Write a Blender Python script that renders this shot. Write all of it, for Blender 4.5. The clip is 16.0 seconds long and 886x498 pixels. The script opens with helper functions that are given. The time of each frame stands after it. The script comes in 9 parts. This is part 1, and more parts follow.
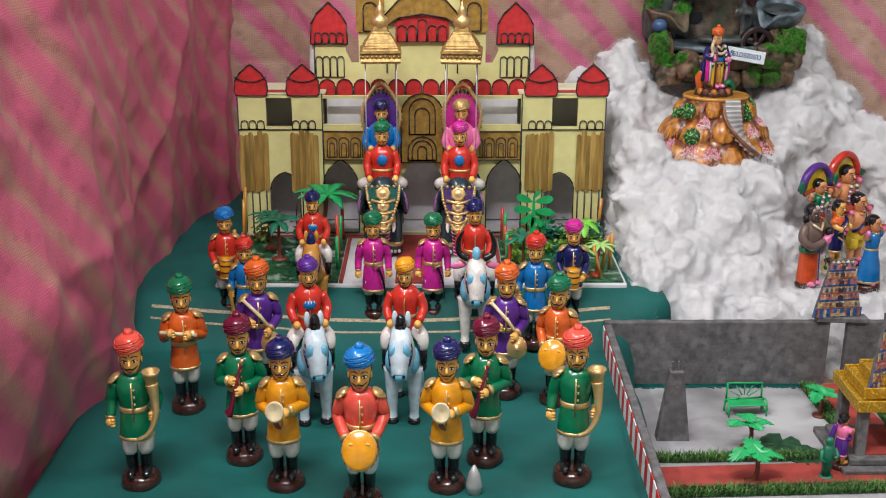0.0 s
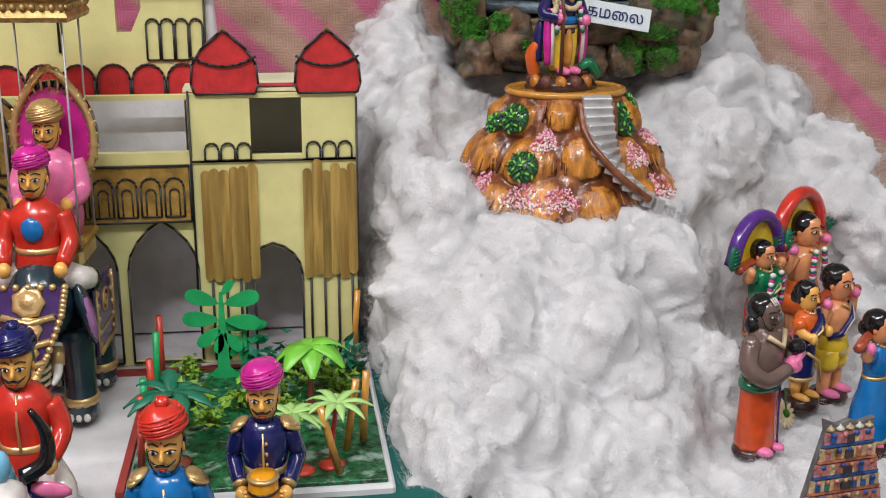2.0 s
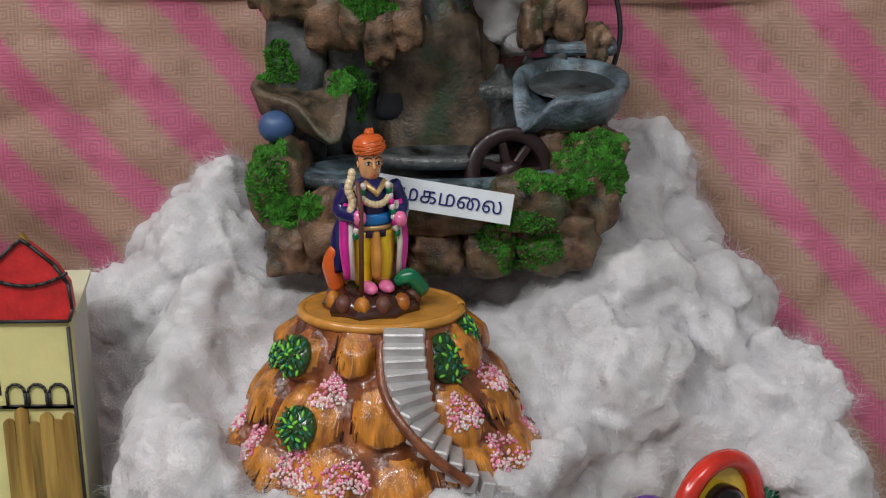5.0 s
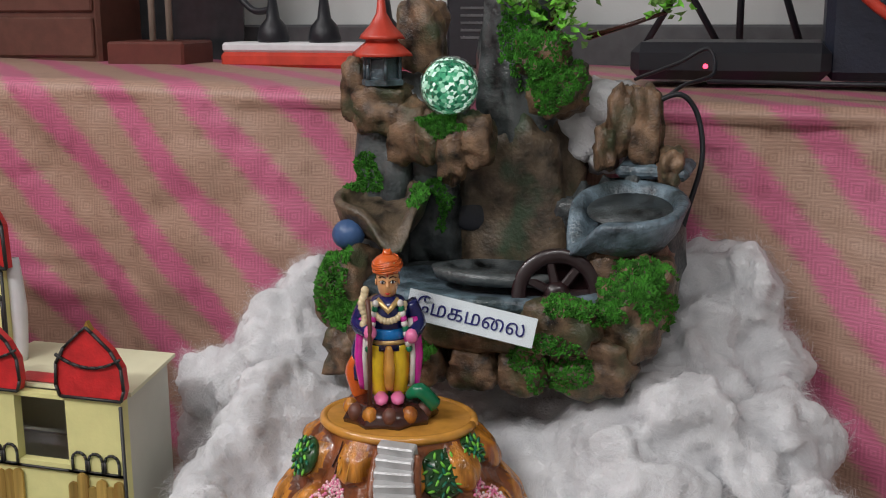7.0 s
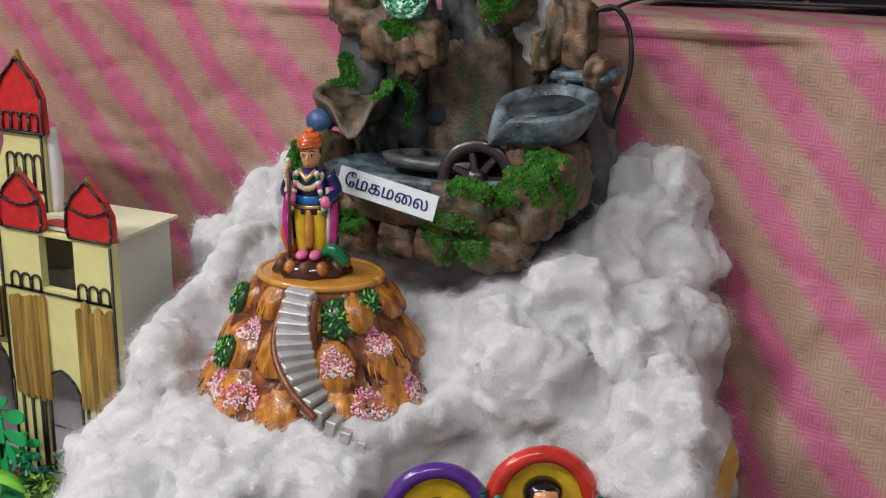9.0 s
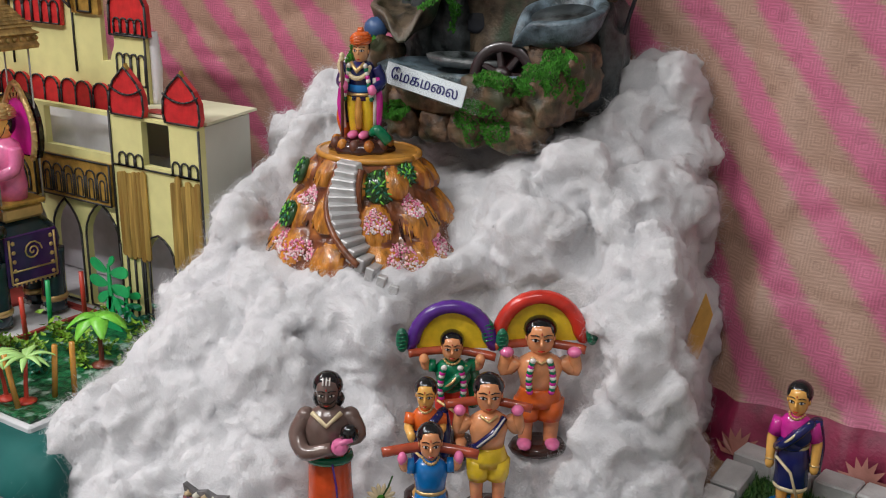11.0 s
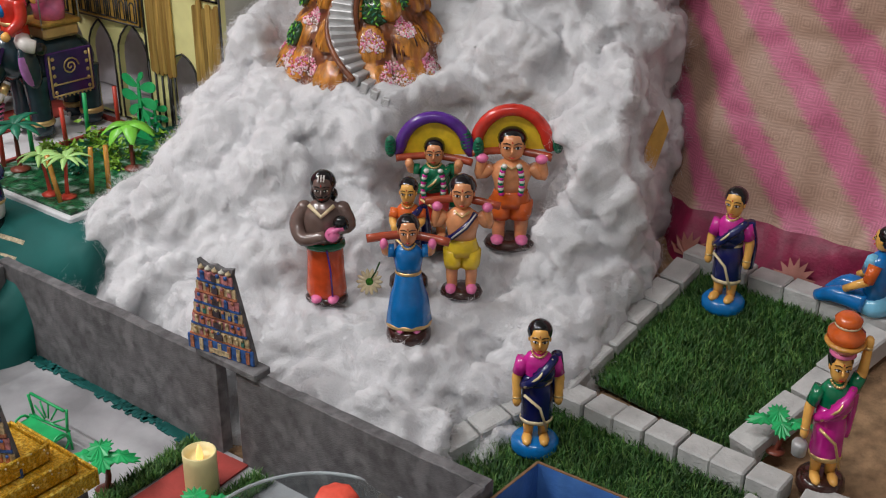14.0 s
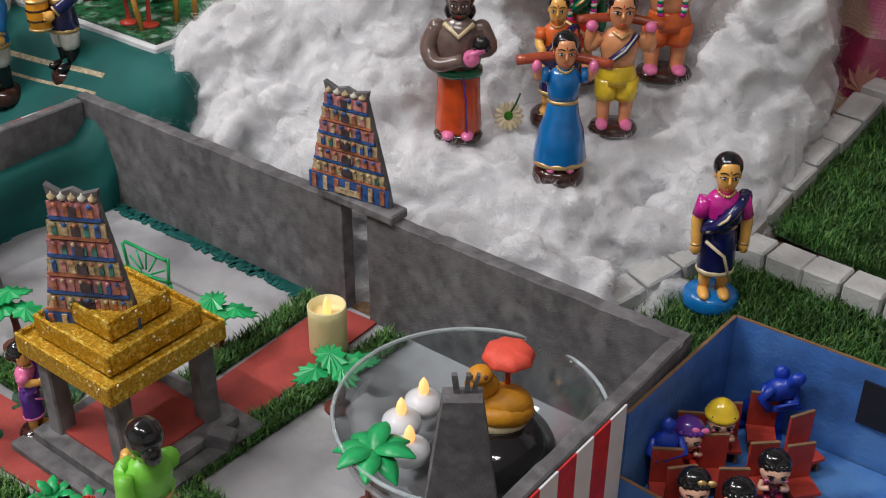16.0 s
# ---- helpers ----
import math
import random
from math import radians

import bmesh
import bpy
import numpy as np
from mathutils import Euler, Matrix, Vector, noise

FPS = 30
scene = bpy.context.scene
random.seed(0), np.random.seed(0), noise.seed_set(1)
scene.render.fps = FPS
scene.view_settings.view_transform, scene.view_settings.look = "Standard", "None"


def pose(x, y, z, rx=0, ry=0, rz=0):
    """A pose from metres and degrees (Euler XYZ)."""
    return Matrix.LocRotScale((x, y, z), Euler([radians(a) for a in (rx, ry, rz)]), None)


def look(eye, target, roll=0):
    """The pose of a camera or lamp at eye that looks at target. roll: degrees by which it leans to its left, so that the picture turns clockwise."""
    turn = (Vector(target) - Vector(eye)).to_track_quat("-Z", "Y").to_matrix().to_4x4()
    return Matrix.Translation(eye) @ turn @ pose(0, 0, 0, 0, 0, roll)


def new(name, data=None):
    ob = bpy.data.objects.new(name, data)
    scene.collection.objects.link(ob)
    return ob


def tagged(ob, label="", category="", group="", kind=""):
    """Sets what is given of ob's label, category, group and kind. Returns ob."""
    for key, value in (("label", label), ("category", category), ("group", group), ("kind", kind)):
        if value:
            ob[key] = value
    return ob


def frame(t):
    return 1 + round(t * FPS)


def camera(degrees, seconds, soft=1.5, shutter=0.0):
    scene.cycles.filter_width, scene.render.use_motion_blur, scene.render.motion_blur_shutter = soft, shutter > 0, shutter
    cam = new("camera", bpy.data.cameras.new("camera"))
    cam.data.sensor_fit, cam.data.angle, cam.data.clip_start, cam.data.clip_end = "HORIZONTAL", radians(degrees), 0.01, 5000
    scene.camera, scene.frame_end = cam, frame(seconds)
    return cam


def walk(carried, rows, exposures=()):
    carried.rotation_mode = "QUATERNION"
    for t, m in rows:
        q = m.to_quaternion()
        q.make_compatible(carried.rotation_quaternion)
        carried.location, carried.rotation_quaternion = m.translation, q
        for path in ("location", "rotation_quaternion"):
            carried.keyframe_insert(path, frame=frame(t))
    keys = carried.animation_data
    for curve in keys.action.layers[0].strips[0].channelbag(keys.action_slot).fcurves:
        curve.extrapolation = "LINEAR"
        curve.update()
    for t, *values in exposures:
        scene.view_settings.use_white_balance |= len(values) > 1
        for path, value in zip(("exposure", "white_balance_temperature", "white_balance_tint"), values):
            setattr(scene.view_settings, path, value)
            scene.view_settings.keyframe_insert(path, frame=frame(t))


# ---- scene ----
cam = camera(42.0, 16.0, 1.1)
PATH = [
    (0, (0.0182, -2.8148, 0.9029), (0.0298, -1.8669, 0.5846), 0.19),
    (0.5, (0.0294, -2.8182, 0.9072), (0.0674, -1.8682, 0.5974), 0.72),
    (1, (0.1199, -2.5925, 0.8659), (0.1796, -1.6417, 0.5619), 0.54),
    (1.5, (0.2797, -1.8007, 0.6572), (0.3622, -0.8502, 0.3578), 0.09),
    (2, (0.3588, -1.4520, 0.5795), (0.4952, -0.5029, 0.2956), 0.39),
    (2.5, (0.3886, -1.2992, 0.5921), (0.5795, -0.3629, 0.2973), 0.60),
    (3, (0.5223, -1.1680, 0.6233), (0.6823, -0.2251, 0.3311), -0.06),
    (3.5, (0.5894, -1.1374, 0.6414), (0.7322, -0.1809, 0.3868), -0.68),
    (3.7, (0.6217, -1.1273, 0.6766), (0.7438, -0.1695, 0.4164), -0.72),
    (6, (0.9320, -0.9596, 0.7124), (0.8324, 0.0006, 0.4515), -0.49),
    (6.5, (1.0176, -0.9921, 0.7488), (0.8372, -0.0355, 0.5198), -0.62),
    (7, (1.1139, -0.9958, 0.7654), (0.8272, -0.0617, 0.5528), -0.41),
    (7.5, (1.2355, -1.0076, 0.7660), (0.8905, -0.0941, 0.5503), -0.09),
    (8, (1.3319, -1.0429, 0.7735), (0.9389, -0.1484, 0.5607), -0.25),
    (8.5, (1.4225, -1.0462, 0.7626), (0.9862, -0.1772, 0.5295), 0.04),
    (8.7, (1.4744, -1.0335, 0.7547), (1.0208, -0.1776, 0.5062), 0.13),
    (10.8, (1.6617, -1.1478, 0.6988), (1.1280, -0.3553, 0.4036), 0.70),
    (11, (1.7651, -1.2186, 0.7184), (1.2198, -0.4373, 0.4148), 0.23),
    (11.5, (1.9394, -1.3091, 0.7734), (1.3696, -0.5588, 0.4381), -0.81),
    (12, (1.9804, -1.3287, 0.7842), (1.4061, -0.5947, 0.4216), -0.77),
    (12.5, (2.0596, -1.3788, 0.8296), (1.4768, -0.6531, 0.4642), -0.50),
    (13, (2.0855, -1.3814, 0.8161), (1.4931, -0.6660, 0.4457), -0.30),
    (13.5, (2.0131, -1.3145, 0.7599), (1.4360, -0.5996, 0.3650), 0.14),
    (14, (1.9588, -1.3379, 0.7509), (1.4133, -0.6196, 0.3190), 0.44),
    (14.5, (1.9396, -1.3758, 0.7387), (1.4149, -0.6573, 0.2820), 0.50),
    (15, (1.8791, -1.3743, 0.6968), (1.3525, -0.6749, 0.2136), 0.33),
    (15.5, (1.8123, -1.3422, 0.6382), (1.2888, -0.6594, 0.1286), 0.40),
    (16, (1.7272, -1.3153, 0.5911), (1.2003, -0.6407, 0.0741), 0.27),
]
import collections
from mathutils.bvhtree import BVHTree
walk(cam, [(t, look(e, g, r)) for t, e, g, r in PATH], [(0.0, 0.70), (1.0, 0.76), (2.5, 0.54), (3.5, 0.34), (6.0, 0.38), (7.0, 0.45), (7.5, 0.54), (8.6, 0.64), (11.0, 0.62), (12.5, 0.52), (14.0, 0.52), (16.0, 0.56)])

# ---- light: long area lamps assumed overhead, no source in view ----
world = bpy.data.worlds.new("room_glow")
scene.world = world
world.use_nodes = True
world.node_tree.nodes["Background"].inputs[0].default_value = (0.92, 0.95, 1.0, 1)
world.node_tree.nodes["Background"].inputs[1].default_value = 0.55


def overhead_lamp(x, y, z, length, power, turn):
    data = bpy.data.lights.new("ceiling_tube", "AREA")
    data.shape, data.size, data.size_y, data.energy, data.color = "RECTANGLE", length, 0.12, power, (1.0, 0.985, 0.985)
    ob = new("ceiling_tube", data)
    ob.matrix_world = pose(x, y, z, 0, 0, turn)
    return tagged(ob, "white area light added overhead, out of view", "light", kind="structure")


# three added lamps, their power balanced between front, right and left
overhead_lamp(-0.3, -2.1, 2.6, 1.3, 47, 0)
overhead_lamp(1.6, -1.6, 2.6, 1.3, 17, 20)
overhead_lamp(-1.2, -0.9, 2.6, 1.3, 23, 90)

# ---- materials ----
def material(name, rgb, rough=0.5, metal=0.0, var=0.12, scale=40.0, bump=0.15, coat=0.0, second=None, fine=220.0, amount=0.5):
    """A surface with colour and relief at two scales; second: a colour that comes through in patches."""
    m = bpy.data.materials.new(name)
    m.use_nodes = True
    n, l = m.node_tree.nodes, m.node_tree.links
    bsdf = n["Principled BSDF"]
    bsdf.inputs["Roughness"].default_value, bsdf.inputs["Metallic"].default_value = rough, metal
    if coat:
        bsdf.inputs["Coat Weight"].default_value, bsdf.inputs["Coat Roughness"].default_value = coat, 0.08
    co = n.new("ShaderNodeTexCoord")
    big, small = n.new("ShaderNodeTexNoise"), n.new("ShaderNodeTexNoise")
    big.inputs["Scale"].default_value, small.inputs["Scale"].default_value = scale, fine
    big.inputs["Detail"].default_value, small.inputs["Detail"].default_value = 4, 2
    ramp = n.new("ShaderNodeValToRGB")
    dark = [max(c * (1 - var * 1.6), 0) for c in rgb]
    light = [min(c * (1 + var), 1) for c in rgb]
    ramp.color_ramp.elements[0].color, ramp.color_ramp.elements[1].color = (*dark, 1), (*light, 1)
    ramp.color_ramp.elements[0].position, ramp.color_ramp.elements[1].position = 0.3, 0.7
    colour = ramp.outputs[0]
    if second:
        patch, mix = n.new("ShaderNodeValToRGB"), n.new("ShaderNodeMix")
        mix.data_type = "RGBA"
        patch.color_ramp.elements[0].position, patch.color_ramp.elements[1].position = 0.62 - amount * 0.3, 0.72 - amount * 0.2
        other = n.new("ShaderNodeTexNoise")
        other.inputs["Scale"].default_value, other.inputs["Detail"].default_value = scale * 0.45, 6
        l.new(co.outputs["Object"], other.inputs["Vector"])
        l.new(other.outputs[0], patch.inputs[0])
        l.new(patch.outputs[0], mix.inputs["Factor"])
        l.new(colour, mix.inputs["A"])
        mix.inputs["B"].default_value = (*second, 1)
        colour = mix.outputs["Result"]
    relief = n.new("ShaderNodeBump")
    relief.inputs["Strength"].default_value, relief.inputs["Distance"].default_value = bump, 0.002
    l.new(co.outputs["Object"], big.inputs["Vector"])
    l.new(co.outputs["Object"], small.inputs["Vector"])
    l.new(big.outputs[0], ramp.inputs[0])
    l.new(small.outputs[0], relief.inputs["Height"])
    l.new(colour, bsdf.inputs["Base Color"])
    l.new(relief.outputs[0], bsdf.inputs["Normal"])
    return m


def paint(name, rgb, rough=0.22, **more):
    return material(name, rgb, rough, var=0.14, scale=55, bump=0.06, coat=0.35, **more)


RED, ORANGE, GREEN = paint("red_gloss", (0.62, 0.035, 0.02)), paint("orange_gloss", (0.72, 0.13, 0.02)), paint("green_gloss", (0.0, 0.17, 0.07))
YELLOW, PURPLE, PINK = paint("yellow_gloss", (0.78, 0.33, 0.01)), paint("purple_gloss", (0.1, 0.025, 0.27)), paint("pink_gloss", (0.6, 0.02, 0.3))
BLUE, NAVY, MAROON = paint("blue_gloss", (0.005, 0.17, 0.5)), paint("navy_gloss", (0.008, 0.012, 0.1)), paint("maroon_gloss", (0.15, 0.006, 0.03))
SKIN, WHITE, BLACK = paint("skin_gloss", (0.9, 0.47, 0.11)), paint("white_gloss", (0.78, 0.74, 0.7)), paint("black_gloss", (0.008, 0.008, 0.009), 0.12)
BROWN, GOLD, CORAL = paint("brown_gloss", (0.045, 0.016, 0.012), 0.15), material("gold_paint", (0.72, 0.5, 0.22), 0.34, 0.65, bump=0.3), paint("coral_gloss", (0.75, 0.09, 0.06))
GREY_SKIN, PALE_PINK, SKY = paint("grey_brown_gloss", (0.16, 0.105, 0.09)), paint("rose_gloss", (0.85, 0.2, 0.42)), paint("sky_gloss", (0.2, 0.55, 0.78))
BRONZE = material("old_gold_paint", (0.5, 0.33, 0.12), 0.42, 0.6, var=0.3, scale=90, bump=0.6)
TAN = paint("ochre_gloss", (0.6, 0.28, 0.05))
LEMON = paint("lemon_gloss", (0.85, 0.58, 0.03))
HORSE = paint("pale_blue_gloss", (0.6, 0.72, 0.8))
RIBBON = material("woven_ribbon", (0.5, 0.42, 0.28), 0.75, var=0.3, scale=200)
CREAM = paint("ivory_gloss", (0.75, 0.62, 0.38))
WOOD = material("dark_wood", (0.12, 0.045, 0.03), 0.5)
COTTON = material("cotton_wool", (0.7, 0.7, 0.715), 0.95, var=0.05, scale=30, bump=0.8, fine=330)
COTTON.node_tree.nodes["Principled BSDF"].inputs["Subsurface Weight"].default_value = 0.5
COTTON.node_tree.nodes["Principled BSDF"].inputs["Subsurface Radius"].default_value = (0.026, 0.026, 0.026)
COTTON.node_tree.nodes["Principled BSDF"].inputs["Subsurface Scale"].default_value = 1.0
FIBRE = bpy.data.materials.new("cotton_fibre")
FIBRE.use_nodes = True
f_n, f_l = FIBRE.node_tree.nodes, FIBRE.node_tree.links
f_d, f_t, f_m = f_n.new("ShaderNodeBsdfDiffuse"), f_n.new("ShaderNodeBsdfTranslucent"), f_n.new("ShaderNodeMixShader")
f_d.inputs[0].default_value = f_t.inputs[0].default_value = (0.77, 0.77, 0.785, 1)
f_l.new(f_d.outputs[0], f_m.inputs[1])
f_l.new(f_t.outputs[0], f_m.inputs[2])
f_l.new(f_m.outputs[0], f_n["Material Output"].inputs["Surface"])
CARD_YELLOW = material("pale_yellow_card", (0.72, 0.68, 0.3), 0.75, var=0.06, scale=25, bump=0.12)
CARD_WHITE = material("white_card", (0.62, 0.61, 0.52), 0.7, var=0.05, scale=12, bump=0.1, second=(0.56, 0.53, 0.4), amount=0.42)
CARD_CREAM = material("cream_card", (0.74, 0.72, 0.5), 0.7, var=0.05, scale=14, bump=0.12, second=(0.62, 0.58, 0.38), amount=0.2)
CARD_RED = material("red_poster_paint", (0.6, 0.028, 0.03), 0.42, var=0.16, scale=60, bump=0.3)
CARD_GOLD = material("bronze_poster_paint", (0.42, 0.25, 0.05), 0.48, 0.2, var=0.25, scale=70, bump=0.4)
STICK = material("bronze_painted_stick", (0.46, 0.3, 0.08), 0.45, 0.2, var=0.35, scale=60, bump=0.6, second=(0.3, 0.17, 0.04), amount=0.4)


def pieces_differ(mat, stretch=(1, 1, 1)):
    """Each object takes its grain from another place, drawn out along an axis."""
    n, l = mat.node_tree.nodes, mat.node_tree.links
    co, info, add, size = n.new("ShaderNodeTexCoord"), n.new("ShaderNodeObjectInfo"), n.new("ShaderNodeVectorMath"), n.new("ShaderNodeMapping")
    size.inputs["Scale"].default_value = stretch
    shift = n.new("ShaderNodeMath")
    shift.operation, shift.inputs[1].default_value = "MULTIPLY", 7.0
    l.new(info.outputs["Random"], shift.inputs[0])
    l.new(co.outputs["Object"], size.inputs[0])
    l.new(size.outputs[0], add.inputs[0])
    l.new(shift.outputs[0], add.inputs[1])
    for k in [q for q in n if q.bl_idname == "ShaderNodeTexNoise"]:
        l.new(add.outputs[0], k.inputs["Vector"])


pieces_differ(STICK, (1.5, 1.0, 0.14))
CARD_INK = material("black_marker", (0.026, 0.026, 0.026), 0.5)
CARD_GREY = material("grey_board", (0.52, 0.5, 0.53), 0.8, var=0.08)
SHRUB_LIME = material("plastic_yellow_green", (0.22, 0.42, 0.035), 0.4, var=0.25, scale=60)
FOAM = material("grey_painted_foam", (0.135, 0.13, 0.135), 0.8, var=0.25, scale=60, bump=1.0, second=(0.2, 0.195, 0.2), amount=0.25, fine=520)
FOAM.node_tree.nodes["Bump"].inputs["Strength"].default_value = 0.6
FOAM_WHITE = material("white_foam", (0.72, 0.72, 0.74), 0.8, var=0.05)
FLOOR_GREY = material("scuffed_grey_floor", (0.33, 0.325, 0.34), 0.6, var=0.25, scale=9, bump=0.2, second=(0.5, 0.5, 0.52), amount=0.4)
GREEN_CLOTH = material("green_cloth", (0.0, 0.105, 0.095), 0.72, var=0.2, scale=7, bump=0.35, fine=900)
PATH_RED = material("red_oxide_path", (0.36, 0.05, 0.04), 0.7, var=0.15, scale=30, bump=0.3)
STONE = material("light_grey_block", (0.5, 0.5, 0.49), 0.85, var=0.12, scale=30, bump=0.7)
pieces_differ(STONE)
SAND = material("brown_sand", (0.32, 0.2, 0.11), 0.95, var=0.25, scale=60, bump=1.0)
GRASS = [material("turf_%s" % k, c, 0.6, var=0.3, scale=25) for k, c in (("dark", (0.025, 0.10, 0.018)), ("mid", (0.055, 0.165, 0.03)), ("light", (0.14, 0.27, 0.06)))]
SOIL = material("turf_backing", (0.012, 0.04, 0.01), 0.9)
LEAF_GREEN = material("plastic_green", (0.02, 0.42, 0.13), 0.35, var=0.15, bump=0.1)
LEAF_LIME = material("plastic_lime", (0.2, 0.6, 0.06), 0.35, var=0.15, bump=0.1)
LEAF_DARK = material("plastic_teal_green", (0.01, 0.16, 0.09), 0.4, var=0.2, bump=0.1)
LEAF_PALE = material("plastic_pale_green", (0.4, 0.68, 0.22), 0.4, var=0.12, bump=0.1)
MOSS = material("bright_moss", (0.055, 0.25, 0.02), 0.9, var=0.4, scale=120, bump=1.0, fine=500)
RUST = material("plastic_brown", (0.2, 0.05, 0.03), 0.4)
RED_PLASTIC = material("plastic_red", (0.6, 0.06, 0.035), 0.35)
ROCK = material("resin_rock", (0.175, 0.108, 0.064), 0.42, var=0.65, scale=48, bump=0.7, second=(0.055, 0.062, 0.03), amount=0.45, fine=420)
ROCK_DARK = material("wet_dark_resin", (0.06, 0.07, 0.072), 0.3, var=0.6, scale=40, bump=0.6, second=(0.11, 0.12, 0.12), amount=0.3)
ROCK_MOSSY = material("mossy_resin", (0.11, 0.08, 0.052), 0.45, var=0.55, scale=40, bump=0.6, second=(0.04, 0.065, 0.035), amount=0.4)
ROCK_BLUE = material("blue_grey_resin", (0.13, 0.18, 0.215), 0.35, var=0.5, scale=45, bump=0.9, second=(0.04, 0.055, 0.06), amount=0.4)
CLAY = material("glazed_ochre_clay", (0.54, 0.21, 0.028), 0.25, var=0.4, scale=38, bump=0.5, coat=0.3, second=(0.3, 0.085, 0.02), amount=0.34)
g_co, g_map = CLAY.node_tree.nodes.new("ShaderNodeTexCoord"), CLAY.node_tree.nodes.new("ShaderNodeMapping")
g_map.inputs["Scale"].default_value = (2.6, 2.6, 0.55)
CLAY.node_tree.links.new(g_co.outputs["Object"], g_map.inputs[0])
for g_node in [k for k in CLAY.node_tree.nodes if k.bl_idname == "ShaderNodeTexNoise"]:
    CLAY.node_tree.links.new(g_map.outputs[0], g_node.inputs["Vector"])
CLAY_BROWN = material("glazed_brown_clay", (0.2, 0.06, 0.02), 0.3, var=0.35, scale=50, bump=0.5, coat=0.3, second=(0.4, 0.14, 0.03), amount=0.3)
STEP_GREY = material("silver_paint", (0.5, 0.5, 0.5), 0.4, 0.3, bump=0.4)
BLACK_PLASTIC = material("black_plastic", (0.012, 0.013, 0.018), 0.45)
WALL_PAINT = material("white_wall_paint", (0.66, 0.67, 0.66), 0.8, var=0.04, scale=6)
SKIRT_GREY = material("grey_skirting", (0.1, 0.105, 0.11), 0.35)


def glow(name, rgb, strength, base=(0.8, 0.7, 0.5)):
    m = bpy.data.materials.new(name)
    m.use_nodes = True
    b = m.node_tree.nodes["Principled BSDF"]
    b.inputs["Base Color"].default_value = (*base, 1)
    b.inputs["Emission Color"].default_value, b.inputs["Emission Strength"].default_value = (*rgb, 1), strength
    return m


def thin_glass(name, tint=(0.93, 0.965, 0.96), gloss=0.5):
    """Thin clear sheet: lets light straight through and mirrors at a slant."""
    m = bpy.data.materials.new(name)
    m.use_nodes = True
    n, l = m.node_tree.nodes, m.node_tree.links
    clear, shine, mix, edge = n.new("ShaderNodeBsdfTransparent"), n.new("ShaderNodeBsdfGlossy"), n.new("ShaderNodeMixShader"), n.new("ShaderNodeLayerWeight")
    clear.inputs[0].default_value = (*tint, 1)
    shine.inputs["Roughness"].default_value = 0.04
    edge.inputs["Blend"].default_value = gloss
    sharp, weak = n.new("ShaderNodeMath"), n.new("ShaderNodeMath")
    sharp.operation, weak.operation = "POWER", "MULTIPLY"
    sharp.inputs[1].default_value, weak.inputs[1].default_value = 1.6, 0.75
    l.new(edge.outputs["Facing"], sharp.inputs[0])
    l.new(sharp.outputs[0], weak.inputs[0])
    l.new(weak.outputs[0], mix.inputs[0])
    l.new(clear.outputs[0], mix.inputs[1])
    l.new(shine.outputs[0], mix.inputs[2])
    l.new(mix.outputs[0], n["Material Output"].inputs["Surface"])
    return m


GLASS = thin_glass("clear_glass")


def crystal(name):
    """Lit cut crystal: glints painted as bright and dark green cells, glowing for the lamp inside."""
    m = bpy.data.materials.new(name)
    m.use_nodes = True
    n, l = m.node_tree.nodes, m.node_tree.links
    b = n["Principled BSDF"]
    co, cells, ramp = n.new("ShaderNodeTexCoord"), n.new("ShaderNodeTexVoronoi"), n.new("ShaderNodeValToRGB")
    cells.inputs["Scale"].default_value = 230
    l.new(co.outputs["Object"], cells.inputs["Vector"])
    l.new(cells.outputs["Color"], ramp.inputs[0])
    e = ramp.color_ramp.elements
    e[0].color, e[0].position, e[1].color, e[1].position = (0.01, 0.09, 0.05, 1), 0.25, (0.85, 0.97, 0.9, 1), 0.8
    mid = e.new(0.55)
    mid.color = (0.08, 0.36, 0.2, 1)
    l.new(ramp.outputs[0], b.inputs["Base Color"])
    l.new(ramp.outputs[0], b.inputs["Emission Color"])
    b.inputs["Emission Strength"].default_value, b.inputs["Roughness"].default_value = 0.35, 0.1
    return m


CRYSTAL = crystal("lit_crystal")


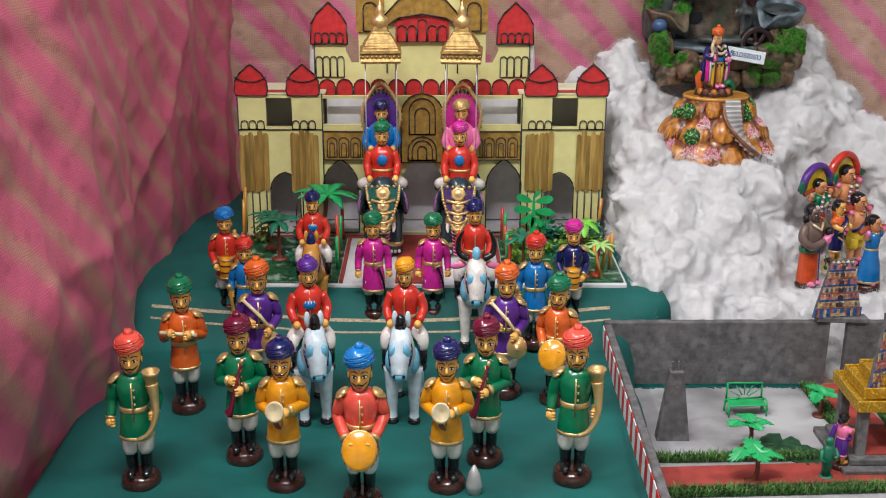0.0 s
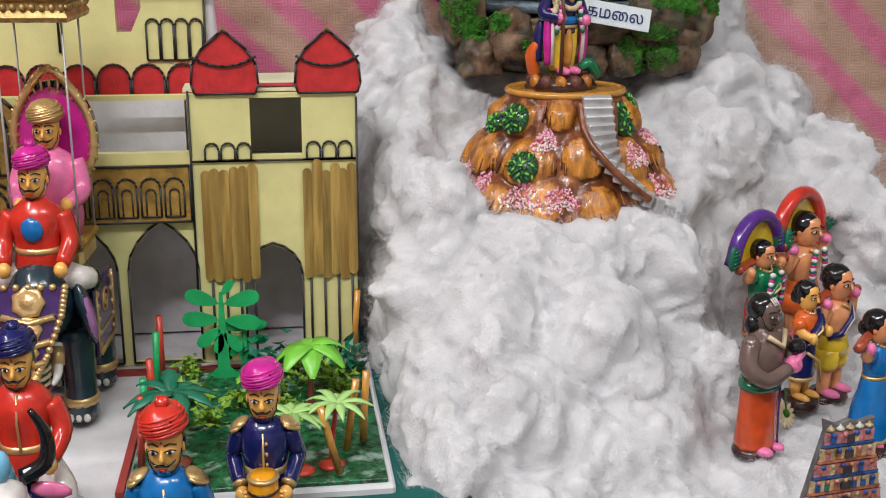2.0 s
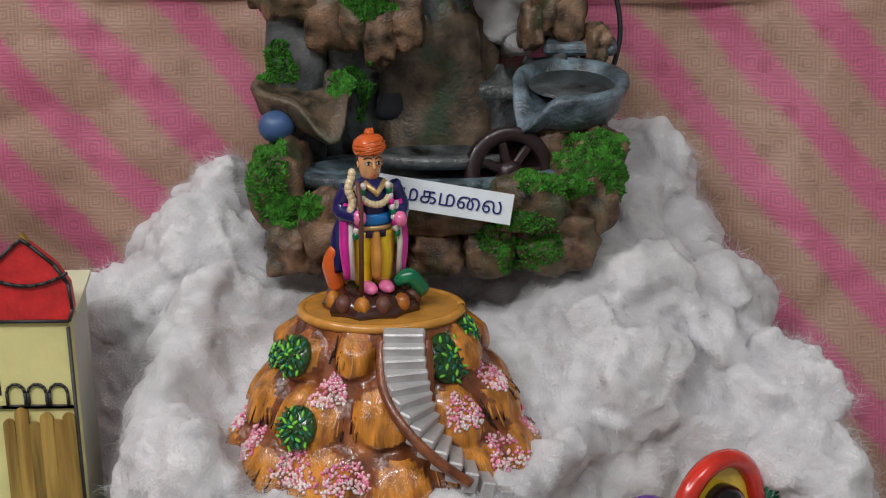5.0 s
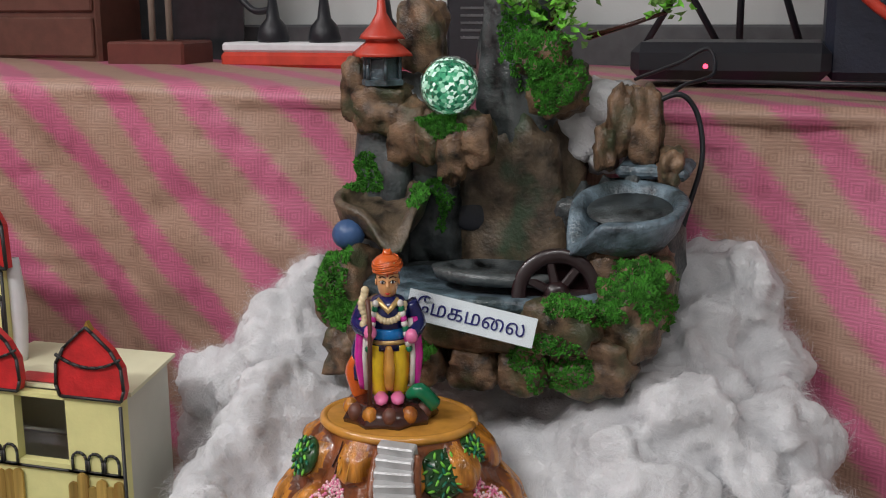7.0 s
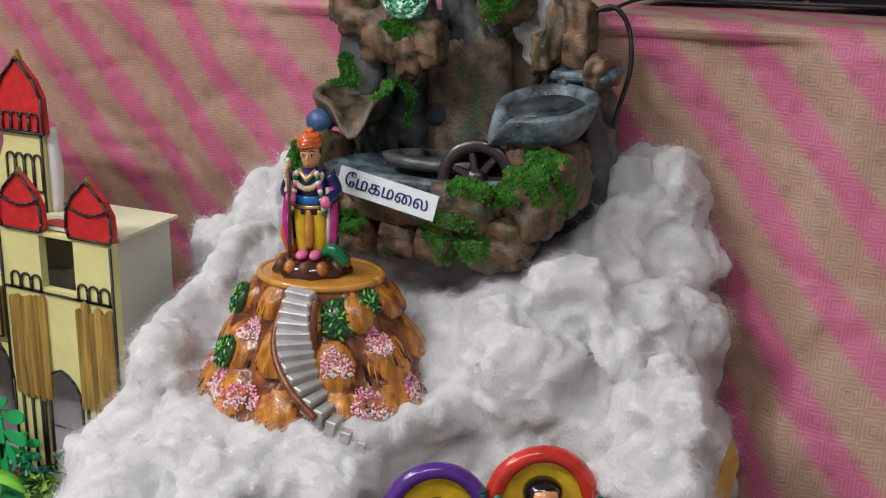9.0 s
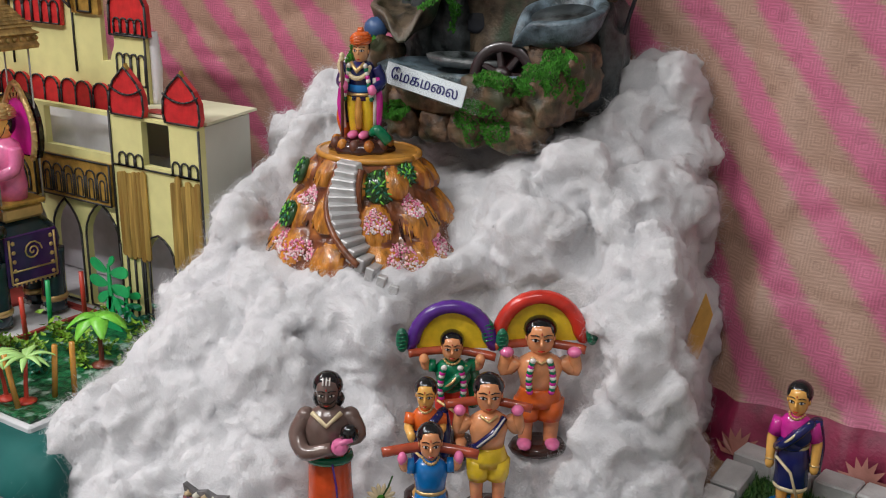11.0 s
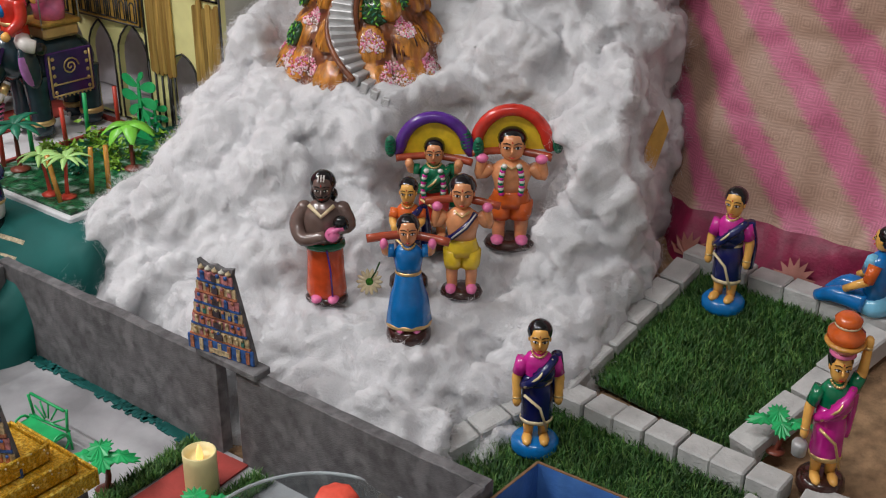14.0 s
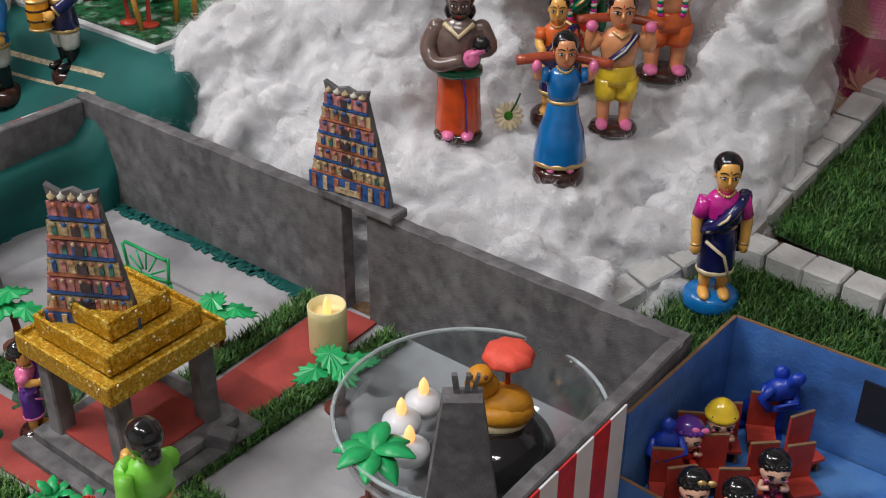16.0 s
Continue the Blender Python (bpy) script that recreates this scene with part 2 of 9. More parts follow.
def brocade(name, lo=0.018, hi=0.034, pink=(0.6, 0.15, 0.28), tan=(0.55, 0.32, 0.225)):
    """Pink and old-gold cloth in slanting bands, with a woven square figure."""
    m = bpy.data.materials.new(name)
    m.use_nodes = True
    n, l = m.node_tree.nodes, m.node_tree.links
    bsdf = n["Principled BSDF"]
    uv = n.new("ShaderNodeTexCoord")

    def math_node(op, a, b=None):
        k = n.new("ShaderNodeMath")
        k.operation = op
        for s, v in zip(k.inputs, (a, b)):
            if v is not None:
                l.new(v, s) if hasattr(v, "links") else setattr(s, "default_value", v)
        return k.outputs[0]

    sep = n.new("ShaderNodeSeparateXYZ")
    l.new(uv.outputs["UV"], sep.inputs[0])
    wob = n.new("ShaderNodeTexNoise")
    wob.inputs["Scale"].default_value, wob.inputs["Detail"].default_value = 5, 3
    l.new(uv.outputs["UV"], wob.inputs["Vector"])
    slant = math_node("ADD", math_node("MULTIPLY", sep.outputs[0], 1.0), math_node("MULTIPLY", sep.outputs[1], 0.95))
    slant = math_node("ADD", slant, math_node("MULTIPLY", wob.outputs[0], 0.05))
    band = math_node("PINGPONG", slant, 0.066)
    # the dye runs along the weft in short streaks, so the bands fray sideways
    edge = n.new("ShaderNodeTexNoise")
    edge.inputs["Scale"].default_value, edge.inputs["Detail"].default_value = 22, 3
    fray = n.new("ShaderNodeMapping")
    fray.inputs["Scale"].default_value = (1, 16, 1)
    l.new(uv.outputs["UV"], fray.inputs[0])
    l.new(fray.outputs[0], edge.inputs["Vector"])
    band = math_node("ADD", band, math_node("MULTIPLY", math_node("SUBTRACT", edge.outputs[0], 0.5), 0.034))
    ramp = n.new("ShaderNodeValToRGB")
    ramp.color_ramp.elements[0].position, ramp.color_ramp.elements[1].position = lo, hi
    ramp.color_ramp.elements[0].color, ramp.color_ramp.elements[1].color = (*pink, 1), (*tan, 1)
    l.new(band, ramp.inputs[0])
    # woven squares one inside the other
    su, sv = math_node("PINGPONG", sep.outputs[0], 0.0165), math_node("PINGPONG", sep.outputs[1], 0.0165)
    ring = math_node("PINGPONG", math_node("MAXIMUM", su, sv), 0.0024)
    figure = math_node("MULTIPLY", ring, 1.0 / 0.0024)
    # small flowers along the bands
    spots = n.new("ShaderNodeTexVoronoi")
    spots.inputs["Scale"].default_value = 24
    l.new(uv.outputs["UV"], spots.inputs["Vector"])
    petal = math_node("LESS_THAN", math_node("ADD", spots.outputs["Distance"], math_node("MULTIPLY", math_node("SUBTRACT", edge.outputs[0], 0.5), 0.3)), 0.24)
    thread = n.new("ShaderNodeTexNoise")
    thread.inputs["Scale"].default_value, thread.inputs["Detail"].default_value = 14, 4
    stretch = n.new("ShaderNodeMapping")
    stretch.inputs["Scale"].default_value = (4, 60, 1)
    l.new(uv.outputs["UV"], stretch.inputs[0])
    l.new(stretch.outputs[0], thread.inputs["Vector"])
    shade = n.new("ShaderNodeMix")
    shade.data_type, shade.blend_type = "RGBA", "MULTIPLY"
    shade.inputs["Factor"].default_value = 0.75
    tone = n.new("ShaderNodeValToRGB")
    tone.color_ramp.elements[0].color, tone.color_ramp.elements[1].color = (0.34, 0.28, 0.26, 1), (1.0, 1.0, 1.0, 1)
    tone.color_ramp.elements[0].position, tone.color_ramp.elements[1].position = 0.2, 0.85
    weave = math_node("ADD", math_node("MULTIPLY", thread.outputs[0], 0.8), math_node("MULTIPLY", figure, 0.3))
    l.new(math_node("SUBTRACT", weave, math_node("MULTIPLY", petal, 0.12)), tone.inputs[0])
    l.new(ramp.outputs[0], shade.inputs["A"])
    l.new(tone.outputs[0], shade.inputs["B"])
    l.new(shade.outputs["Result"], bsdf.inputs["Base Color"])
    bsdf.inputs["Roughness"].default_value = 0.5
    bsdf.inputs["Sheen Weight"].default_value = 0.05
    relief = n.new("ShaderNodeBump")
    relief.inputs["Strength"].default_value, relief.inputs["Distance"].default_value = 0.35, 0.001
    l.new(tone.outputs[0], relief.inputs["Height"])
    l.new(relief.outputs[0], bsdf.inputs["Normal"])
    return m


BROCADE = brocade("pink_gold_brocade", 0.02, 0.036, (0.66, 0.17, 0.3), (0.52, 0.335, 0.25))
BROCADE_PINK = brocade("pink_brocade_reverse", 0.028, 0.06, (0.78, 0.15, 0.28), (0.66, 0.3, 0.26))
HEM = material("maroon_brocade_border", (0.26, 0.012, 0.06), 0.5, var=0.2, scale=40, bump=0.3)

# ---- mesh building ----
def bend(points, steps=6):
    """A smooth run of points through the given ones."""
    pts = [Vector(p) for p in points]
    out = []
    for i in range(len(pts) - 1):
        a, b, c, d = pts[max(i - 1, 0)], pts[i], pts[i + 1], pts[min(i + 2, len(pts) - 1)]
        for k in range(steps):
            t = k / steps
            out.append(0.5 * (2 * b + (c - a) * t + (2 * a - 5 * b + 4 * c - d) * t * t + (3 * b - a - 3 * c + d) * t ** 3))
    return out + [pts[-1]]


class Form:
    """Collects rings, tubes, balls, blocks and plates, each with its material, into one mesh."""

    def __init__(self):
        self.v, self.f, self.m, self.s, self.mats = [], [], [], [], []

    def slot(self, mat):
        if mat not in self.mats:
            self.mats.append(mat)
        return self.mats.index(mat)

    def add(self, verts, faces, mat, smooth=True, at=None):
        base, k = len(self.v), self.slot(mat)
        self.v += [tuple(at @ Vector(p)) for p in verts] if at is not None else [tuple(p) for p in verts]
        self.f += [tuple(base + i for i in f) for f in faces]
        self.m += [k] * len(faces)
        self.s += [smooth] * len(faces)
        return self

    def lathe(self, profile, mat, seg=14, sx=1.0, sy=1.0, at=None, wave=0.0, waves=0, smooth=True):
        verts, faces = [], []
        for r, z in profile:
            for k in range(seg):
                a = 2 * math.pi * k / seg
                q = r * (1 + wave * math.cos(waves * a))
                verts.append((q * sx * math.cos(a), q * sy * math.sin(a), z))
        for i in range(len(profile) - 1):
            for k in range(seg):
                j = (k + 1) % seg
                faces.append((i * seg + k, i * seg + j, (i + 1) * seg + j, (i + 1) * seg + k))
        faces.append(tuple(reversed(range(seg))))
        faces.append(tuple((len(profile) - 1) * seg + k for k in range(seg)))
        return self.add(verts, faces, mat, smooth, at)

    def tube(self, points, radii, mat, seg=8, at=None):
        pts = [Vector(p) for p in points]
        if not hasattr(radii, "__len__"):
            radii = [radii] * len(pts)
        elif 3 <= len(pts) <= 5 and seg >= 7 and len(radii) == len(pts):
            # limbs bend softly through their joints
            radii = [radii[i] + (radii[i + 1] - radii[i]) * k / 4 for i in range(len(pts) - 1) for k in range(4)] + [radii[-1]]
            pts = bend(pts, 4)
        verts, faces = [], []
        side = None
        for i, p in enumerate(pts):
            d = (pts[min(i + 1, len(pts) - 1)] - pts[max(i - 1, 0)]).normalized()
            if side is None:
                side = d.orthogonal().normalized()
            side = (side - d * side.dot(d)).normalized()
            up = d.cross(side)
            for k in range(seg):
                a = 2 * math.pi * k / seg
                verts.append(p + (side * math.cos(a) + up * math.sin(a)) * radii[i])
        for i in range(len(pts) - 1):
            for k in range(seg):
                j = (k + 1) % seg
                faces.append((i * seg + k, i * seg + j, (i + 1) * seg + j, (i + 1) * seg + k))
        faces.append(tuple(reversed(range(seg))))
        faces.append(tuple((len(pts) - 1) * seg + k for k in range(seg)))
        return self.add(verts, faces, mat, True, at)

    def ball(self, c, r, mat, seg=12, rings=8, turn=None, at=None):
        r = (r, r, r) if not hasattr(r, "__len__") else r
        rot = Euler([radians(a) for a in turn]).to_matrix() if turn else Matrix.Identity(3)
        verts, faces = [], []
        for i in range(1, rings):
            b = math.pi * i / rings
            for k in range(seg):
                a = 2 * math.pi * k / seg
                verts.append(Vector(c) + rot @ Vector((r[0] * math.sin(b) * math.cos(a), r[1] * math.sin(b) * math.sin(a), r[2] * math.cos(b))))
        top, low = len(verts), len(verts) + 1
        verts += [Vector(c) + rot @ Vector((0, 0, r[2])), Vector(c) - rot @ Vector((0, 0, r[2]))]
        for i in range(rings - 2):
            for k in range(seg):
                j = (k + 1) % seg
                faces.append((i * seg + j, i * seg + k, (i + 1) * seg + k, (i + 1) * seg + j))
        for k in range(seg):
            j = (k + 1) % seg
            faces += [(k, j, top), ((rings - 2) * seg + j, (rings - 2) * seg + k, low)]
        return self.add(verts, faces, mat, True, at)

    def block(self, c, size, mat, bevel=0.0, at=None, turn=None):
        rot = Euler([radians(a) for a in turn]).to_matrix() if turn else Matrix.Identity(3)
        h = [s / 2 for s in size]
        if bevel <= 0:
            verts = [Vector(c) + rot @ Vector((x * h[0], y * h[1], z * h[2])) for x in (-1, 1) for y in (-1, 1) for z in (-1, 1)]
            faces = [(0, 1, 3, 2), (4, 6, 7, 5), (0, 4, 5, 1), (2, 3, 7, 6), (0, 2, 6, 4), (1, 5, 7, 3)]
            return self.add(verts, faces, mat, False, at)
        b = min(bevel, min(h) * 0.9)
        verts, at_corner = [], {}
        for x in (-1, 1):
            for y in (-1, 1):
                for z in (-1, 1):
                    for ax in range(3):
                        p = [x * (h[0] - b), y * (h[1] - b), z * (h[2] - b)]
                        p[ax] = (x, y, z)[ax] * h[ax]
                        at_corner[x, y, z, ax] = len(verts)
                        verts.append(Vector(c) + rot @ Vector(p))
        faces = []
        g = at_corner
        for s in (-1, 1):
            faces += [(g[s, -1, -1, 0], g[s, 1, -1, 0], g[s, 1, 1, 0], g[s, -1, 1, 0]), (g[-1, s, -1, 1], g[-1, s, 1, 1], g[1, s, 1, 1], g[1, s, -1, 1]),
                      (g[-1, -1, s, 2], g[1, -1, s, 2], g[1, 1, s, 2], g[-1, 1, s, 2])]
            for u in (-1, 1):
                faces += [(g[-1, s, u, 1], g[1, s, u, 1], g[1, s, u, 2], g[-1, s, u, 2]), (g[s, -1, u, 0], g[s, 1, u, 0], g[s, 1, u, 2], g[s, -1, u, 2]),
                          (g[s, u, -1, 0], g[s, u, 1, 0], g[s, u, 1, 1], g[s, u, -1, 1])]
                for w in (-1, 1):
                    faces.append((g[s, u, w, 0], g[s, u, w, 1], g[s, u, w, 2]))
        return self.add(verts, faces, mat, False, at)

    def plate(self, outline, mat, depth=0.01, at=None, smooth=False):
        """A flat piece in x-z with its outline, depth along +y."""
        n = len(outline)
        verts = [(x, 0, z) for x, z in outline] + [(x, depth, z) for x, z in outline]
        faces = [tuple(range(n)), tuple(reversed(range(n, 2 * n)))] + [(i, n + i, n + (i + 1) % n, (i + 1) % n) for i in range(n)]
        return self.add(verts, faces, mat, smooth, at)

    def mesh(self, name):
        me = bpy.data.meshes.new(name)
        me.from_pydata(self.v, [], self.f)
        for m in self.mats:
            me.materials.append(m)
        me.polygons.foreach_set("material_index", self.m)
        me.polygons.foreach_set("use_smooth", self.s)
        bm = bmesh.new()
        bm.from_mesh(me)
        bmesh.ops.recalc_face_normals(bm, faces=bm.faces)
        bm.to_mesh(me)
        bm.free()
        me.update()
        return me


def thing(name, form, at, label="", category="", group="", kind=""):
    ob = new(name, form.mesh(name)) if form else new(name)
    ob.matrix_world = at if isinstance(at, Matrix) else Matrix.Translation(at)
    return tagged(ob, label, category, group, kind)


def part(name, form, parent, label="", at=None):
    ob = new(name, form if isinstance(form, bpy.types.Mesh) else form.mesh(name))
    ob.parent = parent
    if at is not None:
        ob.matrix_basis = at if isinstance(at, Matrix) else Matrix.Translation(at)
    return tagged(ob, label)


def ground_z(x, y):
    """The boards: level under the temple yard, rising under the lawn behind it."""
    return -0.10 + 0.27 * min(y, 0.24) if y > -0.42 else -0.2134


def holed(outline, holes, depth):
    """A plate in x-z with holes through it: vertices and faces."""
    cu = bpy.data.curves.new("cut", "CURVE")
    cu.dimensions, cu.fill_mode, cu.extrude = "2D", "BOTH", depth / 2
    for ring in (outline, *holes):
        sp = cu.splines.new("POLY")
        sp.points.add(len(ring) - 1)
        for p, (x, z) in zip(sp.points, ring):
            p.co = (x, z, 0, 1)
        sp.use_cyclic_u = True
    ob = bpy.data.objects.new("cut", cu)
    scene.collection.objects.link(ob)
    me = ob.to_mesh()
    verts = [(v.co.x, depth / 2 - v.co.z, v.co.y) for v in me.vertices]
    faces = [tuple(p.vertices) for p in me.polygons]
    ob.to_mesh_clear()
    bpy.data.objects.remove(ob)
    bpy.data.curves.remove(cu)
    return verts, faces


def arch(x, z0, w, h, steps=7, point=0.0):
    """Outline of an arched opening on a sill at z0; point: how far the crown is drawn up."""
    r = w / 2
    top = [(x + r * math.cos(math.pi * k / steps), z0 + h - r + r * math.sin(math.pi * k / steps) + point * (1 - abs(2 * k / steps - 1)) ** 2) for k in range(steps + 1)]
    return [(x - r, z0), (x + r, z0)] + top


def outline_of(form, ring, mat, r=0.0016, y=-0.002, closed=True, at=None):
    """A drawn line: a thin raised bead along a ring in x-z."""
    pts = [(x, y, z) for x, z in ring]
    if closed:
        pts.append(pts[0])
    for a, b in zip(pts, pts[1:]):
        form.tube([a, b], r, mat, seg=4, at=at)

# ---- setting ----
TAN_THREAD = material("old_gold_thread", (0.42, 0.16, 0.12), 0.5)
def sheet(name, nu, nv, place, mat, label, uvs=None, kind="structure", category="cloth", mats=None, pick=None, thick=0.003):
    """A hanging or lying cloth: place(u, v) gives its point, uvs(u, v) its length across and up in metres."""
    me = bpy.data.meshes.new(name)
    verts = [place(i / nu, j / nv) for j in range(nv + 1) for i in range(nu + 1)]
    faces = [(j * (nu + 1) + i, j * (nu + 1) + i + 1, (j + 1) * (nu + 1) + i + 1, (j + 1) * (nu + 1) + i) for j in range(nv) for i in range(nu)]
    me.from_pydata(verts, [], faces)
    for m in mats or [mat]:
        me.materials.append(m)
    if uvs:
        layer = me.uv_layers.new(name="cloth")
        at = [uvs(i / nu, j / nv) for j in range(nv + 1) for i in range(nu + 1)]
        layer.data.foreach_set("uv", [c for f in faces for k in f for c in at[k]])
    if pick:
        me.polygons.foreach_set("material_index", [pick((k % nu + 0.5) / nu, (k // nu + 0.5) / nv) for k in range(len(faces))])
    me.polygons.foreach_set("use_smooth", [True] * len(faces))
    ob = new(name, me)
    mod = ob.modifiers.new("thickness", "SOLIDIFY")
    mod.thickness = thick
    return tagged(ob, label, category, kind=kind)


def hash_noise(x, y, s=1.0):
    return noise.noise(Vector((x * s, y * s, 0.37 * s)))


def crease(x, y, s, seed=0.0):
    """Sharp ridges where folded cloth keeps its creases, 0 to 1."""
    p = Vector((x * s + 0.4 * noise.noise(Vector((x * s * 0.7, y * s * 0.7, seed))), y * s, seed))
    d = noise.voronoi(p)[0]
    return max(0.0, 1.0 - (d[1] - d[0]) / 0.22) ** 1.5


BACK_Y, TABLE_Z = 0.47, 0.645


def back_cloth(u, v):
    """Up from the deck to the table's edge, round it and back over the table."""
    x = -1.0 + 3.4 * u
    top = TABLE_Z + 0.018 * (0.6 - x)
    run = -0.12 + 1.45 * v
    flare = 0.20 * max(0.0, min(1.0, (x - 0.9) / 0.35))
    if run < top - 0.02:
        z = run
        h = max(0.0, min(1.0, (z + 0.08) / (top + 0.08)))
        fold = 0.016 * math.sin(x * 13 + 2.2 * hash_noise(x, z, 2.5)) + 0.03 * hash_noise(x, z * 0.6, 3.1) + 0.012 * hash_noise(x, z, 9) + 0.012 * abs(hash_noise(x * 1.6, z * 0.35, 8)) + 0.006 * hash_noise(x + 0.6 * z, z * 0.5, 17)
        fold += 0.007 * crease(x, z * 0.8, 4.2) + 0.004 * crease(x + 0.3 * z, z, 9.0, 5.0)
        return (x, BACK_Y - 0.035 + fold * (1.15 - 0.6 * h) - flare * (1 - h) ** 1.4 - 0.02 * (1 - h), z)
    over = run - (top - 0.02)
    r = 0.022
    if over < r * math.pi / 2:
        a = over / r
        return (x, BACK_Y - 0.035 + 0.004 * hash_noise(x, 0.6, 7) + r * (1 - math.cos(a)), top - 0.02 + r * math.sin(a))
    return (x, BACK_Y - 0.035 + r + over - r * math.pi / 2, top - 0.02 + r + 0.004 * hash_noise(x, over, 6))


sheet("wall_drape", 420, 180, back_cloth, BROCADE, "pink and gold striped brocade drape over the raised table",
      lambda u, v: (-1.0 + 3.4 * u, 1.45 * v), mats=[BROCADE, HEM], pick=lambda u, v: 1 if v < 0.092 and u > 0.5 else 0)


def left_cloth(u, v):
    y = 0.47 - 2.3 * u
    z = -0.40 + 1.75 * v
    lean = 0.10 * max(0, v - 0.45) ** 1.3
    fold = 0.02 * math.sin(y * 7 + 3 * hash_noise(y, z, 1.6)) + 0.035 * hash_noise(y, z, 2.3) + 0.004 * hash_noise(y, z, 8) + 0.02 * abs(hash_noise(y + 0.7 * z, z, 5)) + 0.003 * hash_noise(y - 0.5 * z, z, 19)
    flare = -0.10 * max(0, 0.35 - v) / 0.35 * min(1, u * 1.4)
    fold += 0.016 * crease(y, z * 0.7, 2.1, 2.0) + 0.004 * crease(y + 0.5 * z, z, 4.5, 9.0)
    return (-0.60 + fold - lean - 0.06 * u + 0.06 * max(0, 0.12 - u) / 0.12 + flare, y, z)


sheet("side_drape", 240, 190, left_cloth, BROCADE_PINK, "crumpled pink and gold brocade hung beside the green table", lambda u, v: (-2.3 * u, 1.75 * v))


# green cloth over the parade's low steps
def green_height(x, y):
    if y > -0.375:
        z = -0.016
    elif y > -0.50:
        k = (y + 0.375) / -0.125
        z = -0.016 - 0.10 * (3 * k * k - 2 * k ** 3)
    else:
        z = -0.116
    return z


def green_cloth(u, v):
    y = 0.42 - 2.0 * v
    edge = 0.545 if y > -0.40 else (0.545 - 0.105 * min(1, (-0.40 - y) / 0.05))
    edge -= 0.04 * max(0, (-0.5 - y)) / 0.6
    # across the top, then down the side
    w = u * 1.30
    left = -0.66
    top = edge - left
    if w <= top:
        x, drop = left + w, 0.0
    else:
        over = w - top
        x = edge + 0.012 * min(1, over / 0.02) + 0.02 * over + 0.018 * math.sin(y * 24 + 2 * hash_noise(y, over, 4)) * min(1, over / 0.06)
        drop = over
    z = green_height(x, y) - drop + 0.0022 * hash_noise(x, y, 9) + 0.003 * hash_noise(x * 0.4, y, 16)
    if w > top - 0.03:
        z -= 0.004
    return (x, y, z)


sheet("table_cloth", 190, 220, green_cloth, GREEN_CLOTH, "dark green cotton cloth over the parade's low steps", category="tablecloth", thick=0.002)

ribbon = Form()
for off, wide, mat in ((0.0, 0.005, RIBBON), (0.016, 0.003, RIBBON)):
    strip = []
    for k in range(181):
        x = -0.6 + k * 0.0058
        y = -0.415 - off * 1.2 - 0.02 * math.sin((x + 0.55) * 3.2)
        for q in (y, y - wide):
            strip.append((x, q, green_height(x, q) + 0.0022 * hash_noise(x, q, 9) + 0.003 * hash_noise(x * 0.4, q, 16) + 0.0035))
    ribbon.add(strip, [(2 * k, 2 * k + 2, 2 * k + 3, 2 * k + 1) for k in range(180) if strip[2 * k][0] < 0.415], mat, True)
thing("trim", ribbon, (0, 0, 0), "cream and gold woven border on the green cloth", "trim", kind="structure")

lotus = Form()
for k in range(4):
    cx = 1.10 + 0.17 * k
    for a in range(-3, 4):
        q = radians(a * 24)
        lotus.add([(cx, 0, 0), (cx + 0.02 * math.sin(q - 0.25), 0, 0.022 * math.cos(q - 0.25)), (cx + 0.036 * math.sin(q), 0, 0.036 * math.cos(q)), (cx + 0.02 * math.sin(q + 0.25), 0, 0.022 * math.cos(q + 0.25))], [(0, 1, 2, 3)], TAN_THREAD, False)
laid = []
for x, y_, z in lotus.v:
    zz = -0.045 + z
    top_ = TABLE_Z + 0.018 * (0.6 - x)
    h = max(0.0, min(1.0, (zz + 0.08) / (top_ + 0.08)))
    fold = 0.016 * math.sin(x * 13 + 2.2 * hash_noise(x, zz, 2.5)) + 0.03 * hash_noise(x, zz * 0.6, 3.1) + 0.012 * hash_noise(x, zz, 9)
    laid.append((x, BACK_Y - 0.035 + fold * (1.1 - 0.85 * h) - 0.20 * max(0.0, min(1.0, (x - 0.9) / 0.35)) * (1 - h) ** 1.4 - 0.02 * (1 - h) - 0.004, zz))
lotus.v = laid
thing("trim", lotus, (0, 0, 0), "gold lotus figures woven in the maroon border", "trim", kind="structure")

# the boards under it all, one sloping deck, and the room around
deck = Form()
rows_y = (-1.9, -0.42, 0.24, 0.5)
deck.add([(x, y, ground_z(x, y) - 0.012) for y in rows_y for x in (-0.7, 2.6)] + [(x, y, -0.72) for y in rows_y for x in (-0.7, 2.6)],
         [(0, 1, 3, 2), (2, 3, 5, 4), (4, 5, 7, 6), (8, 10, 11, 9), (10, 12, 13, 11), (12, 14, 15, 13), (0, 8, 9, 1), (6, 7, 15, 14), (0, 2, 10, 8), (2, 4, 12, 10), (4, 6, 14, 12), (1, 9, 11, 3), (3, 11, 13, 5), (5, 13, 15, 7)], SAND, False)
thing("ground", deck, (0, 0, 0), "broad display deck strewn with brown sand", "ground", kind="structure")
room = Form()
room.block((0.6, -1.2, -0.86), (7.4, 6.4, 0.1), STONE)
thing("floor", room, (0, 0, 0), "pale stone room floor", "floor", kind="structure")
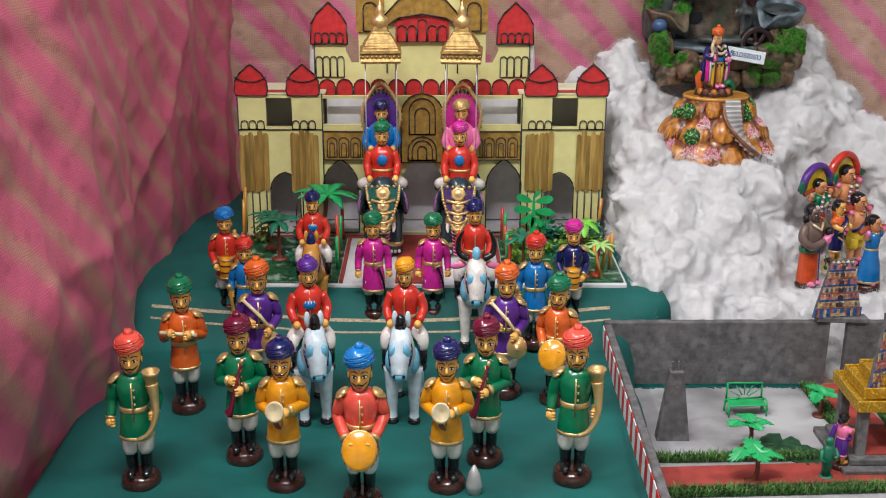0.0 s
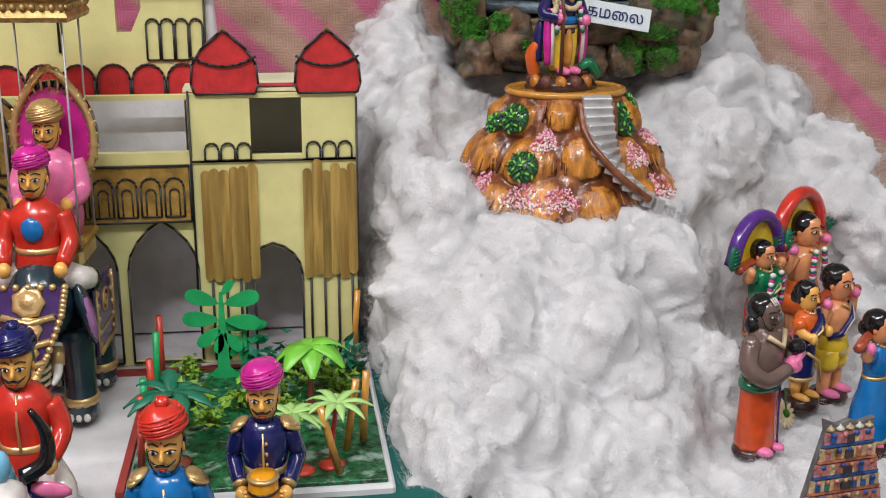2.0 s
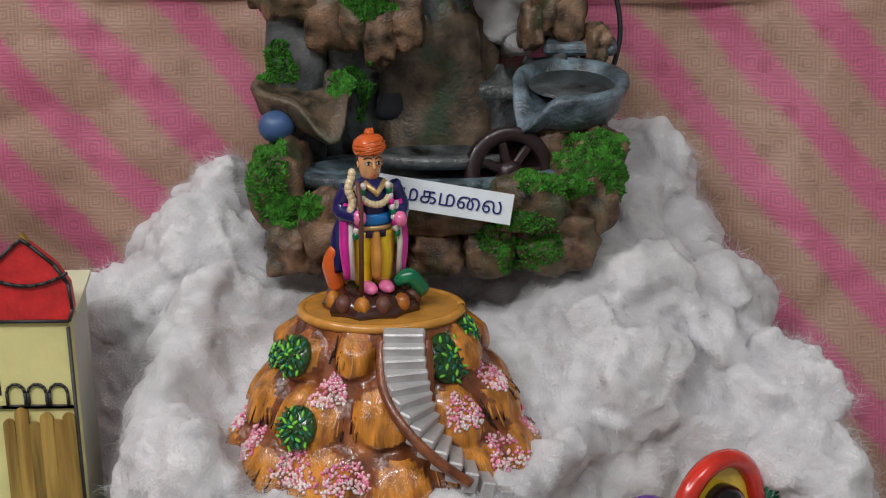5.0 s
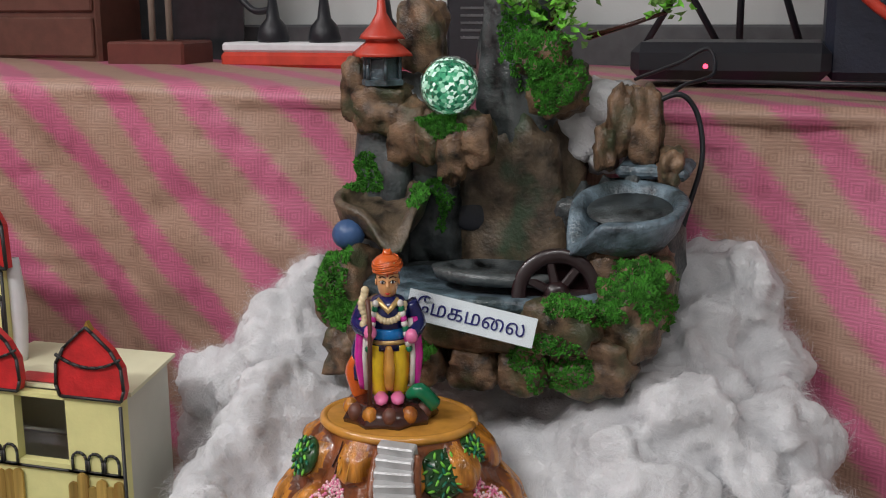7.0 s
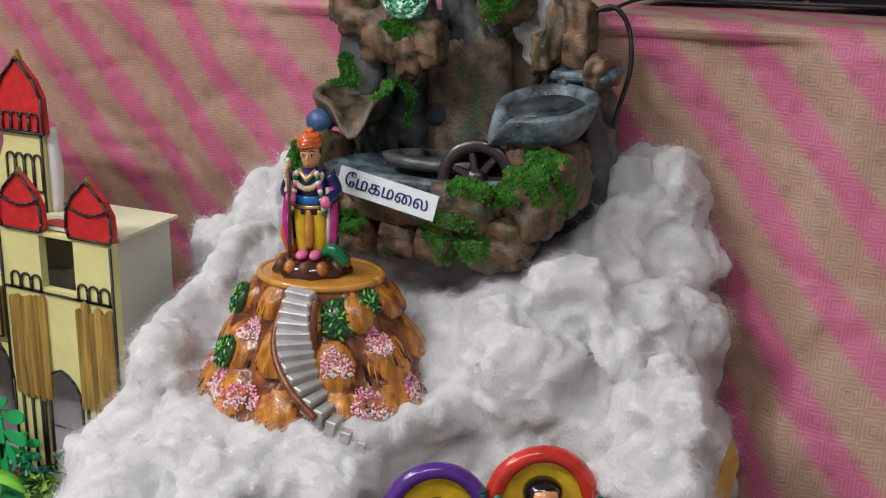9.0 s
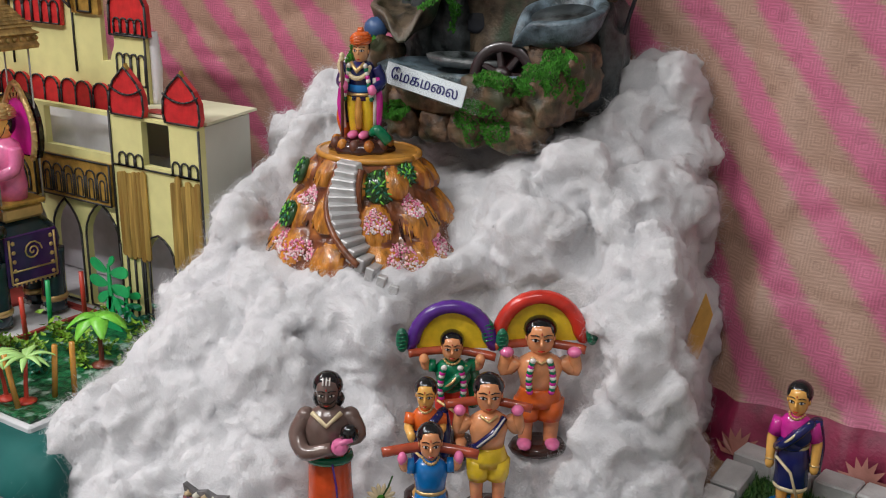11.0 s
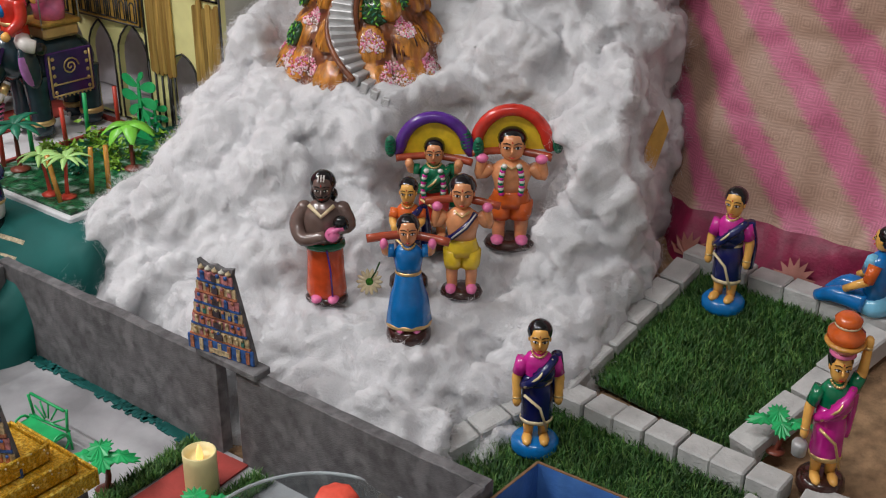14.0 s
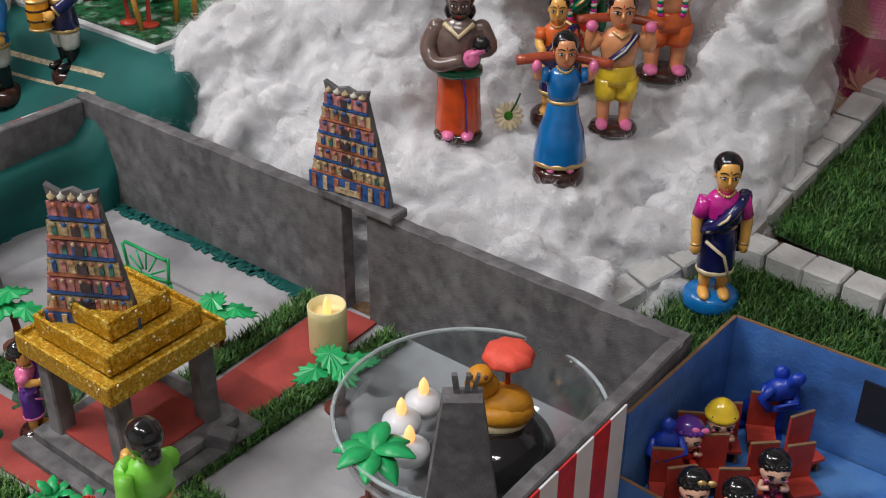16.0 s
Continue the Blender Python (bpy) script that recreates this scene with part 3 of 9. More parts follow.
for nm, c, s in (("wall_north", (0.6, 1.2, 0.95), (7.4, 0.12, 3.5)), ("wall_south", (0.6, -4.3, 0.95), (7.4, 0.12, 3.5)), ("wall_west", (-2.9, -1.5, 0.95), (0.12, 5.5, 3.5)), ("wall_east", (4.2, -1.5, 0.95), (0.12, 5.5, 3.5))):
    w = Form()
    w.block(c, s, WALL_PAINT)
    thing(nm, w, (0, 0, 0), "plain white painted room wall", "wall", kind="structure")
top = Form()
top.block((0.6, -1.5, 2.78), (7.4, 6.0, 0.1), WALL_PAINT)
thing("ceiling", top, (0, 0, 0), "plain white ceiling", "ceiling", kind="structure")

# ---- cotton wool mountain ----
HILL = [(0.40, 0.42, 0.24), (0.40, 0.28, 0.20), (0.455, 0.42, 0.35), (0.455, 0.26, 0.345), (0.50, 0.24, 0.39), (0.475, 0.12, 0.33), (0.478, 0.02, 0.27), (0.49, -0.09, 0.17), (0.50, -0.18, 0.09), (0.52, -0.30, 0.0), (0.56, -0.43, -0.10),
        (0.54, 0.30, 0.415), (0.56, 0.15, 0.36), (0.58, 0.0, 0.25), (0.72, 0.30, 0.36), (0.72, 0.08, 0.30), (0.66, -0.06, 0.215), (0.76, -0.115, 0.20), (0.66, -0.20, 0.06), (0.70, -0.34, -0.08), (0.72, -0.44, -0.20),
        (0.86, 0.36, 0.36), (0.86, 0.12, 0.345), (0.88, 0.02, 0.25), (0.85, -0.07, 0.2), (0.84, -0.15, 0.03), (0.88, -0.22, -0.04), (0.88, -0.32, -0.10), (0.90, -0.41, -0.20),
        (1.02, 0.42, 0.47), (1.045, 0.37, 0.45), (0.94, 0.13, 0.35), (1.00, 0.17, 0.37), (1.00, 0.07, 0.27), (1.00, 0.03, 0.10), (1.04, -0.03, 0.0), (1.03, -0.14, -0.035), (1.06, -0.24, -0.065), (1.07, -0.30, -0.13), (1.08, -0.38, -0.20),
        (1.10, 0.31, 0.35), (1.13, 0.26, 0.32), (1.16, 0.20, 0.29), (1.18, 0.12, 0.25), (1.13, 0.06, 0.2), (1.13, 0.0, 0.05), (1.18, -0.06, -0.06), (1.18, -0.18, -0.12), (1.2, -0.27, -0.16), (1.19, 0.3, 0.28)]


def cotton_base(x, y):
    total = weight = 0.0
    for px, py, pz in HILL:
        w = 1.0 / ((x - px) ** 2 + (y - py) ** 2 + 0.0008) ** 1.6
        total, weight = total + w * pz, weight + w
    return total / weight


def tufts(x, y, z):
    p = Vector((x, y, z))
    big = noise.fractal(p * 7, 1.0, 2.0, 2)
    warp = p + Vector((noise.noise(p * 12), noise.noise(p * 12 + Vector((7, 1, 3))), big)) * 0.035
    d = noise.voronoi(warp * 13)[0][0]
    d2 = noise.noise(warp * 42)
    return 0.046 * (0.42 - d) + 0.007 * d2 + 0.02 * big


def cotton_edge(x, y):
    """1 inside the heap, 0 past its foot."""
    right = 1.262 - 0.40 * max(0, y - 0.10) + 0.025 * hash_noise(y, 1.7, 7) - 0.10 * max(0, -0.22 - y)
    left = 0.474 - 0.09 * max(0.0, min(1.0, (y - 0.165) / 0.05)) + 0.012 * hash_noise(y, 4.1, 8) + 0.012 * max(0.0, 1 - abs(y + 0.04) / 0.2) + 0.16 * max(0, -0.36 - y)
    front = -0.43 + 0.22 * max(0, x - 0.86) + 0.02 * hash_noise(x, 2.2, 8)
    return min((right - x) / 0.085, (x - left) / 0.05, (y - front) / 0.05)


FEET = [(0.915, -0.245, -0.052), (0.982, -0.075, -0.008), (1.073, -0.005, -0.006), (1.068, -0.12, -0.045), (1.064, -0.238, -0.068), (1.005, -0.165, -0.035)]


def cotton_top(x, y):
    """Height of the heap, with a bed pressed into it for the clay hill."""
    z = cotton_base(x, y)
    u, v = (x - 0.743) / 0.158, (y - 0.06) / 0.128
    d = math.hypot(u, v)
    k = max(0.0, min(1.0, (1.4 - d) / 0.4))
    k = k * k * (3 - 2 * k)
    bed = 0.198 + 0.02 * max(0, u) + 0.016 * max(0, -u) + 0.09 * max(0, v + 0.15)
    z += (bed - z) * k * (1.0 if d < 1.2 or v > -0.2 else 0.75)
    for fx, fy, fz in FEET:
        g = math.hypot(x - fx, y - fy)
        if g < 0.10:
            w = min(1.0, (0.10 - g) / 0.05)
            z += (fz - 0.006 - z) * w
    return z


def wool_clump(f, c, n, r, seed):
    """A pulled tuft of wool lying against the heap along the normal n."""
    seg, rings = 22, 14
    rot = n.to_track_quat("Z", "Y").to_matrix()
    off = Vector((seed * 1.3, seed * 0.7, seed * 2.1))
    verts, faces = [], []
    for i in range(rings + 1):
        b = math.pi * i / rings
        for k in range(seg):
            a = 2 * math.pi * k / seg
            v = Vector((math.sin(b) * math.cos(a), math.sin(b) * math.sin(a), math.cos(b)))
            d = 1 + 0.38 * noise.noise(v * 1.4 + off) + 0.2 * noise.noise(v * 3.3 + off) + 0.07 * noise.noise(v * 8 + off)
            q = rot @ Vector((v.x * r[0] * d, v.y * r[1] * d, v.z * r[2] * d))
            verts.append(c + q)
    for i in range(rings):
        for k in range(seg):
            j = (k + 1) % seg
            faces.append((i * seg + k, (i + 1) * seg + k, (i + 1) * seg + j, i * seg + j))
    f.add(verts, faces, COTTON)


def cotton_wool():
    nx, ny = 310, 320
    verts = []
    for j in range(ny + 1):
        for i in range(nx + 1):
            x, y = 0.36 + 0.94 * i / nx, -0.50 + 0.97 * j / ny
            e = max(0.0, min(1.0, cotton_edge(x, y)))
            e = math.sin(e * math.pi / 2) ** 0.6
            floor = ground_z(x, y) - 0.03
            z = cotton_top(x, y)
            z = floor + (z - floor) * e
            t = tufts(x, y, z)
            sx = (cotton_top(x + 0.01, y) - cotton_top(x - 0.01, y)) / 0.02
            sy = (cotton_top(x, y + 0.01) - cotton_top(x, y - 0.01)) / 0.02
            n = Vector((-sx, -sy, 1)).normalized()
            near = min(1.0, max(0.0, (math.hypot((x - 0.743) / 0.158, (y - 0.06) / 0.128) - 0.95) / 0.5))
            near *= min(1.0, min(math.hypot(x - q[0], y - q[1]) for q in FEET) / 0.11)
            k = t * (0.25 + 0.75 * e) * (0.35 + 0.65 * near)
            verts.append((x + n.x * k, y + n.y * k, z + n.z * k))
    faces = [(j * (nx + 1) + i, j * (nx + 1) + i + 1, (j + 1) * (nx + 1) + i + 1, (j + 1) * (nx + 1) + i) for j in range(ny) for i in range(nx)
             if cotton_edge(0.36 + 0.94 * (i + 0.5) / nx, -0.50 + 0.97 * (j + 0.5) / ny) > -0.3]
    f = Form()
    # a closed shell: the sheet, its underside and the rim between
    n_v = len(verts)
    under = [(x, y, ground_z(x, y) - 0.06) for x, y, z in verts]
    count = collections.Counter(tuple(sorted(e)) for q in faces for e in zip(q, q[1:] + q[:1]))
    rims = [(a, b, b + n_v, a + n_v) for q in faces for a, b in zip(q, q[1:] + q[:1]) if count[tuple(sorted((a, b)))] == 1]
    f.add(verts + under, faces + [tuple(k + n_v for k in reversed(q)) for q in faces] + rims, COTTON)
    # pulled clumps: many on the steep flanks, some over the slopes
    rnd = random.Random(33)
    done = tries = 0
    while done < 380 and tries < 20000:
        tries += 1
        a, b, c, d = rnd.choice(faces)
        p = Vector(verts[a])
        n = (Vector(verts[b]) - p).cross(Vector(verts[d]) - p).normalized()
        steep = n.z < 0.45
        if not steep and rnd.random() > 0.25 or math.hypot((p.x - 0.748) / 0.158, (p.y - 0.055) / 0.128) < 1.4 or (0.6 < p.x < 1.0 and 0.1 < p.y) or min(math.hypot(p.x - q[0], p.y - q[1]) for q in FEET) < 0.1 or p.y < -0.395:
            continue
        p = p.lerp(Vector(verts[d]), rnd.random())
        r = rnd.uniform(0.022, 0.056)
        wool_clump(f, p - n * r * 0.18, n, (r * rnd.uniform(0.8, 1.3), r, r * (0.55 if steep else 0.4)), done)
        done += 1
    # melt the clumps into one soft body
    raw = f.mesh("cotton_wool")
    body = bpy.data.objects.new("cotton_wool", raw)
    scene.collection.objects.link(body)
    mod = body.modifiers.new("melt", "REMESH")
    mod.mode, mod.voxel_size, mod.use_smooth_shade = "VOXEL", 0.0052, True
    mod = body.modifiers.new("soften", "SMOOTH")
    mod.factor, mod.iterations = 0.5, 7
    bpy.context.view_layer.update()
    soft = bpy.data.meshes.new_from_object(body.evaluated_get(bpy.context.evaluated_depsgraph_get()))
    bpy.data.objects.remove(body)
    f = Form()
    coats = []
    for v in soft.vertices:
        p = v.co
        q = p + noise.noise_vector(p * 14) * 0.03
        swirl = 1 - 2 * abs(noise.noise(q * 26))
        coats.append(tuple(p + v.normal * (0.006 * swirl + 0.0048 * noise.noise(q * 55) + 0.0024 * noise.noise(q * 120))))
    soft_faces = [tuple(q.vertices) for q in soft.polygons]
    f.add(coats, soft_faces, COTTON)
    ob = new("cotton_wool", f.mesh("cotton_wool"))
    tagged(ob, "heaped white cotton wool shaped into a cloudy mountain", "cotton", kind="stuff")
    part("loose_fibres", wool_fibres(ob.data), ob, "fine loose cotton fibres")
    return ob


def wool_fibres(me, amount=170000):
    """Curved fibres that lie along the wool in tufts, and longer wisps that stand off it."""
    gen = np.random.default_rng(7)
    co, no = np.empty(len(me.vertices) * 3), np.empty(len(me.vertices) * 3)
    me.vertices.foreach_get("co", co)
    me.vertices.foreach_get("normal", no)
    co, no = co.reshape(-1, 3), no.reshape(-1, 3)
    shown = np.nonzero((co[:, 2] > np.where(co[:, 1] > -0.42, -0.10 + 0.27 * np.minimum(co[:, 1], 0.24), -0.2134) - 0.01) & (no[:, 2] > -0.6) & (co[:, 1] > -0.43))[0]
    count, wisps = amount, amount * 3 // 40
    pick = gen.choice(shown, count)
    p, n = co[pick] + gen.normal(0, 0.0022, (count, 3)), no[pick]
    flow = np.array([tuple(noise.noise_vector(Vector(q) * 17)) for q in p]) + gen.normal(0, 0.22, (count, 3))
    flow -= n * np.sum(flow * n, 1, keepdims=True)
    flow /= np.linalg.norm(flow, axis=1, keepdims=True) + 1e-9
    side = np.cross(n, flow)
    length = gen.uniform(0.010, 0.030, count)
    lift = gen.uniform(0.02, 0.16, count)
    width = gen.uniform(0.00012, 0.0003, count)
    curl = gen.normal(0, 0.35, count)
    length[:wisps] = gen.uniform(0.010, 0.026, wisps)
    lift[:wisps] = gen.uniform(0.3, 0.8, wisps)
    width[:wisps] = gen.uniform(0.0001, 0.00018, wisps)
    rows = []
    for k in range(5):
        s_ = k / 4
        mid = p + flow * (length * s_)[:, None] + n * (length * lift * np.sin(s_ * 2.4) + 0.0006)[:, None] + side * (length * curl * s_ * s_)[:, None]
        half = side * (width * (1 - 0.75 * s_))[:, None]
        rows += [mid - half, mid + half]
    verts = np.stack(rows, 1).reshape(-1, 3)
    quads = np.array([(2 * i, 2 * i + 1, 2 * i + 3, 2 * i + 2) for i in range(4)])
    quads = (np.arange(count)[:, None, None] * 10 + quads[None]).reshape(-1, 4)
    out = bpy.data.meshes.new("loose_fibres")
    out.vertices.add(len(verts))
    out.vertices.foreach_set("co", verts.ravel())
    out.loops.add(quads.size)
    out.loops.foreach_set("vertex_index", quads.ravel())
    out.polygons.add(len(quads))
    out.polygons.foreach_set("loop_start", np.arange(0, quads.size, 4))
    out.materials.append(FIBRE)
    out.update(calc_edges=True)
    return out


cotton_wool()

# ---- painted card palace ----
def palace():
    root = thing("palace", None, (0, 0, 0), "pale yellow painted card palace with red domes and bronze columns", "model palace")
    T = 0.012
    W = 0.455
    # front sheet with arches and open windows
    low = [arch(x, 0.0, w, h, 8, 0.02) for x, w, h in ((-0.205, 0.088, 0.172), (-0.11, 0.075, 0.165), (0.0, 0.11, 0.182), (0.11, 0.075, 0.165), (0.205, 0.088, 0.172))]
    low += [arch(x, 0.0, 0.074, 0.152, 8, 0.006) for x in (-0.345, 0.345)]
    outer = [(-W, 0), (-W, 0.355), (W, 0.355), (W, 0)]
    # openings have to stay inside the sheet
    low = [[(x, max(z, 0.003)) for x, z in ring] for ring in low]
    gaps = []
    for s in (-1, 1):
        gaps.append([(s * 0.354 - 0.032, 0.277), (s * 0.354 + 0.032, 0.277), (s * 0.354 + 0.032, 0.350), (s * 0.354 - 0.032, 0.350)])
        gaps.append([(s * 0.16 - 0.085, 0.283), (s * 0.16 + 0.085, 0.283), (s * 0.16 + 0.085, 0.349), (s * 0.16 - 0.085, 0.349)])
    v, fc = holed(outer, low + gaps, T)
    f = Form().add(v, fc, CARD_YELLOW, False)
    part("front_wall", f, root)
    for nm, c, s in (("side_wall", (-W + 0.018, 0.074, 0.178), (0.008, 0.124, 0.35)), ("side_wall", (W - 0.018, 0.074, 0.178), (0.008, 0.124, 0.35)), ("back_wall", (0, 0.141, 0.178), (2 * W - 0.08, 0.008, 0.35))):
        part(nm, Form().block(c, s, CARD_WHITE, turn=(0, 0, 10 * (1 if c[0] > 0 else -1 if c[0] < 0 else 0))), root, "scuffed off-white card")
    part("inner_wall", Form().block((0, 0.118, 0.13), (2 * W - 0.08, 0.006, 0.255), CARD_GREY), root, "plain grey card")
    part("inner_wall", Form().block((0, 0.047, 0.303), (0.478, 0.004, 0.078), FOAM_WHITE), root, "white card behind the gallery")
    roof = Form()
    for s in (-1, 1):
        roof.add([(s * x, y, z) for z in (0.3562, 0.3605) for x, y in ((0.240, 0.0135), (0.459, 0.0135), (0.432, 0.152), (0.240, 0.15))], [(0, 1, 2, 3), (4, 5, 6, 7), (0, 1, 5, 4), (1, 2, 6, 5), (2, 3, 7, 6), (3, 0, 4, 7)], CARD_CREAM, False)
        roof.add([(s * 0.30, 0.016, 0.3622), (s * 0.40, 0.016, 0.3622), (s * 0.39, 0.045, 0.3622), (s * 0.31, 0.045, 0.3622)], [(0, 1, 2, 3)], CARD_RED, False)
    roof.block((0, 0.118, 0.345), (0.476, 0.07, 0.006), CARD_WHITE)
    part("roof", roof, root, "pale cream card roof")
    # corner domes cut from card
    for x in (-0.42, -0.293, 0.293, 0.42):
        ring = [(-0.037, 0), (0.037, 0), (0.041, 0.012), (0.039, 0.036), (0.028, 0.054), (0.008, 0.072), (0, 0.078), (-0.008, 0.072), (-0.028, 0.054), (-0.039, 0.036), (-0.041, 0.012)]
        d = Form().plate(ring, CARD_RED, 0.009)
        outline_of(d, ring, CARD_INK, 0.0019)
        for k in range(8):
            a, b = -0.039 + 0.078 * k / 8, -0.039 + 0.078 * (k + 1) / 8
            d.tube([(a, -0.002, 0.046 - 0.012 * (1 - (a / 0.039) ** 2)), (b, -0.002, 0.046 - 0.012 * (1 - (b / 0.039) ** 2))], 0.0019, CARD_INK, 4)
        dome = part("dome", d, root, "red card dome with black line", (x, -0.001, 0.356))
        part("finial", Form().plate([(-0.007, 0), (0.007, 0), (0, 0.013)], CARD_GOLD, 0.006), dome, "bronze tip", (0, 0.0005, 0.071))
    # columns of bronze strips over yellow piers
    rnd = random.Random(4)
    for x in (-0.42, -0.293, 0.293, 0.42):
        for k in range(6):
            h = 0.150 + rnd.uniform(-0.005, 0.006)
            z0 = 0.113 + rnd.uniform(-0.004, 0.004)
            w = 0.0062 + rnd.uniform(-0.0006, 0.0004)
            ends = [(w * math.cos(a), w * math.sin(a)) for a in [math.pi * q / 6 for q in range(7)]]
            ring = [(x_, z0 + h - w + z_) for x_, z_ in ends] + [(-x_, z0 + w - z_) for x_, z_ in ends]
            col = Form().plate(ring, STICK, 0.0032)
            part("column_strip", col, root, "", pose(x - 0.0295 + k * 0.0118, -0.0045 - 0.0006 * (k % 2), 0, 0, rnd.uniform(-1.2, 1.2) * 0.3, 0))
        lines = Form()
        for k in range(4):
            lines.tube([(x - 0.027 + k * 0.018, -0.002, 0.004), (x - 0.027 + k * 0.018, -0.002, 0.118)], 0.0022, CARD_INK, 4)
        part("drawn_line", lines, root)
    ink = Form()
    for s in (-1, 1):
        for cx in (0.293, 0.42):
            for k in range(3):
                outline_of(ink, [(p, q) for p, q in arch(s * cx - 0.02 + 0.02 * k, 0.272, 0.017, 0.022, 5)], CARD_INK, 0.0016)
            ink.tube([(s * cx - 0.034, -0.002, 0.271), (s * cx + 0.034, -0.002, 0.271)], 0.0017, CARD_INK, 4)
        ink.tube([(s * W, -0.002, 0.004), (s * W, -0.002, 0.35)], 0.0020, CARD_INK, 4)
        ink.tube([(s * 0.247, -0.002, 0.1), (s * 0.247, -0.002, 0.36)], 0.0020, CARD_INK, 4)
        ink.tube([(s * 0.247, -0.002, 0.271), (s * W, -0.002, 0.271)], 0.0017, CARD_INK, 4)
        outline_of(ink, arch(s * 0.345, 0.004, 0.074, 0.152, 8, 0.006), CARD_INK, 0.0019)
        for ax, w, h in ((0.205, 0.088, 0.172), (0.11, 0.075, 0.165)):
            outline_of(ink, arch(s * ax, 0.004, w, h, 8, 0.02), CARD_INK, 0.0019)
    part("drawn_line", ink, root, "black marker lines")
    # gallery band and gate
    for s in (-1, 1):
        band = Form().block((s * 0.152, -0.005, 0.232), (0.186, 0.008, 0.072), CARD_GOLD)
        outline_of(band, [(s * 0.152 - 0.093, 0.196), (s * 0.152 + 0.093, 0.196), (s * 0.152 + 0.093, 0.268), (s * 0.152 - 0.093, 0.268)], CARD_INK, 0.0019, -0.0095)
        for k in range(6):
            cx = s * 0.152 - 0.072 + 0.029 * k
            outline_of(band, arch(cx, 0.203, 0.024, 0.05, 6), CARD_INK, 0.0017, -0.0095)
            outline_of(band, arch(cx, 0.203, 0.012, 0.036, 5), CARD_INK, 0.0014, -0.0095)
        part("gallery", band, root, "bronze-painted gallery band with drawn arches")
    ring = [(-0.052, 0.19), (0.052, 0.19), (0.052, 0.30)] + [(0.052 * math.cos(a), 0.312 + 0.052 * math.sin(a)) for a in [math.pi * k / 10 for k in range(11)]] + [(-0.052, 0.30)]
    gate = Form().plate(ring, CARD_GOLD, 0.009)
    outline_of(gate, ring, CARD_INK, 0.0020)
    for w, h, z in ((0.064, 0.09, 0.262), (0.036, 0.066, 0.262), (0.07, 0.06, 0.196), (0.05, 0.05, 0.196), (0.022, 0.036, 0.196)):
        outline_of(gate, arch(0, z, w, h, 8), CARD_INK, 0.0020)
    part("gate_panel", gate, root, "bronze arched gate panel", (0, -0.012, 0))
    # row of red scallops and the upper storey, set back
    for k in range(12):
        x = -0.238 + k * 0.0433
        ring = arch(0, 0, 0.04, 0.05, 8)
        sc = Form().plate(ring, CARD_RED, 0.006)
        outline_of(sc, ring, CARD_INK, 0.0017)
        part("scallop", sc, root, "red card scallop", (x, 0.06 + 0.003 * (k % 2), 0.336))
    up = [(-0.268, 0.345), (0.268, 0.345), (0.268, 0.475), (0.19, 0.475), (0.19, 0.455), (0.176, 0.425), (0.158, 0.425), (0.158, 0.66), (-0.158, 0.66), (-0.158, 0.425), (-0.176, 0.425), (-0.19, 0.455), (-0.19, 0.475), (-0.268, 0.475)]
    f = Form().plate(up, CARD_YELLOW, 0.01)
    outline_of(f, [(-0.268, 0.36), (-0.268, 0.475)], CARD_INK, 0.0019, closed=False)
    outline_of(f, [(0.268, 0.36), (0.268, 0.475)], CARD_INK, 0.0019, closed=False)
    for s in (-1, 1):
        for k in range(4):
            outline_of(f, arch(s * 0.23 - 0.027 + 0.018 * k, 0.39, 0.016, 0.052, 5), CARD_INK, 0.0017)
        outline_of(f, [(s * 0.088, 0.40), (s * 0.088, 0.52)], CARD_INK, 0.0020, closed=False)
    back = part("upper_storey", f, root, "pale yellow card upper storey", (0, 0.068, 0))
    for s in (-1, 1):
        ring = [(-0.046, 0), (0.046, 0), (0.044, 0.05), (0.03, 0.075), (0.006, 0.098), (0, 0.104), (-0.006, 0.098), (-0.03, 0.075), (-0.044, 0.05)]
        d = Form().plate(ring, CARD_RED, 0.009)
        outline_of(d, ring, CARD_INK, 0.0022)
        for k in range(4):
            outline_of(d, arch(-0.027 + 0.018 * k, 0.003, 0.016, 0.026, 5), CARD_INK, 0.0016)
        dome = part("tower_dome", d, root, "red card tower dome", (s * 0.231, 0.066, 0.472))
        part("finial", Form().plate([(-0.007, 0), (0.007, 0), (0, 0.016)], CARD_GOLD, 0.006), dome, "bronze tip", (0, 0.001, 0.098))
        # bronze upper turrets and the rough white back of the card
        tur = Form().plate([(-0.035, 0), (0.035, 0), (0.035, 0.12), (-0.035, 0.12)], CARD_GOLD, 0.008)
        outline_of(tur, arch(0, 0.004, 0.034, 0.07, 7), CARD_INK, 0.0020)
        part("turret", tur, root, "bronze-painted turret", (s * 0.128, 0.062, 0.502))
        part("card_edge", Form().tube([(s * 0.272, 0.082, 0.36), (s * 0.273, 0.084, 0.42), (s * 0.271, 0.082, 0.48)], [0.008, 0.01, 0.008], FOAM_WHITE, 7), root, "rough white foam edge")
    eave = [(-0.1, 0.512), (-0.06, 0.538), (0, 0.548), (0.06, 0.538), (0.1, 0.512), (0.092, 0.545), (0.055, 0.585), (0, 0.606), (-0.055, 0.585), (-0.092, 0.545)]
    e = Form().plate(eave, CARD_GOLD, 0.01)
    outline_of(e, eave, CARD_INK, 0.0022)
    part("gable", e, root, "bronze curved gable", (0, 0.056, 0))
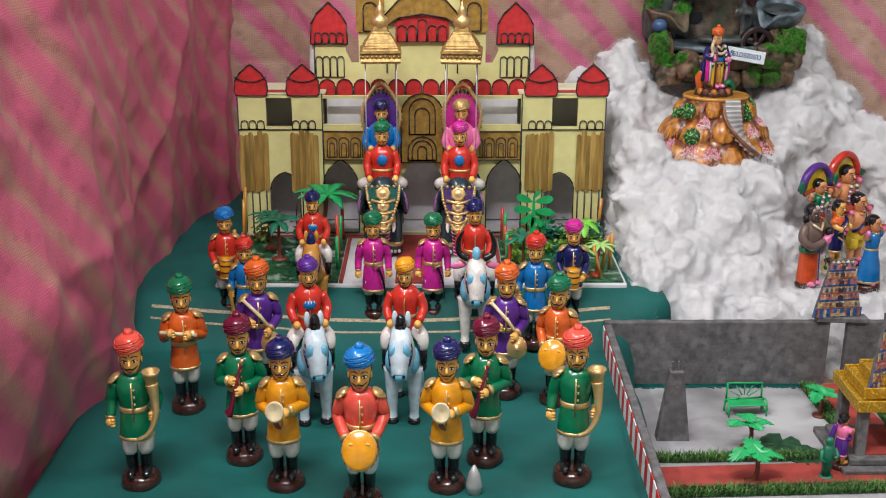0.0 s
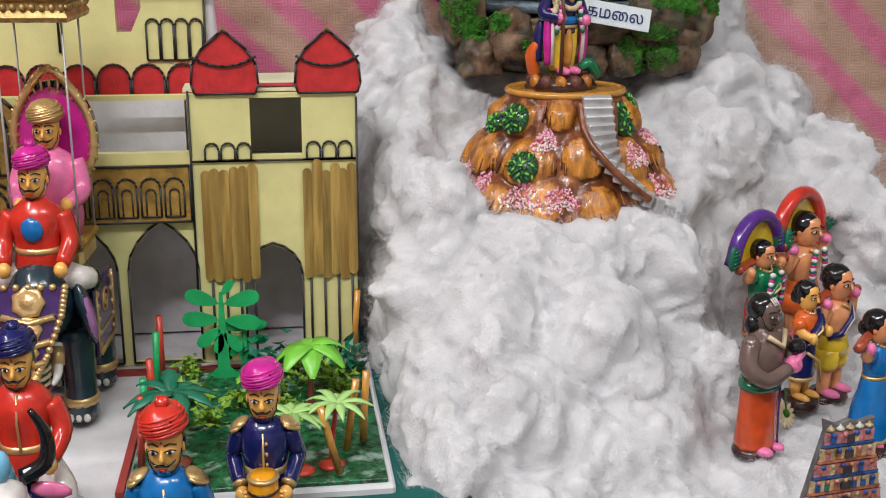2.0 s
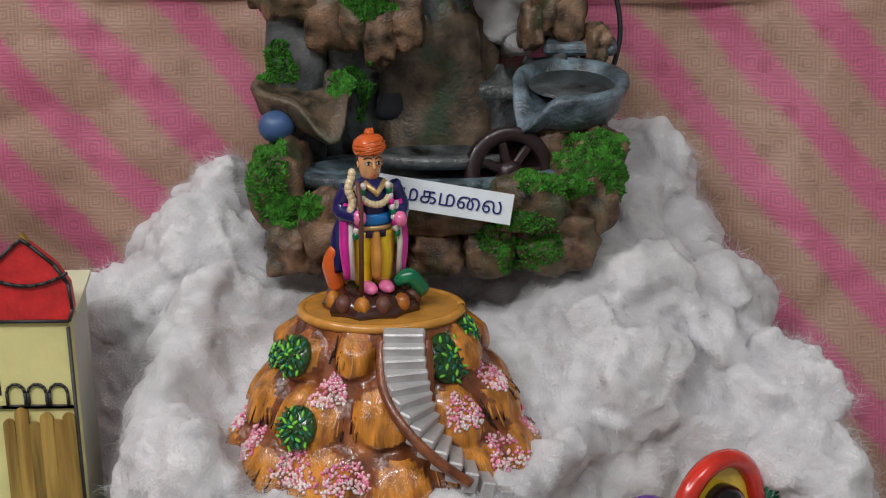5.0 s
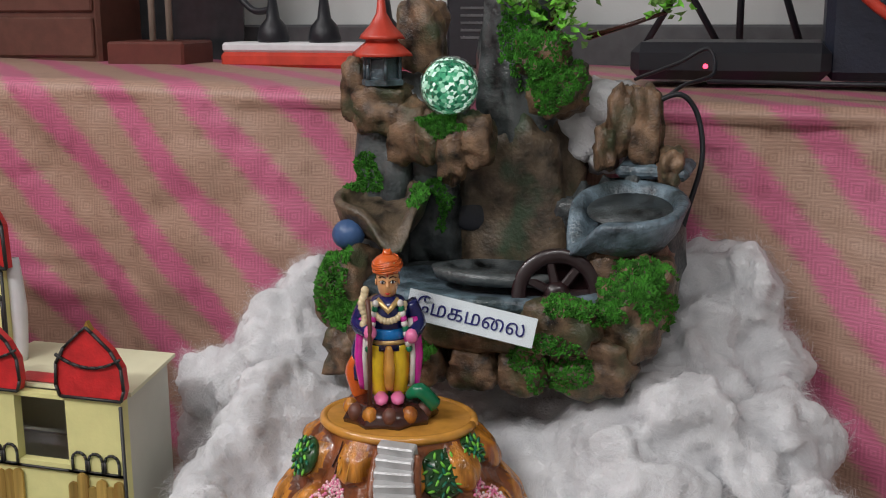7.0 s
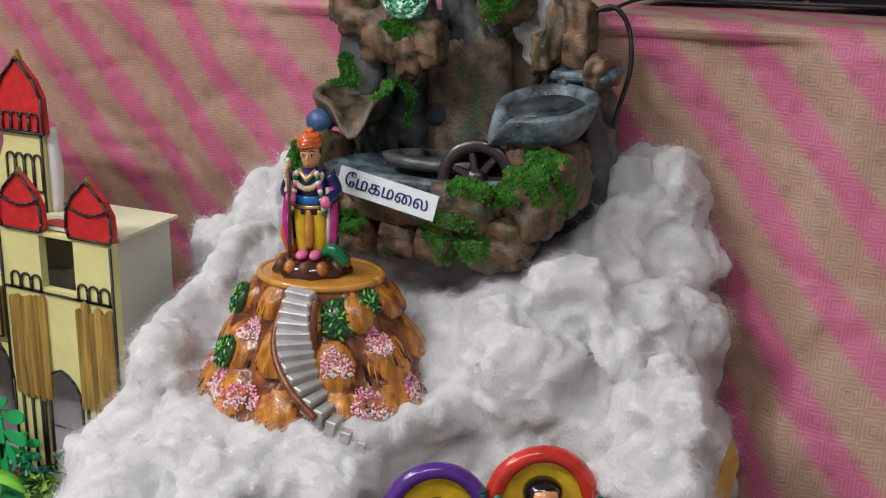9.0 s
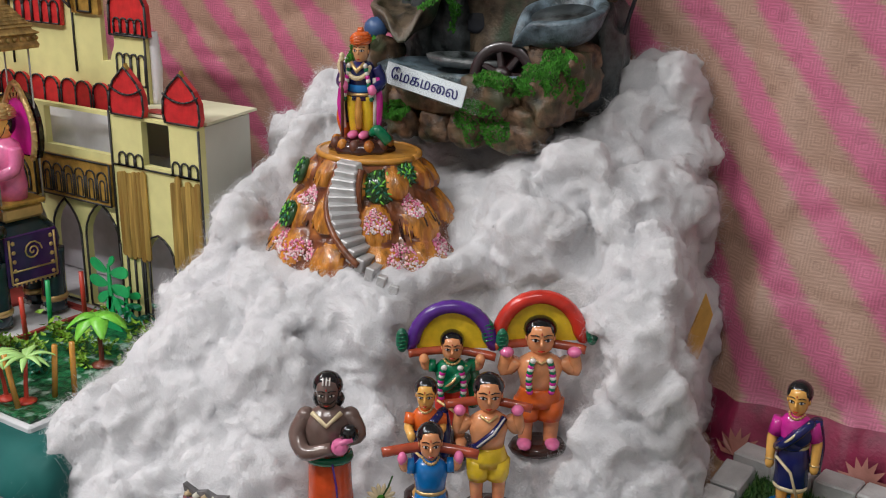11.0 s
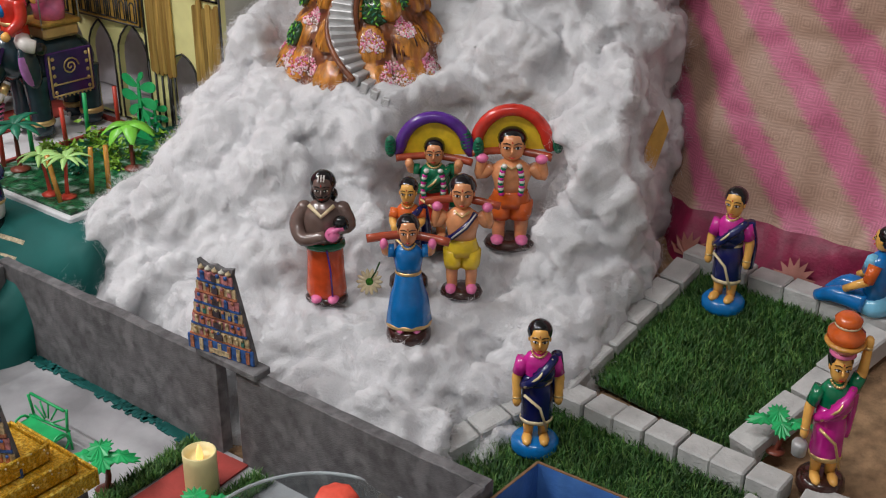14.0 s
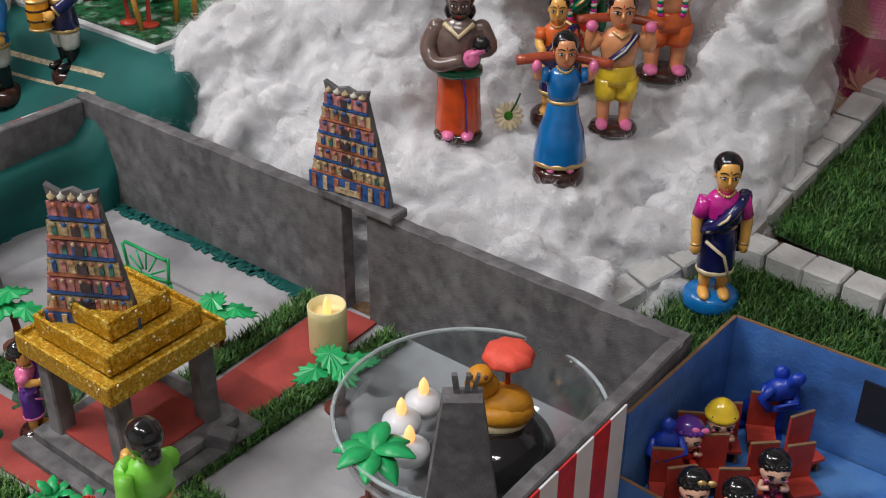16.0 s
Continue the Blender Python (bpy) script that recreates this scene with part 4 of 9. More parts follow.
    r = Form().plate([(-0.066, 0.478), (0.066, 0.478), (0.066, 0.53), (0.03, 0.545), (-0.03, 0.545), (-0.066, 0.53)], CARD_RED, 0.006)
    for k in range(5):
        outline_of(r, arch(-0.05 + 0.025 * k, 0.48, 0.022, 0.04 if k != 2 else 0.055, 6), CARD_INK, 0.0017)
    part("fanlight", r, root, "red fanlight", (0, 0.06, 0))
    return root


palace()

# ---- painted clay figures ----
def head_of(f, z, r, skin, hair=BLACK, x=0.0, y=0.0, moustache=True, turn=0.0):
    """A plain painted head looking along -y."""
    at = Matrix.Translation((x, y, z)) @ Matrix.Rotation(radians(turn), 4, "Z")
    f.lathe([(r * 0.2, -r * 1.12), (r * 0.46, -r * 1.04), (r * 0.66, -r * 0.8), (r * 0.78, -r * 0.42), (r * 0.83, 0.0), (r * 0.86, r * 0.4), (r * 0.74, r * 0.85), (r * 0.3, r * 1.12)], skin, 20, 0.98, 1.02, at=at)
    f.tube([(0, -r * 0.84, r * 0.2), (0, -r * 0.98, -r * 0.1), (0, -r * 1.03, -r * 0.24)], [r * 0.07, r * 0.13, r * 0.15], skin, 6, at=at)
    f.ball((0, r * 0.32, r * 0.16), (r * 0.94, r * 0.8, r * 1.06), hair, 12, 8, at=at)
    for s in (-1, 1):
        f.ball((s * r * 0.38, -r * 0.8, r * 0.1), (r * 0.22, r * 0.08, r * 0.11), WHITE, 8, 5, turn=(0, 0, s * 20), at=at)
        f.ball((s * r * 0.37, -r * 0.865, r * 0.1), (r * 0.105, r * 0.04, r * 0.11), BLACK, 7, 5, at=at)
        f.tube([(s * r * 0.14, -r * 0.88, r * 0.12), (s * r * 0.38, -r * 0.86, r * 0.23), (s * r * 0.64, -r * 0.66, r * 0.1)], r * 0.035, BLACK, 4, at=at)
        f.tube([(s * r * 0.12, -r * 0.87, r * 0.38), (s * r * 0.38, -r * 0.82, r * 0.48), (s * r * 0.66, -r * 0.62, r * 0.36)], r * 0.038, BLACK, 4, at=at)
        f.ball((s * r * 0.86, r * 0.02, -r * 0.05), (r * 0.08, r * 0.16, r * 0.24), skin, 6, 5, at=at)
        if moustache:
            f.tube([(0, -r * 0.95, -r * 0.42), (s * r * 0.26, -r * 0.88, -r * 0.48), (s * r * 0.52, -r * 0.72, -r * 0.36), (s * r * 0.6, -r * 0.66, -r * 0.26)], [r * 0.06, r * 0.065, r * 0.04, r * 0.015], BLACK, 5, at=at)
            f.tube([(s * r * 0.8, -r * 0.2, 0.0), (s * r * 0.72, -r * 0.36, -r * 0.5), (s * r * 0.46, -r * 0.55, -r * 0.88), (0, -r * 0.62, -r * 1.02)], [r * 0.03, r * 0.035, r * 0.04, r * 0.045], hair, 5, at=at)
    f.tube([(-r * 0.2, -r * 0.8, -r * 0.66), (0, -r * 0.86, -r * 0.69), (r * 0.2, -r * 0.8, -r * 0.66)], [r * 0.03, r * 0.065, r * 0.03], RED, 5, at=at)
    f.ball((0, -r * 0.9, r * 0.56), (r * 0.05, r * 0.03, r * 0.11), RED, 5, 4, at=at)


def turban(f, z, r, mat, band=None, knot=True, x=0.0, y=0.0, tall=1.0):
    f.lathe([(r * 0.92, -r * 0.08), (r * 1.16, r * 0.1), (r * 1.24, r * 0.4 * tall), (r * 1.16, r * 0.75 * tall), (r * 0.92, r * 1.05 * tall), (r * 0.55, r * 1.24 * tall), (r * 0.05, r * 1.3 * tall)], mat, 18, at=Matrix.Translation((x, y, z)))
    for k in range(6):
        side = -1 if k % 2 else 1
        ring = []
        for i in range(17):
            q = 2 * math.pi * i / 16
            h = 0.16 + 0.14 * k + 0.26 * math.cos(q + side * 0.7)
            w = math.sqrt(max(0.12, 1 - ((h - 0.36) / 1.0) ** 2)) * 1.24
            ring.append((x + r * w * math.cos(q), y + r * w * math.sin(q), z + r * h * tall))
        f.tube(ring, r * 0.085, mat, 5)
    f.tube([(x - r * 1.1, y - r * 0.45, z + r * 0.12), (x - r * 0.35, y - r * 1.18, z + r * 0.42), (x + r * 0.6, y - r * 1.02, z + r * 0.85 * tall)], r * 0.05, band or BLACK, 5)
    if knot:
        f.ball((x, y, z + r * 1.34 * tall), (r * 0.42, r * 0.42, r * 0.3), mat, 9, 6)
        for k in range(3):
            f.tube([(x + r * (0.22 * k - 0.22), y - r * 0.3, z + r * 1.3 * tall), (x + r * (0.22 * k - 0.22), y - r * 0.1, z + r * 1.62 * tall), (x + r * (0.2 * k - 0.2), y + r * 0.3, z + r * 1.4 * tall)], r * 0.09, mat, 5)


def arm(f, s, hand, sleeve, skin, shoulder=(0.112, 0.0, 0.685), elbow=None, thick=0.043, cuff=None):
    a = Vector((s * shoulder[0], shoulder[1], shoulder[2]))
    h = Vector(hand)
    e = Vector(elbow) if elbow else Vector((s * 0.15, 0.02, 0.555))
    f.tube([a, (a + e) / 2 + Vector((s * 0.006, 0, 0)), e, e.lerp(h, 0.75)], [thick, thick * 1.02, thick * 0.95, thick * 0.78], sleeve, 9)
    f.ball(e, thick * 0.98, sleeve, 9, 6)
    f.tube([e.lerp(h, 0.72), e.lerp(h, 0.8)], thick * 0.86, cuff or GOLD, 9)
    f.ball(h, (thick * 0.8, thick * 0.85, thick * 0.75), skin, 9, 6)
    for k in range(3):
        f.ball(h + Vector((-s * 0.018 + 0.0, -0.02, 0.018 - 0.018 * k)), (0.022, 0.017, 0.01), skin, 6, 4)


def soldier(coat, hat, trousers=WHITE, band=None, item="none", knot=True, coat_low=0.33, base=True, skin=SKIN, front=None):
    """A turbaned bandsman, one metre tall, that looks along -y."""
    f = Form()
    if base:
        f.lathe([(0.146, 0), (0.155, 0.02), (0.15, 0.055), (0.125, 0.085), (0.06, 0.095)], BROWN, 18, 1.0, 0.86, wave=0.03, waves=5)
    for s in (-1, 1):
        f.tube([(s * 0.052, 0.01, 0.08), (s * 0.055, 0.01, 0.16), (s * 0.057, 0.0, 0.25)], [0.042, 0.046, 0.05], BLACK, 10)
        f.ball((s * 0.058, -0.05, 0.108), (0.038, 0.075, 0.03), BLACK, 9, 6)
        f.lathe([(0.05, 0.22), (0.062, 0.245), (0.068, 0.3), (0.07, 0.36)], trousers, 12, at=Matrix.Translation((s * 0.057, 0, 0)), wave=0.04, waves=6)
    f.lathe([(0.128, coat_low), (0.133, coat_low + 0.02), (0.122, 0.42), (0.108, 0.5), (0.104, 0.525), (0.118, 0.57), (0.132, 0.63), (0.13, 0.68), (0.1, 0.72), (0.05, 0.745)], coat, 20, 1.0, 0.72, wave=0.012, waves=9)
    f.lathe([(0.131, coat_low - 0.003), (0.137, coat_low + 0.008), (0.133, coat_low + 0.022)], GOLD, 20, 1.0, 0.72)
    f.lathe([(0.108, 0.5), (0.113, 0.508), (0.112, 0.528), (0.107, 0.535)], GOLD, 20, 1.0, 0.74)
    f.tube([(0, -0.085, 0.46), (0, -0.1, 0.6), (0, -0.085, 0.7)], 0.007, GOLD, 5)
    for k in range(3):
        f.ball((0.018, -0.098, 0.57 + 0.045 * k), 0.009, GOLD, 6, 4)
    f.lathe([(0.062, 0.735), (0.058, 0.75), (0.05, 0.765)], coat, 12)
    for s in (-1, 1):
        f.ball((s * 0.125, 0.0, 0.715), (0.05, 0.05, 0.018), GOLD, 10, 6, turn=(0, s * 22, 0))
        f.lathe([(0.052, 0), (0.05, 0.012)], GOLD, 12, at=Matrix.Translation((s * 0.133, 0, 0.7)) @ Matrix.Rotation(radians(s * 24), 4, "Y"), wave=0.12, waves=9)
    if front:
        f.ball((0, -0.072, 0.62), (0.062, 0.04, 0.05), front, 14, 8)
        for k in range(4):
            f.tube([(-0.045 + 0.03 * k, -0.103 + 0.01 * abs(k - 1.5), 0.585), (-0.045 + 0.03 * k, -0.108 + 0.01 * abs(k - 1.5), 0.655)], 0.0035, WHITE, 4)
    f.v = [(x * 0.9, y, z) for x, y, z in f.v]
    head_of(f, 0.824, 0.086, skin)
    turban(f, 0.885, 0.078, hat, band, knot)
    lh, rh = (-0.05, -0.115, 0.52), (0.05, -0.115, 0.52)
    if item == "horn":
        lh, rh = (-0.165, -0.03, 0.44), (0.14, -0.1, 0.5)
        f.tube([(0.02, -0.14, 0.36), (0.1, -0.14, 0.4), (0.15, -0.125, 0.5), (0.15, -0.11, 0.62), (0.14, -0.1, 0.7)], [0.012, 0.016, 0.022, 0.032, 0.045], GOLD, 12)
        f.lathe([(0.04, 0), (0.05, 0.06), (0.062, 0.08), (0.05, 0.078), (0.03, 0.03)], GOLD, 14, at=Matrix.Translation((0.138, -0.1, 0.7)))
    elif item == "trumpet":
        lh, rh = (-0.04, -0.15, 0.55), (0.03, -0.15, 0.57)
        f.lathe([(0.02, 0), (0.024, 0.05), (0.036, 0.09), (0.062, 0.125), (0.066, 0.13), (0.05, 0.126), (0.01, 0.11)], CREAM, 18, at=Matrix.Translation((-0.03, -0.13, 0.6)) @ Matrix.Rotation(radians(78), 4, "X"))
        f.tube([(-0.03, -0.13, 0.6), (-0.035, -0.15, 0.5), (0.0, -0.15, 0.47)], [0.022, 0.018, 0.01], WOOD, 8)
    elif item == "drum":
        lh, rh = (-0.075, -0.16, 0.46), (0.075, -0.16, 0.46)
        f.lathe([(0.1, 0), (0.112, 0.012), (0.115, 0.05), (0.112, 0.082), (0.1, 0.094)], YELLOW, 22, at=Matrix.Translation((0, -0.12, 0.405)) @ Matrix.Rotation(radians(62), 4, "X"))
        f.lathe([(0.113, 0.07), (0.119, 0.077), (0.113, 0.084)], GOLD, 22, at=Matrix.Translation((0, -0.12, 0.405)) @ Matrix.Rotation(radians(62), 4, "X"))
        for k in range(14):
            a = 2 * math.pi * k / 14
            f.tube([(0.116 * math.cos(a), 0.116 * math.sin(a), 0.012), (0.116 * math.cos(a + 0.2), 0.116 * math.sin(a + 0.2), 0.084)], 0.004, BLACK, 4, at=Matrix.Translation((0, -0.12, 0.405)) @ Matrix.Rotation(radians(62), 4, "X"))
    elif item == "barrel":
        lh, rh = (-0.1, -0.13, 0.46), (0.1, -0.13, 0.46)
        f.lathe([(0.055, -0.1), (0.068, -0.07), (0.075, 0), (0.068, 0.07), (0.055, 0.1)], YELLOW, 14, at=Matrix.Translation((0, -0.15, 0.46)))
        for z in (-0.085, -0.03, 0.03, 0.085):
            f.lathe([(0.07, z - 0.008), (0.079, z), (0.07, z + 0.008)], GOLD if abs(z) > 0.05 else BROWN, 14, at=Matrix.Translation((0, -0.15, 0.46)))
    elif item == "pipe":
        lh, rh = (-0.05, -0.12, 0.6), (0.0, -0.14, 0.54)
        f.tube([(0.03, -0.1, 0.74), (-0.02, -0.15, 0.58), (-0.06, -0.16, 0.44), (-0.08, -0.15, 0.4)], [0.01, 0.013, 0.022, 0.036], MAROON, 9)
        f.tube([(0.028, -0.102, 0.735), (0.02, -0.11, 0.7)], 0.014, GOLD, 8)
    elif item == "flute":
        lh, rh = (-0.1, -0.13, 0.63), (0.03, -0.14, 0.61)
        f.tube([(-0.18, -0.12, 0.64), (0.1, -0.13, 0.6)], 0.014, CREAM, 8)
    elif item == "cymbal":
        lh, rh = (-0.06, -0.12, 0.56), (0.07, -0.15, 0.5)
        f.lathe([(0.0, 0.02), (0.025, 0.018), (0.03, 0.006), (0.08, 0.0), (0.082, -0.006), (0.03, 0)], GOLD, 18, at=Matrix.Translation((0.09, -0.17, 0.43)) @ Matrix.Rotation(radians(70), 4, "X"))
        f.tube([(-0.12, -0.07, 0.72), (0.02, -0.115, 0.6), (0.09, -0.1, 0.5)], 0.014, CREAM, 7)
    elif item == "staff":
        lh, rh = (-0.165, -0.06, 0.46), (0.165, -0.03, 0.4)
        f.tube([(-0.175, -0.09, 0.53), (-0.15, -0.07, 0.3), (-0.12, -0.02, 0.07)], [0.022, 0.02, 0.014], TAN, 8)
        f.ball((-0.178, -0.095, 0.54), 0.034, GOLD, 8, 6)
    elif item == "sword":
        lh, rh = (-0.16, -0.04, 0.42), (0.16, -0.04, 0.42)
        f.tube([(0.05, -0.1, 0.5), (0.1, -0.095, 0.36), (0.12, -0.09, 0.2)], [0.013, 0.012, 0.006], BLACK, 7)
        f.tube([(0.02, -0.105, 0.5), (0.09, -0.1, 0.52)], 0.008, GOLD, 6)
    elif item == "guns":
        lh, rh = (-0.14, -0.09, 0.42), (0.14, -0.09, 0.42)
    arm(f, -1, lh, coat, skin)
    arm(f, 1, rh, coat, skin)
    f.v = [(x * 0.86, y * 0.95, z) for x, y, z in f.v]
    return f


def mount(f, body, mane, cloth, dapple=None, horns=False, at=None):
    """A standing horse or bull that looks along -y, about 0.75 high at the back."""
    f.ball((0, 0.12, 0.42), (0.13, 0.3, 0.15), body, 16, 10, at=at)
    f.tube([(0, -0.1, 0.46), (0, -0.2, 0.6), (0, -0.25, 0.72)], [0.13, 0.105, 0.085], body, 12, at=at)
    f.tube([(0, -0.22, 0.76), (0, -0.3, 0.68), (0, -0.36, 0.55), (0, -0.38, 0.5)], [0.075, 0.09, 0.068, 0.058], body, 12, at=at)
    f.ball((0, -0.385, 0.5), (0.066, 0.05, 0.05), dapple or body, 10, 7, at=at)
    for s in (-1, 1):
        f.ball((s * 0.07, -0.31, 0.69), (0.02, 0.03, 0.026), BLACK, 7, 5, at=at)
        f.ball((s * 0.035, -0.425, 0.505), (0.014, 0.012, 0.012), BLACK, 6, 4, at=at)
        if horns:
            f.tube([(s * 0.06, -0.22, 0.79), (s * 0.14, -0.2, 0.83), (s * 0.15, -0.2, 0.93), (s * 0.11, -0.22, 1.02)], [0.03, 0.03, 0.022, 0.01], BLACK, 8, at=at)
            f.ball((s * 0.15, -0.2, 0.73), (0.075, 0.015, 0.03), PALE_PINK, 9, 5, turn=(0, s * 10, 0), at=at)
        else:
            f.ball((s * 0.05, -0.2, 0.84), (0.025, 0.02, 0.06), body, 7, 6, at=at)
        for y0, lean in ((-0.08, -0.02), (0.3, 0.03)):
            f.tube([(s * 0.08, y0, 0.42), (s * 0.085, y0 - 0.02, 0.24), (s * 0.085, y0 + lean, 0.09), (s * 0.085, y0 + lean - 0.01, 0.03)], [0.075, 0.05, 0.036, 0.044], body, 9, at=at)
            f.lathe([(0.05, 0), (0.052, 0.02), (0.04, 0.05)], BLACK, 10, at=(at or Matrix.Identity(4)) @ Matrix.Translation((s * 0.085, y0 + lean - 0.015, 0)))
        f.tube([(s * 0.075, -0.2, 0.72), (s * 0.085, -0.29, 0.62), (s * 0.07, -0.37, 0.56)], 0.009, NAVY, 5, at=at)
        f.tube([(s * 0.1, -0.15, 0.55), (s * 0.12, -0.05, 0.56), (s * 0.1, 0.05, 0.56)], 0.01, NAVY, 5, at=at)
    f.tube([(-0.078, -0.34, 0.6), (0, -0.4, 0.6), (0.078, -0.34, 0.6)], 0.009, NAVY, 5, at=at)
    for k in range(6):
        f.ball((0, -0.16 + 0.045 * k - 0.09, 0.84 - 0.06 * k), (0.04, 0.05, 0.06), mane, 8, 6, at=at)
    if horns:
        f.tube([(0, -0.315, 0.74), (0, -0.37, 0.64), (0, -0.41, 0.55)], [0.02, 0.026, 0.02], mane, 7, at=at)
    else:
        f.ball((0, -0.26, 0.8), (0.045, 0.04, 0.06), mane, 8, 6, at=at)
    f.ball((0, 0.14, 0.45), (0.145, 0.17, 0.15), cloth, 14, 9, at=at)
    f.tube([(0, 0.4, 0.5), (0, 0.47, 0.42), (0, 0.47, 0.2)], [0.03, 0.045, 0.015], mane, 7, at=at)
    if dapple:
        for s in (-1, 1):
            f.ball((s * 0.085, -0.14, 0.5), (0.05, 0.09, 0.1), dapple, 9, 7, at=at)
            f.ball((s * 0.045, -0.33, 0.64), (0.04, 0.05, 0.09), dapple, 9, 7, turn=(35, 0, 0), at=at)


def rider(coat, hat, front, body, mane, cloth, dapple=None, horns=False, knot=True):
    f = Form()
    mount(f, body, mane, cloth, dapple, horns)
    first = len(f.v)
    up = 0.27
    f.lathe([(0.125, up + 0.24), (0.135, up + 0.3), (0.118, up + 0.38), (0.125, up + 0.44), (0.15, up + 0.53), (0.145, up + 0.58), (0.1, up + 0.63), (0.05, up + 0.655)], coat, 18, 1, 0.76, at=Matrix.Translation((0, 0.12, 0)))
    f.lathe([(0.124, up + 0.365), (0.128, up + 0.38), (0.122, up + 0.395)], GOLD, 18, 1, 0.77, at=Matrix.Translation((0, 0.12, 0)))
    f.tube([(0, 0.02, up + 0.38), (0, 0.0, up + 0.52), (0, 0.04, up + 0.63)], 0.007, GOLD, 5)
    if front:
        f.ball((0, 0.035, up + 0.5), (0.07, 0.045, 0.055), front, 14, 8)
        for k in range(4):
            f.tube([(-0.045 + 0.03 * k, -0.006 + 0.012 * abs(k - 1.5), up + 0.465), (-0.045 + 0.03 * k, -0.01 + 0.012 * abs(k - 1.5), up + 0.54)], 0.004, WHITE, 4)
    for s in (-1, 1):
        sh = Vector((s * 0.135, 0.12, up + 0.56))
        el = Vector((s * 0.185, 0.1, up + 0.44))
        ha = Vector((s * 0.14, -0.03, up + 0.34))
        f.tube([sh, el, el.lerp(ha, 0.8)], [0.052, 0.05, 0.04], coat, 9)
        f.ball(ha, 0.04, SKIN, 9, 6)
        f.tube([(s * 0.09, 0.12, up + 0.25), (s * 0.18, 0.02, up + 0.2), (s * 0.19, 0.0, up + 0.1)], [0.08, 0.07, 0.05], WHITE, 9)
        f.tube([(s * 0.19, 0.0, up + 0.12), (s * 0.195, 0.0, up - 0.03)], [0.048, 0.04], BLACK, 9)
        f.ball((s * 0.2, -0.04, up - 0.05), (0.036, 0.075, 0.03), BLACK, 8, 5)
    head_of(f, up + 0.735, 0.09, SKIN, y=0.1)
    turban(f, up + 0.8, 0.08, hat, None, knot, y=0.1)
    f.v[first:] = [(x * 0.76, 0.12 + (y - 0.12) * 0.85, 0.64 + (z - 0.51) * 0.82) for x, y, z in f.v[first:]]
    f.v = [(x * 0.92, y, z) for x, y, z in f.v]
    return f


